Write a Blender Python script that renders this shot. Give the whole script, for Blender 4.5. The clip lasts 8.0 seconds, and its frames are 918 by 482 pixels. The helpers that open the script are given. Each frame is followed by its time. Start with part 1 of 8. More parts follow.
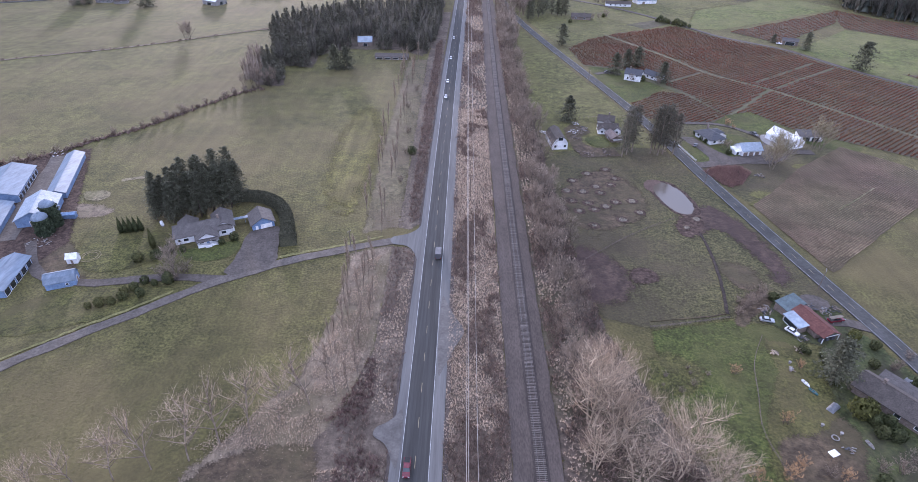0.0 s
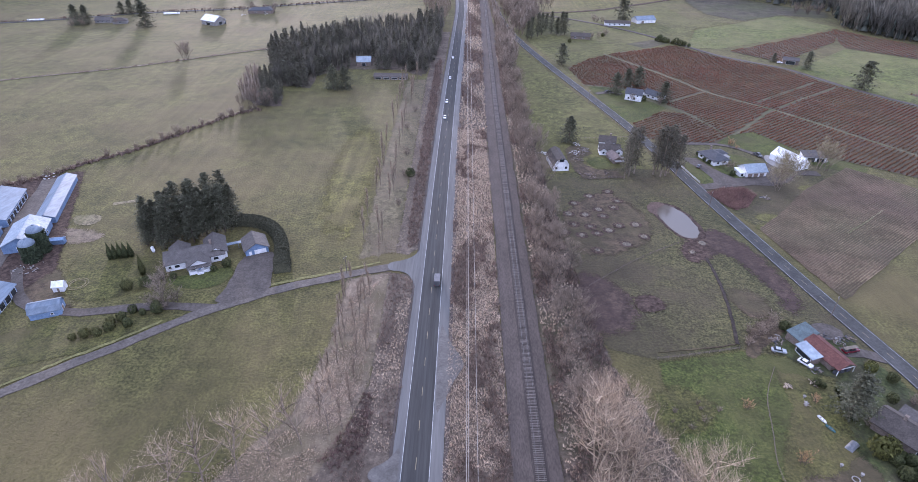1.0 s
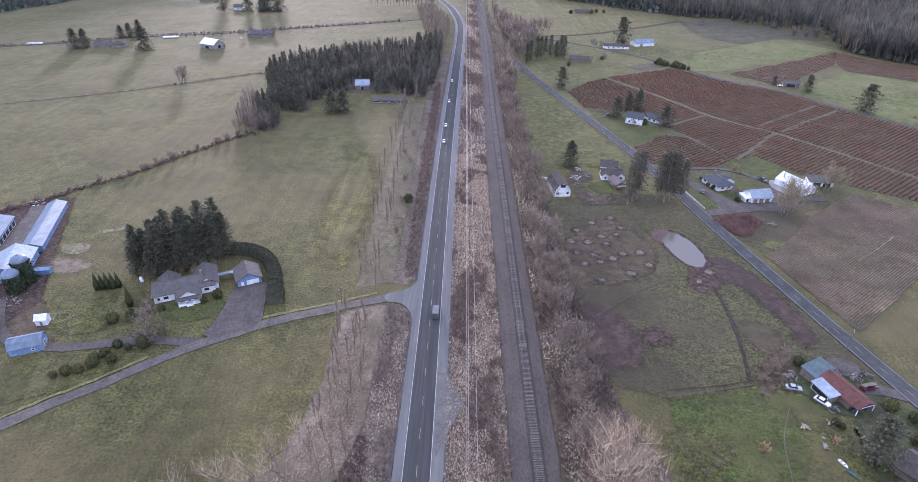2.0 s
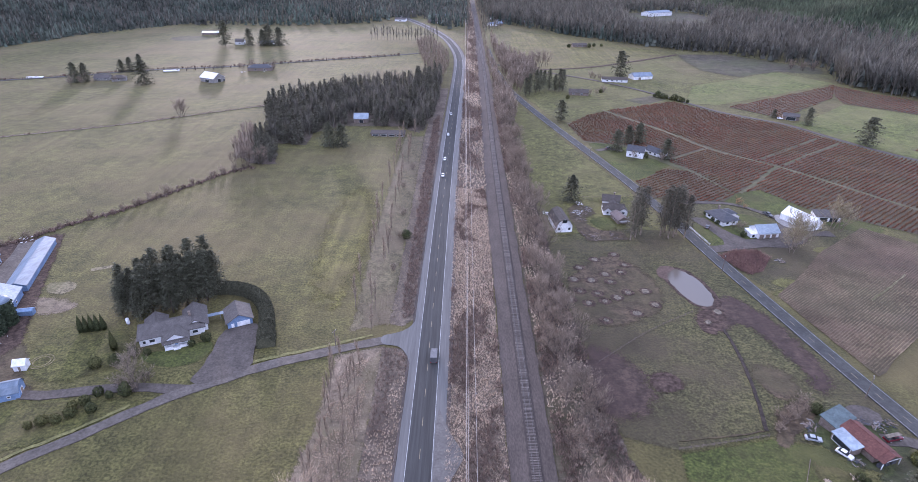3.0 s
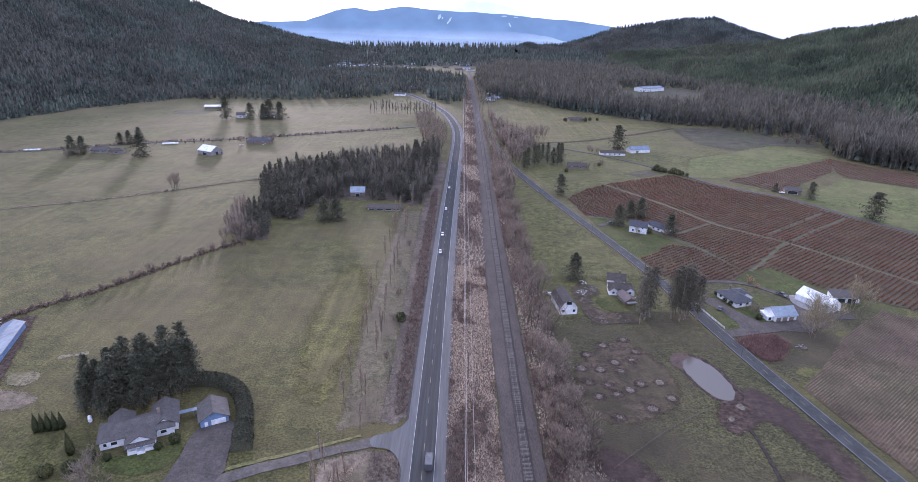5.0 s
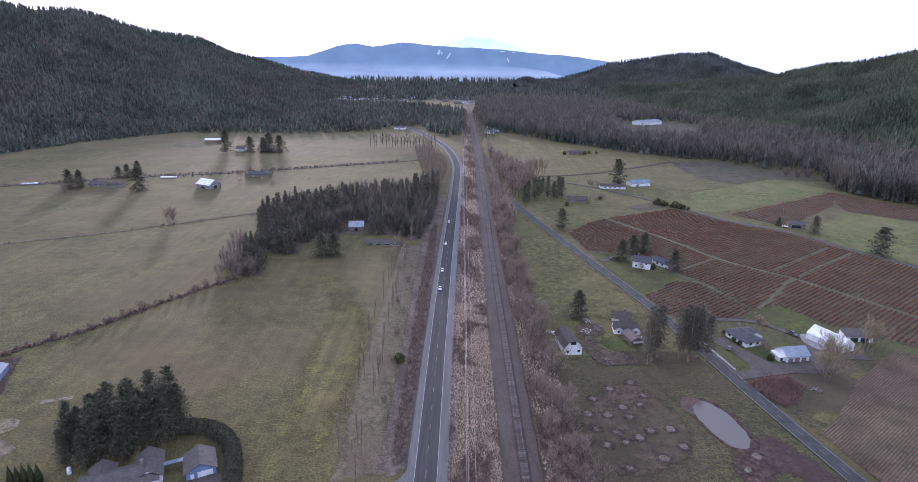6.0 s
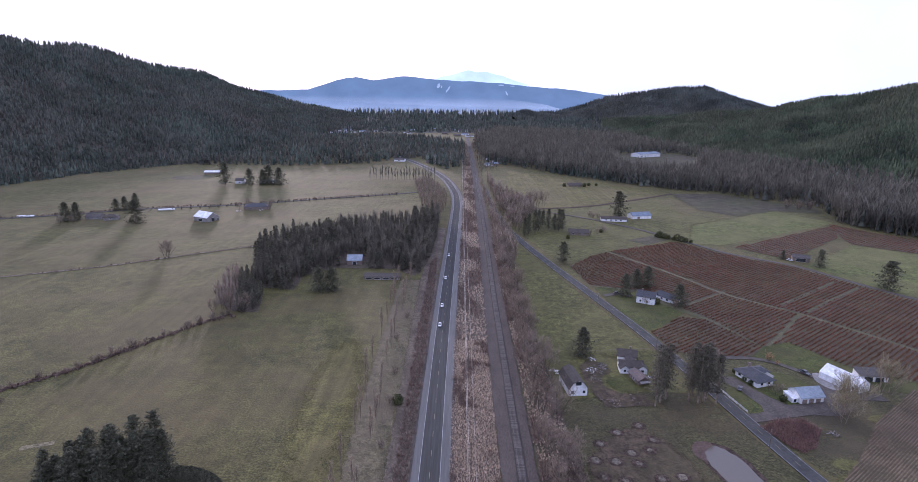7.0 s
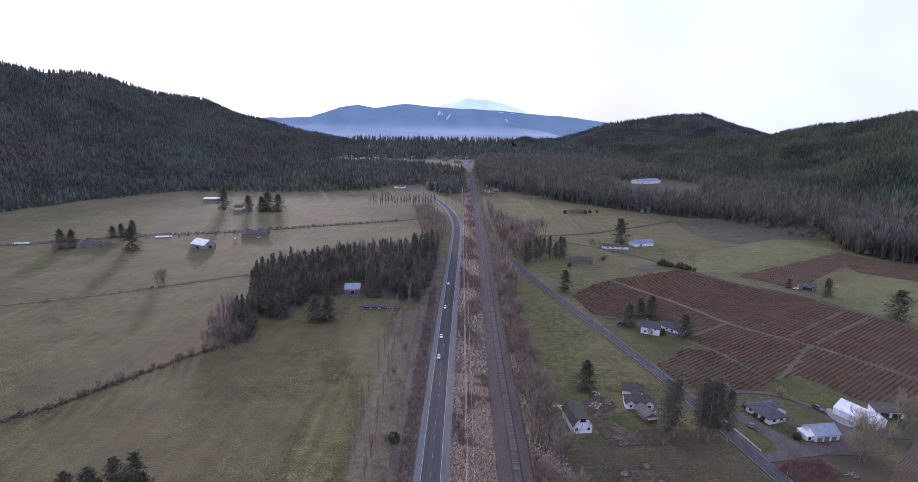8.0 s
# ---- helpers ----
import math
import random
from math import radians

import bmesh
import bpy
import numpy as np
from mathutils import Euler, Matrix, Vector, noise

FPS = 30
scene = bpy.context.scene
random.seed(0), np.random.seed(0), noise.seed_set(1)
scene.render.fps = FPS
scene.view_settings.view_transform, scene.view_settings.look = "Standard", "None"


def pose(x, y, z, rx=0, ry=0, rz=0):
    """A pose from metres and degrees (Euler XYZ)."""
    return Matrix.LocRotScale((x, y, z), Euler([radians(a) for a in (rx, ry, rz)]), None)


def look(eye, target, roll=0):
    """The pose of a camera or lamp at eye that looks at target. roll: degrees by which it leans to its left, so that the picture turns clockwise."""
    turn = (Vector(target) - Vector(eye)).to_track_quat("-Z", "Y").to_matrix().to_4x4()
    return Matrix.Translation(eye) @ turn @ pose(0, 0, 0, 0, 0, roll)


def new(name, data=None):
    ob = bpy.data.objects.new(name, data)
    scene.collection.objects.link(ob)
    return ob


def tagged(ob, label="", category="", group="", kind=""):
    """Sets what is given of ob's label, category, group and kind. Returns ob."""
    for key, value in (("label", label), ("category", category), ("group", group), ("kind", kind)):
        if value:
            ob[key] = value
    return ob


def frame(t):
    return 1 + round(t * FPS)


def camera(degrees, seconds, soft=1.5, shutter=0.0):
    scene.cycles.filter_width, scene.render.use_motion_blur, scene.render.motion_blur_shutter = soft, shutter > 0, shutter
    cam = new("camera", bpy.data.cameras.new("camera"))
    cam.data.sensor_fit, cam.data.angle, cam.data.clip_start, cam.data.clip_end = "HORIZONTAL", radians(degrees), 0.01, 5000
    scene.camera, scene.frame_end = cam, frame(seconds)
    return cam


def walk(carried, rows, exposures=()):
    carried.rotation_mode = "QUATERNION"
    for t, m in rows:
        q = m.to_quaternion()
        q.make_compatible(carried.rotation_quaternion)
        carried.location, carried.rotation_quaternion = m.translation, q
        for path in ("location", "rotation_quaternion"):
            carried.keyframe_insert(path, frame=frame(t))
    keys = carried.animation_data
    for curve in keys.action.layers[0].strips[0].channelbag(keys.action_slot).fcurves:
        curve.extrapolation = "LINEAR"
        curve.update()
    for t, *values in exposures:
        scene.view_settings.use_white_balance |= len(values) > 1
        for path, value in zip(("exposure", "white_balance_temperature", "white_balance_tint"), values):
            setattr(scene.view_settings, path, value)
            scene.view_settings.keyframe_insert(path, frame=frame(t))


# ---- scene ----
cam = camera(78.0, 8.0, 0.8)

PATH = [
    (0, (14.37, -31.82, 127.65), (14.361, -30.165, 126.528), 0.9),
    (0.5, (14.411, -28.162, 127.481), (14.402, -26.491, 126.381), 0.8),
    (1, (14.41, -24.317, 127.252), (14.401, -22.631, 126.177), 0.8),
    (1.5, (14.268, -20.312, 127.011), (14.26, -18.61, 125.961), 0.8),
    (3, (14.29, -8.074, 126.245), (14.283, -6.301, 125.319), 0.7),
    (3.5, (14.3, -4.107, 125.998), (14.293, -2.308, 125.125), 0.7),
    (4, (14.283, -0.176, 125.933), (14.279, 1.649, 125.115), 0.7),
    (4.5, (14.174, 4.066, 125.904), (14.171, 5.914, 125.14), 0.8),
    (6, (13.291, 15.434, 126.372), (13.29, 17.34, 125.765), 0.8),
    (6.5, (12.944, 19.221, 126.553), (12.945, 21.142, 125.997), 0.8),
    (7, (12.703, 22.46, 126.68), (12.703, 24.396, 126.177), 0.8),
    (7.5, (12.748, 26.039, 126.726), (12.747, 27.986, 126.271), 0.8),
    (8, (13.165, 29.756, 126.7), (13.162, 31.712, 126.286), 0.8),
]
# the clip's camera darkens as it tilts up into the light
EXPOSURES = [(0.0, 0.58, 5490, 28), (1.5, 0.63, 5490, 28), (3.0, 0.67, 5490, 30), (3.5, 0.76, 5590, 37), (4.5, 0.51, 5460, 30), (6.5, 0.07, 5535, 31), (8.0, -0.18, 5550, 34)]
walk(cam, [(t, look(eye, target, roll)) for t, eye, target, roll in PATH], EXPOSURES)

# ---------------------------------------------------------------- light
SUN_UP, SUN_AZ = 7.6, -18.2            # degrees above the plain, and from +y towards +x
world = bpy.data.worlds.new("world")
scene.world = world
world.use_nodes = True
wn, wl = world.node_tree.nodes, world.node_tree.links
sky = wn.new("ShaderNodeTexSky")
sky.sky_type, sky.sun_disc = "NISHITA", False
sky.sun_elevation, sky.sun_rotation = radians(SUN_UP), radians(SUN_AZ)
sky.altitude, sky.air_density, sky.dust_density, sky.ozone_density = 100, 1.0, 3.0, 1.5
# a thin veil of bright cloud over the blue
veil = wn.new("ShaderNodeMix")
veil.data_type = "RGBA"
wtc, wno, wra = wn.new("ShaderNodeTexCoord"), wn.new("ShaderNodeTexNoise"), wn.new("ShaderNodeMapRange")
wno.inputs["Scale"].default_value, wno.inputs["Detail"].default_value = 3.0, 6.0
wra.inputs["From Min"].default_value, wra.inputs["From Max"].default_value = 0.35, 0.65
wra.inputs["To Min"].default_value, wra.inputs["To Max"].default_value = 0.74, 0.92
wl.new(wtc.outputs["Generated"], wno.inputs["Vector"])
wl.new(wno.outputs["Fac"], wra.inputs["Value"])
wl.new(wra.outputs["Result"], veil.inputs["Factor"])
wl.new(sky.outputs["Color"], veil.inputs["A"])
veil.inputs["B"].default_value = (12.0, 13.2, 15.2, 1)
wl.new(veil.outputs["Result"], wn["Background"].inputs["Color"])
wn["Background"].inputs["Strength"].default_value = 0.1

sun = new("sun", bpy.data.lights.new("sun", "SUN"))
sun.data.energy, sun.data.angle, sun.data.color = 2.8, radians(5.0), (1.0, 0.86, 0.68)
az, up = radians(SUN_AZ), radians(SUN_UP)
TO_SUN = Vector((math.sin(az) * math.cos(up), math.cos(az) * math.cos(up), math.sin(up)))
sun.matrix_world = look(TO_SUN * 1000, (0, 0, 0))

# ---------------------------------------------------------------- materials
def surface(name, low, high, fine=1.0, coarse=0.05, rough=0.9, bump=0.3, metal=0.0, third=None, stretch=None, island=0.0, single=0.0, speck=0.35, spec=0.3, clump=0.0, leaf=0.0, sheen=0.0, deep=0.3, streak=0.0):
    """A worn surface: colour between low and high by fine grain and broad patches; third: the colour of broad stains."""
    m = bpy.data.materials.new(name)
    m.use_nodes = True
    n, l = m.node_tree.nodes, m.node_tree.links
    b = n["Principled BSDF"]
    b.inputs["Roughness"].default_value, b.inputs["Metallic"].default_value = rough, metal
    b.inputs["Specular IOR Level"].default_value = spec
    b.inputs["Sheen Weight"].default_value, b.inputs["Sheen Roughness"].default_value = sheen, 0.45
    b.inputs["Sheen Tint"].default_value = (1.0, 0.95, 0.62, 1)
    geo = n.new("ShaderNodeNewGeometry")
    at = geo.outputs["Position"]
    if stretch:
        turn = n.new("ShaderNodeMapping")
        turn.inputs["Rotation"].default_value = (0, 0, radians(stretch[0]))
        turn.inputs["Scale"].default_value = (1, stretch[1], 1)
        l.new(at, turn.inputs["Vector"])
        at = turn.outputs["Vector"]

    def grain(scale, detail=5.0):
        t = n.new("ShaderNodeTexNoise")
        t.inputs["Scale"].default_value, t.inputs["Detail"].default_value, t.inputs["Roughness"].default_value = scale, detail, 0.65
        l.new(at, t.inputs["Vector"])
        return t.outputs["Fac"]

    def spread(value, a, z, c=0.0, d=1.0):
        r = n.new("ShaderNodeMapRange")
        for k, v in zip(("From Min", "From Max", "To Min", "To Max"), (a, z, c, d)):
            r.inputs[k].default_value = v
        l.new(value, r.inputs["Value"])
        return r.outputs["Result"]

    def blend(f, a, z, how="MIX"):
        x = n.new("ShaderNodeMix")
        x.data_type, x.blend_type = "RGBA", how
        for k, v in (("Factor", f), ("A", a), ("B", z)):
            if isinstance(v, (tuple, float, int)):
                x.inputs[k].default_value = (*v, 1) if isinstance(v, tuple) else v
            else:
                l.new(v, x.inputs[k])
        return x.outputs["Result"]

    small = grain(fine)
    col = blend(spread(small, 0.5 - speck / 2, 0.5 + speck / 2), low, high)
    if clump:
        dark = spread(grain(clump, 6.0), 0.40, 0.60, 1 - deep * 1.25, 1 + deep * 0.75)
        shade = n.new("ShaderNodeCombineColor")
        for k in ("Red", "Green", "Blue"):
            l.new(dark, shade.inputs[k])
        col = blend(1.0, col, shade.outputs["Color"], "MULTIPLY")
    if third:
        col = blend(spread(grain(coarse, 4.0), 0.42, 0.62, 0.0, 0.85), col, third)
    if streak:                                 # faint lines left by mowing and wheels
        turn = n.new("ShaderNodeMapping")
        turn.inputs["Rotation"].default_value = (0, 0, radians(7))
        turn.inputs["Scale"].default_value = (0.3, 0.012, 1)
        l.new(geo.outputs["Position"], turn.inputs["Vector"])
        lines = n.new("ShaderNodeTexNoise")
        lines.inputs["Scale"].default_value, lines.inputs["Detail"].default_value = 1.0, 3.0
        l.new(turn.outputs["Vector"], lines.inputs["Vector"])
        pale = spread(lines.outputs["Fac"], 0.35, 0.65, 1 - streak, 1 + streak)
        comb = n.new("ShaderNodeCombineColor")
        for k in ("Red", "Green", "Blue"):
            l.new(pale, comb.inputs[k])
        col = blend(1.0, col, comb.outputs["Color"], "MULTIPLY")
    broad = spread(grain(coarse * 2.7, 3.0), 0.3, 0.7, 0.78, 1.2)
    tone = n.new("ShaderNodeCombineColor")
    for k in ("Red", "Green", "Blue"):
        l.new(broad, tone.inputs[k])
    col = blend(1.0, col, tone.outputs["Color"], "MULTIPLY")
    for amount, node, key in ((island, geo, "Random Per Island"), (single, None, "Random")):
        if amount:
            source = node or n.new("ShaderNodeObjectInfo")
            vary = spread(source.outputs[key], 0, 1, 1 - amount, 1 + amount)
            tint = n.new("ShaderNodeCombineColor")
            for k in ("Red", "Green", "Blue"):
                l.new(vary, tint.inputs[k])
            col = blend(1.0, col, tint.outputs["Color"], "MULTIPLY")
    l.new(col, b.inputs["Base Color"])
    if leaf:                                   # thin stuff lets light through
        thin, both = n.new("ShaderNodeBsdfTranslucent"), n.new("ShaderNodeMixShader")
        l.new(col, thin.inputs["Color"])
        both.inputs["Fac"].default_value = leaf
        l.new(b.outputs["BSDF"], both.inputs[1])
        l.new(thin.outputs["BSDF"], both.inputs[2])
        l.new(both.outputs["Shader"], n["Material Output"].inputs["Surface"])
    if bump:
        bm_ = n.new("ShaderNodeBump")
        bm_.inputs["Strength"].default_value, bm_.inputs["Distance"].default_value = bump, 0.45 / fine
        l.new(small, bm_.inputs["Height"])
        l.new(bm_.outputs["Normal"], b.inputs["Normal"])
    return m


M = {}
M["meadow"] = surface("meadow_grass", (0.048, 0.045, 0.013), (0.127, 0.115, 0.038), 1.1, 0.011, third=(0.106, 0.084, 0.036), bump=0.9, clump=0.16, deep=0.22, sheen=0.02, speck=0.2, streak=0.08)
M["pasture"] = surface("pasture_grass", (0.033, 0.032, 0.011), (0.112, 0.102, 0.041), 1.2, 0.02, third=(0.066, 0.051, 0.03), speck=0.22, clump=0.4, deep=0.28, bump=1.0, sheen=0.03)
M["lawn"] = surface("green_lawn", (0.03, 0.042, 0.008), (0.09, 0.1, 0.023), 1.2, 0.03, third=(0.078, 0.074, 0.025), clump=0.3, deep=0.25, bump=0.9, speck=0.32)
M["green"] = surface("winter_field", (0.054, 0.07, 0.014), (0.13, 0.138, 0.036), 0.5, 0.02, third=(0.116, 0.11, 0.038), clump=0.2, bump=0.7, sheen=0.03)
# brighter than the meadow: the sunlight on the bank is in this colour
M["bank"] = surface("bright_bank", (0.1, 0.097, 0.036), (0.2, 0.183, 0.07), 1.2, 0.1, bump=0.8)
M["yellowgrass"] = surface("yellow_grass", (0.055, 0.056, 0.015), (0.144, 0.133, 0.044), 0.9, 0.02, third=(0.112, 0.1, 0.037), bump=0.9, clump=0.25, speck=0.3)
M["marsh"] = surface("marsh", (0.05, 0.042, 0.026), (0.088, 0.073, 0.047), 0.5, 0.015, third=(0.068, 0.07, 0.028), bump=0.6, clump=0.1)
M["tussock"] = surface("tussock", (0.085, 0.084, 0.03), (0.18, 0.165, 0.075), 0.8, 0.03, bump=0, island=0.3, leaf=0.6)
M["drytuft"] = surface("dry_tuft", (0.15, 0.124, 0.08), (0.3, 0.25, 0.165), 0.8, 0.05, bump=0, island=0.35, leaf=0.4)
M["soil"] = surface("row_soil", (0.09, 0.06, 0.037), (0.15, 0.105, 0.066), 0.8, 0.03, third=(0.082, 0.07, 0.04), clump=0.05)
M["pinktuft"] = surface("withered_cane", (0.17, 0.108, 0.09), (0.32, 0.22, 0.18), 0.8, 0.05, bump=0, island=0.35, leaf=0.35)
M["canetuft"] = surface("cane_tuft", (0.13, 0.1, 0.063), (0.28, 0.215, 0.138), 0.8, 0.05, bump=0, island=0.35, leaf=0.35)
M["berrysoil"] = surface("berry_soil", (0.066, 0.046, 0.03), (0.108, 0.078, 0.05), 0.8, 0.03, third=(0.084, 0.074, 0.041))
M["darkmud"] = surface("wet_dark_mud", (0.026, 0.019, 0.015), (0.05, 0.037, 0.029), 0.9, 0.1, rough=0.85, clump=0.5, bump=0.8)
M["mud"] = surface("mud", (0.05, 0.034, 0.027), (0.1, 0.07, 0.055), 0.9, 0.1, rough=0.92, clump=0.5, bump=0.8, spec=0.15)
M["darkturf"] = surface("wet_turf", (0.048, 0.032, 0.024), (0.1, 0.068, 0.05), 0.8, 0.03, third=(0.062, 0.04, 0.033), clump=0.25, bump=0.9)
M["browngrass"] = surface("trampled_grass", (0.056, 0.04, 0.025), (0.116, 0.085, 0.053), 0.9, 0.04, third=(0.066, 0.055, 0.028), clump=0.3, bump=0.9)
M["redmud"] = surface("red_mud", (0.078, 0.052, 0.04), (0.125, 0.085, 0.066), 1.2, 0.1)
M["verge"] = surface("dry_verge", (0.09, 0.07, 0.051), (0.19, 0.151, 0.112), 1.4, 0.06, third=(0.077, 0.058, 0.044), clump=0.5, bump=0.8)
M["asphalt"] = surface("asphalt", (0.044, 0.043, 0.041), (0.071, 0.07, 0.067), 1.5, 0.05, rough=0.85, bump=0.08, stretch=(0, 0.03), spec=0.15)
M["shoulder"] = surface("shoulder_asphalt", (0.106, 0.102, 0.096), (0.152, 0.147, 0.14), 1.2, 0.05, rough=0.9, bump=0.1, stretch=(0, 0.06))
M["country"] = surface("country_asphalt", (0.054, 0.053, 0.05), (0.085, 0.084, 0.079), 1.2, 0.05, rough=0.9, bump=0.1, spec=0.15)
M["gravel"] = surface("gravel_lane", (0.062, 0.052, 0.044), (0.114, 0.097, 0.083), 1.2, 0.08)
M["roadgravel"] = surface("roadside_gravel", (0.096, 0.088, 0.079), (0.142, 0.131, 0.119), 1.6, 0.1, bump=0.3)
M["ballast"] = surface("track_ballast", (0.054, 0.043, 0.036), (0.098, 0.079, 0.068), 2.5, 0.08, stretch=(0, 0.3))
M["ballastdark"] = surface("oily_ballast", (0.032, 0.026, 0.023), (0.068, 0.055, 0.048), 2.5, 0.08, stretch=(0, 0.3))
M["paleroof"] = surface("pale_roof_sheet", (0.2, 0.245, 0.29), (0.31, 0.355, 0.4), 1.2, 0.12, rough=0.5, bump=0.05)
M["concrete"] = surface("concrete_pad", (0.2, 0.19, 0.18), (0.29, 0.275, 0.26), 1.0, 0.1)
M["paint"] = surface("white_road_paint", (0.28, 0.28, 0.275), (0.47, 0.47, 0.46), 1.5, 0.3, rough=0.7, bump=0.0)
M["yellow"] = surface("yellow_road_paint", (0.2, 0.165, 0.1), (0.31, 0.265, 0.17), 1.5, 0.3, rough=0.7, bump=0.0)
M["rail"] = surface("worn_steel_rail", (0.15, 0.135, 0.12), (0.25, 0.23, 0.21), 3, 0.3, rough=0.22, metal=0.15, bump=0.03, spec=0.6)
M["tie"] = surface("weathered_tie", (0.085, 0.07, 0.06), (0.175, 0.148, 0.13), 4, 0.6, single=0.3, island=0.3)
M["wood"] = surface("grey_pole_wood", (0.10, 0.08, 0.065), (0.19, 0.155, 0.13), 3, 0.5)
M["wire"] = surface("wire", (0.42, 0.4, 0.37), (0.58, 0.55, 0.5), 3, 0.5, rough=0.5, metal=0.4, bump=0)
M["bark"] = surface("pale_bark", (0.28, 0.222, 0.158), (0.53, 0.43, 0.315), 1.5, 0.2, bump=0, island=0.5, leaf=0.2)
M["twig"] = surface("fine_twigs", (0.265, 0.2, 0.138), (0.56, 0.44, 0.315), 1.5, 0.2, bump=0, island=0.6, leaf=0.15)
M["barkgrey"] = surface("grey_bark", (0.165, 0.13, 0.099), (0.335, 0.272, 0.21), 1.5, 0.2, bump=0, island=0.42, leaf=0.2)
M["trunk"] = surface("dark_trunk", (0.075, 0.056, 0.045), (0.135, 0.105, 0.085), 2, 0.5, bump=0)
M["needle"] = surface("dark_needles", (0.062, 0.064, 0.042), (0.138, 0.137, 0.086), 1.6, 0.2, bump=0, island=0.45, single=0.15, rough=0.7, leaf=0.3)
M["needlepine"] = surface("sparse_grey_needles", (0.086, 0.08, 0.056), (0.178, 0.163, 0.12), 1.6, 0.2, bump=0, island=0.45, single=0.15, rough=0.75, leaf=0.35)
M["needlegrey"] = surface("grey_needles", (0.08, 0.076, 0.054), (0.165, 0.156, 0.115), 1.6, 0.2, bump=0, island=0.4, single=0.15, rough=0.75, leaf=0.35)
M["drygrass"] = surface("dry_grass", (0.13, 0.1, 0.07), (0.255, 0.2, 0.142), 1.3, 0.05, third=(0.12, 0.1, 0.058), bump=0.9, clump=0.4)
M["needleright"] = surface("hill_needles", (0.05, 0.07, 0.042), (0.105, 0.13, 0.07), 0.05, 0.004, bump=0, third=(0.112, 0.118, 0.07), clump=0.011, island=0.3, rough=0.8, leaf=0.35)
# paler and greyer than the near hill: distance haze put into the colour
M["needlemid"] = surface("plantation_needles", (0.072, 0.084, 0.074), (0.116, 0.13, 0.11), 0.05, 0.003, bump=0, third=(0.12, 0.112, 0.086), clump=0.008, island=0.25, rough=0.8, leaf=0.35)
M["needlefar"] = surface("forest_needles", (0.046, 0.064, 0.048), (0.1, 0.122, 0.09), 0.05, 0.004, bump=0, third=(0.098, 0.092, 0.074), clump=0.011, island=0.45, rough=0.8, leaf=0.25)
M["barefar"] = surface("bare_wood_far", (0.092, 0.086, 0.069), (0.178, 0.164, 0.132), 0.06, 0.01, bump=0, island=0.35, leaf=0.3)
M["ivy"] = surface("ivy", (0.022, 0.034, 0.018), (0.060, 0.074, 0.040), 2.0, 0.3, bump=0, island=0.35)
M["hedge"] = surface("clipped_hedge", (0.042, 0.043, 0.026), (0.098, 0.094, 0.058), 2.5, 0.3, bump=0.5, island=0.3)
M["shrub"] = surface("evergreen_shrub", (0.034, 0.044, 0.018), (0.084, 0.096, 0.04), 2.0, 0.06, third=(0.1, 0.098, 0.036), bump=0, island=0.35, leaf=0.25)
M["bramble"] = surface("bramble", (0.12, 0.084, 0.068), (0.29, 0.215, 0.172), 1.0, 0.08, bump=0, island=0.5, leaf=0.3)
M["straw"] = surface("straw_grass", (0.38, 0.295, 0.22), (0.72, 0.595, 0.465), 1.2, 0.08, bump=0, island=0.5, leaf=0.35)
M["maroon"] = surface("maroon_bramble", (0.1, 0.064, 0.058), (0.235, 0.152, 0.134), 1.0, 0.08, bump=0, island=0.5, leaf=0.3)
M["lawnolive"] = surface("olive_lawn", (0.04, 0.042, 0.01), (0.112, 0.106, 0.03), 1.2, 0.03, third=(0.092, 0.076, 0.032), clump=0.3, deep=0.3, bump=0.9, speck=0.28)
M["baldgrass"] = surface("bleached_grass", (0.125, 0.105, 0.06), (0.225, 0.19, 0.115), 1.0, 0.06, third=(0.11, 0.1, 0.045), clump=0.5, bump=0.8)
M["tealpaint"] = surface("teal_hull_paint", (0.05, 0.13, 0.14), (0.08, 0.18, 0.19), 1.0, 0.3, rough=0.5, bump=0.05)
M["tarp"] = surface("grey_tarpaulin", (0.1, 0.105, 0.115), (0.18, 0.185, 0.195), 1.5, 0.4, rough=0.55, bump=0.4)
M["meadowbright"] = surface("fresh_meadow", (0.066, 0.063, 0.016), (0.146, 0.129, 0.038), 1.1, 0.02, third=(0.122, 0.1, 0.04), clump=0.18, deep=0.22, bump=0.9, speck=0.2, streak=0.16)
M["lanegravel"] = surface("pale_lane_gravel", (0.076, 0.065, 0.055), (0.138, 0.119, 0.102), 1.2, 0.08)
M["twigrow"] = surface("tan_twigs", (0.19, 0.148, 0.109), (0.41, 0.325, 0.242), 1.5, 0.2, bump=0, island=0.5, leaf=0.15)
M["mossy"] = surface("mossy_twigs", (0.19, 0.165, 0.1), (0.37, 0.325, 0.205), 1.5, 0.2, bump=0, island=0.45, leaf=0.2)
M["olivefoliage"] = surface("yellow_green_foliage", (0.06, 0.065, 0.018), (0.15, 0.148, 0.045), 1.5, 0.3, bump=0, island=0.35, leaf=0.3)
M["dryolive"] = surface("olive_dry_grass", (0.078, 0.068, 0.036), (0.168, 0.142, 0.082), 1.2, 0.04, third=(0.125, 0.098, 0.064), bump=0.9, clump=0.35)
M["canerow"] = surface("cane_row", (0.118, 0.093, 0.05), (0.212, 0.166, 0.094), 0.8, 0.025, third=(0.118, 0.078, 0.058), clump=0.05)
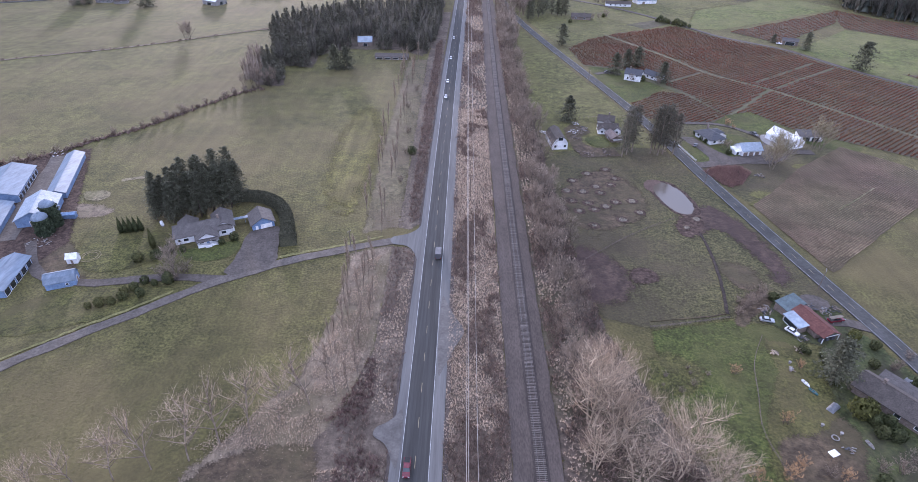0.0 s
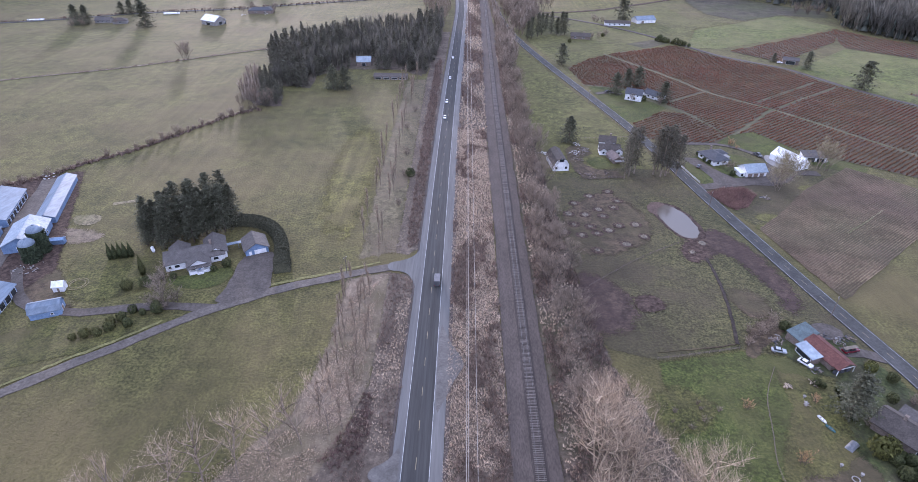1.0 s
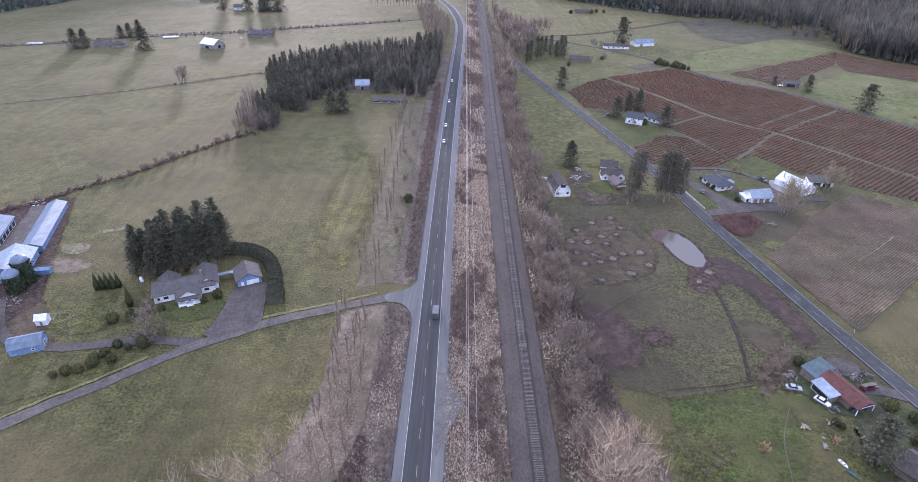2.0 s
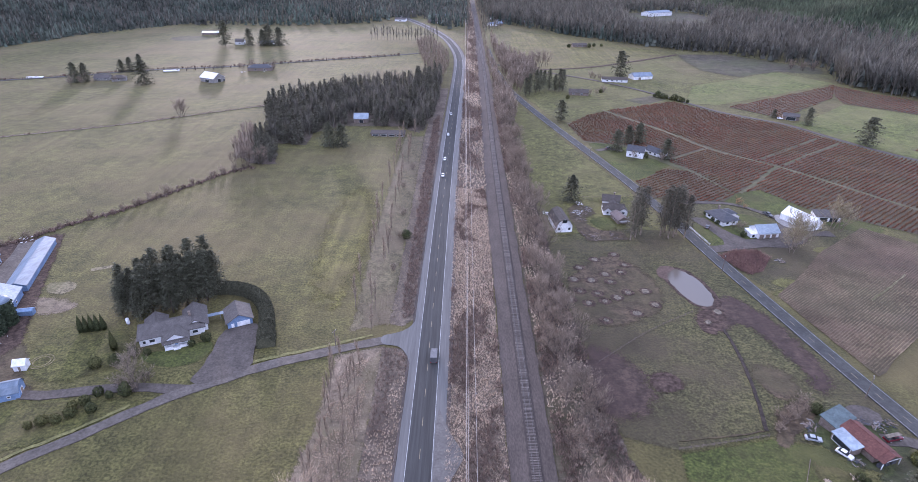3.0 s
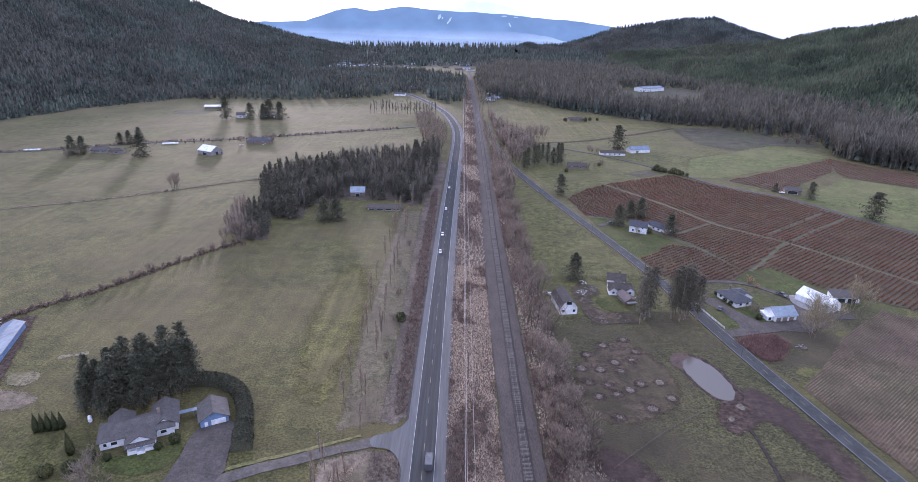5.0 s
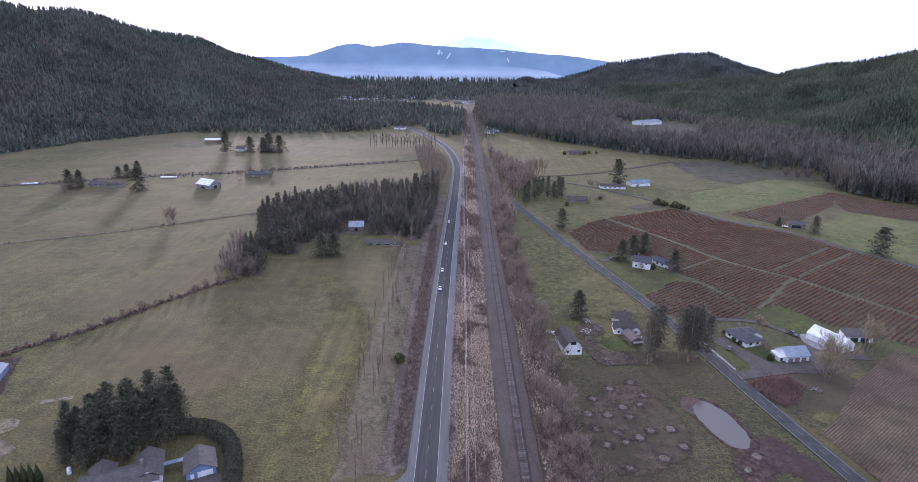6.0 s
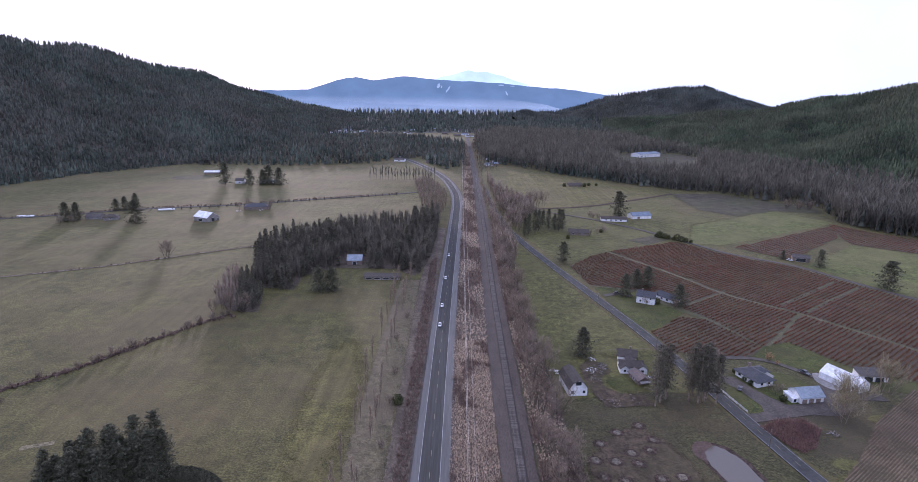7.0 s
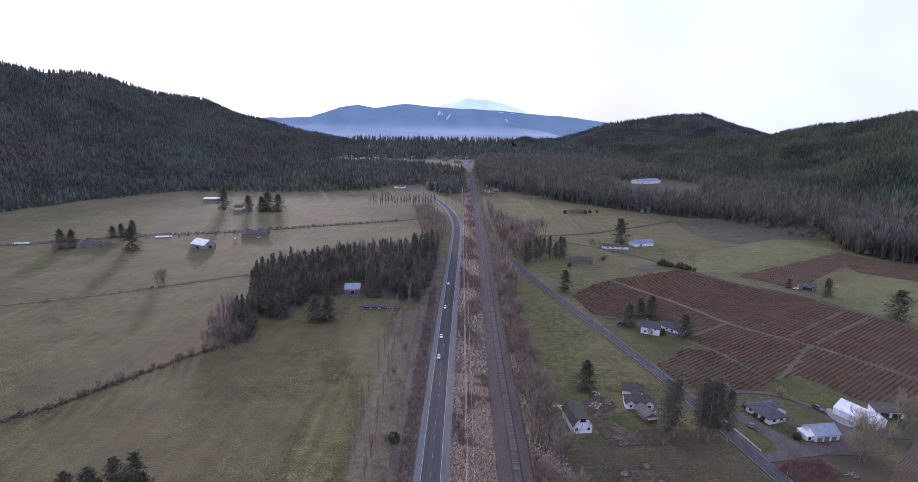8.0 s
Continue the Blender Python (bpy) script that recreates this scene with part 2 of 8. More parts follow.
M["berry"] = surface("berry_canes", (0.128, 0.057, 0.038), (0.25, 0.12, 0.076), 0.8, 0.02, bump=0, island=0.3, leaf=0.4, third=(0.18, 0.115, 0.066))
M["redcane"] = surface("red_canes", (0.165, 0.1, 0.088), (0.29, 0.18, 0.152), 0.8, 0.05, bump=0, island=0.3, leaf=0.3)
M["orange"] = surface("orange_twigs", (0.30, 0.18, 0.09), (0.46, 0.30, 0.16), 0.8, 0.1, bump=0, island=0.3)
M["hay"] = surface("old_hay", (0.13, 0.108, 0.082), (0.27, 0.228, 0.175), 2.0, 0.3)
M["dunghay"] = surface("rotten_hay", (0.09, 0.076, 0.057), (0.215, 0.183, 0.138), 1.5, 0.3, clump=0.8)
M["litter"] = surface("leaf_litter", (0.058, 0.044, 0.034), (0.135, 0.105, 0.08), 1.2, 0.06, third=(0.075, 0.067, 0.038), clump=0.4, bump=0.9)
M["berrylane"] = surface("berry_lane", (0.078, 0.068, 0.038), (0.14, 0.122, 0.07), 0.9, 0.05, third=(0.08, 0.08, 0.036))
M["darkgrass"] = surface("shaded_garden_grass", (0.032, 0.043, 0.013), (0.088, 0.097, 0.034), 0.9, 0.05, third=(0.055, 0.046, 0.03), clump=0.25, bump=0.8)
M["white"] = surface("white_paint", (0.66, 0.67, 0.69), (0.80, 0.80, 0.80), 1.5, 0.15, rough=0.6, bump=0.05)
M["bluewhite"] = surface("pale_blue_siding", (0.125, 0.195, 0.32), (0.2, 0.28, 0.41), 1.5, 0.15, rough=0.6, bump=0.05)
M["metal"] = surface("pale_metal_roof", (0.128, 0.165, 0.21), (0.195, 0.235, 0.285), 1.2, 0.12, rough=0.55, metal=0.2, bump=0.05, stretch=(25, 0.2))
M["bluemetal"] = surface("blue_metal_roof", (0.13, 0.21, 0.34), (0.22, 0.31, 0.45), 1.2, 0.12, rough=0.45, metal=0.25, bump=0.05)
M["fabric"] = surface("white_fabric", (0.72, 0.74, 0.76), (0.86, 0.86, 0.86), 0.8, 0.15, rough=0.5, bump=0.05)
M["shingle"] = surface("grey_shingle", (0.07, 0.063, 0.058), (0.125, 0.113, 0.105), 3.5, 0.25, rough=0.9, bump=0.4)
M["darkshingle"] = surface("dark_shingle", (0.048, 0.05, 0.056), (0.095, 0.097, 0.105), 3.5, 0.25, rough=0.85, bump=0.4)
M["rust"] = surface("rust_red_roof", (0.085, 0.034, 0.028), (0.145, 0.062, 0.05), 2.0, 0.2, rough=0.8)
M["teal"] = surface("grey_green_roof", (0.065, 0.09, 0.092), (0.11, 0.14, 0.142), 2.0, 0.2, rough=0.6)
M["board"] = surface("weathered_board", (0.14, 0.11, 0.09), (0.26, 0.21, 0.175), 2.0, 0.2)
M["pinkroof"] = surface("faded_pinkish_shingle", (0.135, 0.105, 0.094), (0.205, 0.162, 0.146), 3.0, 0.2)
M["brownroof"] = surface("brown_shingle", (0.056, 0.047, 0.04), (0.105, 0.09, 0.078), 3.0, 0.2)
M["glass"] = surface("window_glass", (0.02, 0.025, 0.03), (0.04, 0.045, 0.05), 0.5, 0.1, rough=0.08, bump=0, spec=0.8)
M["tyre"] = surface("tyre_rubber", (0.02, 0.02, 0.02), (0.035, 0.035, 0.035), 3, 0.5, rough=0.8, bump=0)
M["carwhite"] = surface("white_car_paint", (0.72, 0.72, 0.72), (0.80, 0.80, 0.80), 0.5, 0.5, rough=0.25, bump=0, spec=0.6)
M["carsilver"] = surface("silver_car_paint", (0.3, 0.32, 0.35), (0.38, 0.4, 0.43), 0.5, 0.5, rough=0.3, bump=0, spec=0.6)
M["carred"] = surface("red_car_paint", (0.10, 0.012, 0.02), (0.15, 0.02, 0.03), 0.5, 0.5, rough=0.25, bump=0, spec=0.6)
M["cargrey"] = surface("grey_car_paint", (0.07, 0.07, 0.075), (0.11, 0.11, 0.115), 0.5, 0.5, rough=0.4, bump=0, spec=0.6)
M["chrome"] = surface("lamp_glass", (0.6, 0.6, 0.6), (0.8, 0.8, 0.8), 1, 0.5, rough=0.2, bump=0, metal=0.5)
M["redlamp"] = surface("red_lamp_glass", (0.3, 0.01, 0.01), (0.4, 0.02, 0.02), 1, 0.5, rough=0.2, bump=0)
M["hill"] = surface("hill_floor", (0.030, 0.036, 0.024), (0.070, 0.070, 0.048), 0.05, 0.004, third=(0.10, 0.085, 0.065), bump=0)


def water(name, colour, rough):
    m = bpy.data.materials.new(name)
    m.use_nodes = True
    n, l = m.node_tree.nodes, m.node_tree.links
    b = n["Principled BSDF"]
    b.inputs["Base Color"].default_value, b.inputs["Roughness"].default_value = (*colour, 1), rough
    t, bu = n.new("ShaderNodeTexNoise"), n.new("ShaderNodeBump")
    t.inputs["Scale"].default_value, bu.inputs["Strength"].default_value, bu.inputs["Distance"].default_value = 1.5, 0.05, 0.05
    l.new(t.outputs["Fac"], bu.inputs["Height"])
    l.new(bu.outputs["Normal"], b.inputs["Normal"])
    return m


M["water"] = water("pond_water", (0.12, 0.1, 0.078), 0.12)


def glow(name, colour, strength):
    """Distance behind everything; the haze of the bright air is put in as emission."""
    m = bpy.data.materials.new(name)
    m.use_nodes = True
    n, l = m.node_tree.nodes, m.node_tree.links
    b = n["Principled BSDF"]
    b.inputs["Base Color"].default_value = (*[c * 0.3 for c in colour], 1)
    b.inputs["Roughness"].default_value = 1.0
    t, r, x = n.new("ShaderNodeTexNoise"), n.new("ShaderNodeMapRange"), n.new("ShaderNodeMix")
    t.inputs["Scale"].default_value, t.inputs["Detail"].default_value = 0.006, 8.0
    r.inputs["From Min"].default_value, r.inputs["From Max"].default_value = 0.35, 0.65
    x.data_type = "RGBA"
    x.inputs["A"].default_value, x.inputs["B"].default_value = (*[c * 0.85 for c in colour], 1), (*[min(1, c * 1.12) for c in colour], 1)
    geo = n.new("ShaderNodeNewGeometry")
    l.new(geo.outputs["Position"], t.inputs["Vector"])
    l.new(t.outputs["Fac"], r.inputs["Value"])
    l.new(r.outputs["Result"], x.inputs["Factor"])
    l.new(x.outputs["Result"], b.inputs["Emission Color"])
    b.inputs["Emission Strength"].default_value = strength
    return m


# ---------------------------------------------------------------- mesh tools
def mesh(name, verts, faces, mats, which=None, smooth=False):
    me = bpy.data.meshes.new(name)
    if isinstance(verts, np.ndarray):                # triangles only
        me.vertices.add(len(verts)), me.loops.add(faces.size), me.polygons.add(len(faces))
        me.vertices.foreach_set("co", verts.astype(np.float32).ravel())
        me.loops.foreach_set("vertex_index", faces.astype(np.int32).ravel())
        me.polygons.foreach_set("loop_start", np.arange(0, faces.size, 3, dtype=np.int32))
        me.update(calc_edges=True)
        if which is not None:
            me.polygons.foreach_set("material_index", np.asarray(which, dtype=np.int32))
    else:
        me.from_pydata([tuple(v) for v in verts], [], faces)
        if which is not None:
            for p, k in zip(me.polygons, which):
                p.material_index = k
    for m in mats if isinstance(mats, (list, tuple)) else [mats]:
        me.materials.append(m)
    if smooth:
        me.shade_smooth()
    me.update()
    return me


def thing(name, data=None, label="", category="", group="", kind="", at=None):
    ob = new(name, data)
    if at is not None:
        ob.matrix_basis = at
    return tagged(ob, label, category, group, kind)


def part(name, bm, material, parent, label=""):
    """One mesh object under a thing or a part; bm: a bmesh, or a finished mesh."""
    if isinstance(bm, bmesh.types.BMesh):
        me = bpy.data.meshes.new(name)
        bm.to_mesh(me)
        bm.free()
        me.materials.append(material)
    else:
        me = bm
    ob = new(name, me)
    ob.parent = parent
    return tagged(ob, label)


def boxes(*specs, bevel=0.0):
    """A bmesh of boxes: (cx, cy, cz, sx, sy, sz[, turn about z in degrees])."""
    bm = bmesh.new()
    for cx, cy, cz, sx, sy, sz, *turn in specs:
        m = pose(cx, cy, cz, 0, 0, turn[0] if turn else 0) @ Matrix.Diagonal((sx, sy, sz, 1))
        bmesh.ops.create_cube(bm, size=1.0, matrix=m)
    if bevel:
        bmesh.ops.bevel(bm, geom=bm.edges[:], offset=bevel, segments=1, affect="EDGES")
    return bm


def drum(r0, r1, h, at=(0, 0, 0), seg=12, axis="z"):
    bm = bmesh.new()
    turn = {"z": Matrix(), "x": pose(0, 0, 0, 0, 90, 0), "y": pose(0, 0, 0, 90, 0, 0)}[axis]
    bmesh.ops.create_cone(bm, cap_ends=True, segments=seg, radius1=r0, radius2=r1, depth=h, matrix=Matrix.Translation(at) @ turn)
    return bm


def inside(poly, x, y):
    """Which of the points x, y (arrays) lie in the polygon."""
    hit = np.zeros(len(x), bool)
    for (x0, y0), (x1, y1) in zip(poly, poly[1:] + poly[:1]):
        cross = ((y0 > y) != (y1 > y)) & (x < (x1 - x0) * (y - y0) / ((y1 - y0) or 1e-9) + x0)
        hit ^= cross
    return hit


def sprinkle(poly, step, rng, jitter=0.45):
    """Points over a polygon, about step apart."""
    xs, ys = [p[0] for p in poly], [p[1] for p in poly]
    gx, gy = np.meshgrid(np.arange(min(xs), max(xs), step), np.arange(min(ys), max(ys), step))
    x, y = gx.ravel() + rng.uniform(-jitter, jitter, gx.size) * step, gy.ravel() + rng.uniform(-jitter, jitter, gx.size) * step
    k = inside(poly, x, y)
    return np.stack([x[k], y[k], np.zeros(k.sum())], 1)


def strew(name, kinds, points, size, mats, rng, label, category, lean=0.0, tall=None):
    """One object of kind stuff: copies of the template plants, joined. size: (low, high)."""
    vs, fs, ws, base = [], [], [], 0
    pick = rng.integers(0, len(kinds), len(points))
    for k, (tv, tf, tw) in enumerate(kinds):
        p = points[pick == k]
        if not len(p):
            continue
        a, s = rng.uniform(0, 2 * np.pi, len(p)), rng.uniform(size[0], size[1], len(p))
        st = s * (rng.uniform(tall[0], tall[1], len(p)) if tall else 1.0)
        c, d = np.cos(a), np.sin(a)
        v = np.empty((len(p), len(tv), 3))
        v[:, :, 0] = (tv[None, :, 0] * c[:, None] - tv[None, :, 1] * d[:, None]) * s[:, None] + p[:, 0:1]
        v[:, :, 1] = (tv[None, :, 0] * d[:, None] + tv[None, :, 1] * c[:, None]) * s[:, None] + p[:, 1:2]
        v[:, :, 2] = tv[None, :, 2] * st[:, None] + p[:, 2:3]
        f = tf[None] + (np.arange(len(p)) * len(tv))[:, None, None] + base
        vs.append(v.reshape(-1, 3)), fs.append(f.reshape(-1, 3)), ws.append(np.tile(tw, len(p)))
        base += len(p) * len(tv)
    me = mesh(name, np.concatenate(vs), np.concatenate(fs), mats, np.concatenate(ws))
    return thing(name, me, label, category, kind="stuff")


# ---------------------------------------------------------------- plants (templates: verts, triangles, material index)
def sticks(segs, sides=3):
    """Tapered prisms from (p0, p1, r0, r1); the thinnest become single slivers."""
    vs, fs = [], []
    for p0, p1, r0, r1 in segs:
        d = p1 - p0
        n = np.linalg.norm(d)
        if n < 1e-6:
            continue
        d = d / n
        a = np.cross(d, (0.3, 0.5, 0.81) if abs(d[2]) < 0.9 else (1, 0, 0))
        a /= np.linalg.norm(a)
        b = np.cross(d, a)
        k = len(vs)
        if r0 < 0.045:
            vs += [p0 + a * r0, p0 - a * r0, p1]
            fs.append((k, k + 1, k + 2))
            continue
        for q, r in ((p0, r0), (p1, r1)):
            vs += [q + r * (math.cos(2 * math.pi * i / sides) * a + math.sin(2 * math.pi * i / sides) * b) for i in range(sides)]
        for i in range(sides):
            j = (i + 1) % sides
            fs += [(k + i, k + j, k + sides + j), (k + i, k + sides + j, k + sides + i)]
    return np.array(vs), np.array(fs)


def bare_tree(seed, height, width, stems=1, limbs=8, boughs=6, twigs=9, twig=0.035, clear=0.3, lift=0.6):
    """Trunk, then limbs, boughs and twigs, of a leafless tree; width: its spread against its height."""
    rng = np.random.default_rng(seed)
    wood, segs, stems_made = [], [], []

    def run(p, d, length, r, n, bend, up, into):
        pts = [p]
        for k in range(n):
            d = d + rng.normal(0, bend, 3) + np.array((0, 0, up))
            d = d / np.linalg.norm(d)
            q, r1 = p + d * length / n, max(twig * 0.5, r * (1 - 0.6 / n))
            into.append((p, q, r, r1))
            p, r = q, r1
            pts.append(p)
        return pts, d

    def fork(pts, d, k, of, out, length, r, n, bend, up, first=0.25, into=None):
        u = first + (1 - first) * (k + rng.uniform(0, 1)) / of
        i = min(len(pts) - 2, int(u * (len(pts) - 1)))
        p = pts[i] + (pts[i + 1] - pts[i]) * (u * (len(pts) - 1) - i)
        a = k * 2.4 + rng.uniform(0, 1.2)
        e = d * 0.45 + np.array((math.cos(a), math.sin(a), 0)) * out + np.array((0, 0, lift * rng.uniform(0.6, 1.1)))
        round_ = 1.15 - 0.62 * u if first > 0.1 else 1.0
        return run(p, e / np.linalg.norm(e), length * rng.uniform(0.75, 1.1) * round_, r, n, bend, up, segs if into is None else into)

    for s in range(stems):
        a = 2 * np.pi * s / stems + rng.uniform(0, 1)
        out = np.array((math.cos(a), math.sin(a), 0)) * (0 if stems == 1 else 1)
        trunk, d = run(out * 0.6, out * 0.22 * width + np.array((0, 0, 1)), height * rng.uniform(0.78, 0.92), height * 0.007 + 0.05, 5, 0.05, 0.06, wood)
        stems_made.append(wood)
        wood = []
        for i in range(limbs):
            limb, e = fork(trunk, d, i, limbs, width * 1.5, height * 0.66 * (0.30 + width * 0.75), height * 0.0044 + 0.03, 3, 0.12, 0.10 * lift, clear, stems_made[-1])
            for j in range(boughs):
                bough, g = fork(limb, e, j, boughs, 0.7 * min(1, width * 2), height * 0.21 * min(1, 0.4 + width), 0.044, 2, 0.16, 0.12 * lift)
                for k in range(twigs):
                    fork(bough, g, k, twigs, 0.6, height * 0.115, twig, 1, 0.2, 0.14 * lift, 0.1)
    v, f = sticks(segs)
    k = height / v[:, 2].max()
    v[:, 2] = np.maximum(v[:, 2] * k, 0.0)
    stems_made = [sticks(w, 4) for w in stems_made]
    return (v, f), [(tv * (1, 1, k) - (0, 0, 0.1), tf) for tv, tf in stems_made]


def douglas(seed, height, radius, boughs=150, clear=0.18, power=0.6, spray=12, leaf=0.42):
    """An uneven fir: boughs at all heights, each a spray of small needle clumps. Returns the crown, and the trunk apart."""
    rng = np.random.default_rng(seed)
    vs, fs = [], []
    lobe = rng.uniform(0.72, 1.2, (7, 9))
    for k in range(boughs):
        h = clear + (1 - clear) * ((k + rng.uniform(0, 1)) / boughs) ** 0.85
        r = radius * ((1 - h) ** power * 1.08 + 0.03) * rng.uniform(0.4, 1.25)
        if h < clear + 0.12:
            r *= rng.uniform(0.35, 1.0)
        a = k * 2.4 + rng.uniform(0, 1.4)
        r *= lobe[int(a / 6.2832 * 7) % 7, int(h * 8.99)]
        slope = -0.42 + 0.62 * h + rng.normal(0, 0.14)
        out, side = np.array((math.cos(a), math.sin(a), slope)), np.array((-math.sin(a), math.cos(a), 0))
        for j in range(spray):
            u = rng.uniform(0.12, 1.0) ** 0.75
            p = np.array((0, 0, h * height)) + out * r * u + side * rng.normal(0, 0.13 * r * u + 0.1) + (0, 0, rng.normal(0, 0.18))
            s = leaf * rng.uniform(0.6, 1.4)
            d = out * 0.8 + side * rng.normal(0, 0.6) + (0, 0, rng.normal(-0.15, 0.35))
            w = np.cross(d, rng.normal(0, 1, 3) + (0, 0, 1.2))
            w = w / (np.linalg.norm(w) + 1e-6) * s * 0.62
            i = len(vs)
            vs += [p + d * s, p + w - d * s * 0.4, p - w - d * s * 0.4]
            fs.append((i, i + 1, i + 2))
    tv, tf = sticks([(np.array((0, 0, -0.1)), np.array((0, 0, height * 0.5)), height * 0.013 + 0.06, height * 0.009),
                     (np.array((0, 0, height * 0.5)), np.array((0, 0, height * 1.0)), height * 0.009, 0.05)], 7)
    return (np.array(vs), np.array(fs)), (tv, tf)


def fir_far(seed, tiers=3, sides=5):
    """A small ragged fir, one metre high, for woods far off."""
    rng = np.random.default_rng(seed)
    vs, fs = [], []
    for t in range(tiers):
        z0, z1 = 0.06 + 0.86 * t / tiers, 0.06 + 0.86 * (t + 1.55) / tiers
        r = 0.20 * (1 - t / (tiers + 0.6)) * rng.uniform(0.85, 1.15)
        i = len(vs)
        for k in range(sides):
            a = 2 * math.pi * k / sides + t
            q = r * rng.uniform(0.6, 1.25)
            vs.append((q * math.cos(a), q * math.sin(a), z0 + rng.uniform(-0.06, 0.05)))
        vs.append((rng.normal(0, 0.01), rng.normal(0, 0.01), min(1.0, z1)))
        fs += [(i + k, i + (k + 1) % sides, i + sides) for k in range(sides)]
    return np.array(vs), np.array(fs), np.zeros(len(fs), int)


def brush(seed, n, spread=0.5, thick=0.05, up=0.5, mid=0.0):
    """A tuft of n slivers about one metre high, leaning outwards."""
    rng = np.random.default_rng(seed)
    vs, fs = [], []
    for k in range(n):
        a, lean = rng.uniform(0, 6.28), rng.uniform(0.05, 1.0) * spread
        c, s = math.cos(a), math.sin(a)
        b = np.array((c, s, 0)) * lean * 0.35 + (0, 0, mid * rng.uniform(0, 0.6))
        e = np.array((c * lean, s * lean, rng.uniform(up, 1.0)))
        w = rng.uniform(0, 6.28)
        side = np.array((math.cos(w), math.sin(w), rng.normal(0, 0.3))) * thick * rng.uniform(0.6, 1.4)
        i = len(vs)
        vs += [b + side, b - side, e]
        fs.append((i, i + 1, i + 2))
    return np.array(vs), np.array(fs), np.zeros(len(fs), int)


def bare_far(seed, n=16, width=0.22, thick=0.014):
    """A leafless tree far off, one metre high: a stem and slivers fanning up from it."""
    rng = np.random.default_rng(seed)
    vs = [np.array((-0.016, 0, -0.02)), np.array((0.016, 0, -0.02)), np.array((0, 0, 0.8)), np.array((0, -0.016, -0.02)), np.array((0, 0.016, -0.02)), np.array((0, 0, 0.8))]
    fs = [(0, 1, 2), (3, 4, 5)]
    for k in range(n):
        a, z = rng.uniform(0, 6.28), rng.uniform(0.18, 0.72)
        c, s, r = math.cos(a), math.sin(a), rng.uniform(0.3, 1.0) * width
        b, e = np.array((0, 0, z)), np.array((c * r, s * r, min(1.0, z + rng.uniform(0.15, 0.36))))
        side = np.array((-s, c, 0)) * thick * rng.uniform(0.7, 1.6)
        i = len(vs)
        vs += [b + side, b - side, e + side * 0.6, e - side * 0.6]
        fs += [(i, i + 1, i + 2), (i + 1, i + 3, i + 2)]
    return np.array(vs), np.array(fs), np.zeros(len(fs), int)


def leaf_ball(seed, n, r=(1, 1, 1), size=0.16, flat=0.0):
    """Many small leaf clumps over a lumpy body, one unit in radius, resting on z = 0."""
    rng = np.random.default_rng(seed)
    vs, fs = [], []
    lump = rng.normal(0, 1, (5, 3))
    for k in range(n):
        d = rng.normal(0, 1, 3)
        d /= np.linalg.norm(d)
        q = rng.uniform(0.55, 1.0) ** 0.5 * (1 + 0.16 * max(float(d @ u) for u in lump / 2))
        p = d * q * np.array(r)
        u = np.cross(d, rng.normal(0, 1, 3))
        u /= np.linalg.norm(u) + 1e-9
        w = np.cross(d, u) + d * rng.normal(0, 0.5)
        s = size * rng.uniform(0.6, 1.4)
        i = len(vs)
        vs += [p + u * s, p - u * s * 0.6 + w * s * 0.8, p - u * s * 0.5 - w * s * 0.9]
        fs.append((i, i + 1, i + 2))
    v = np.array(vs)
    v[:, 2] += r[2] * 0.9
    v[:, 2] = np.maximum(v[:, 2], 0.0)
    return v, np.array(fs), np.zeros(len(fs), int)


def plant(kind, template, mats, x, y, scale, label, category, group="", names=("trunk", "crown"), z=0.0, turn=None):
    """A tree as an Empty with its parts; template: [(verts, faces), ...] as ready meshes."""
    root = thing(kind, None, label, category, group, at=pose(x, y, z, 0, 0, random.uniform(0, 360) if turn is None else turn) @ Matrix.Scale(scale, 4))
    for nm, me in zip(names, template):
        part(nm, me, None, root)
    return root


# ---------------------------------------------------------------- ground, fields
LAYERS = []


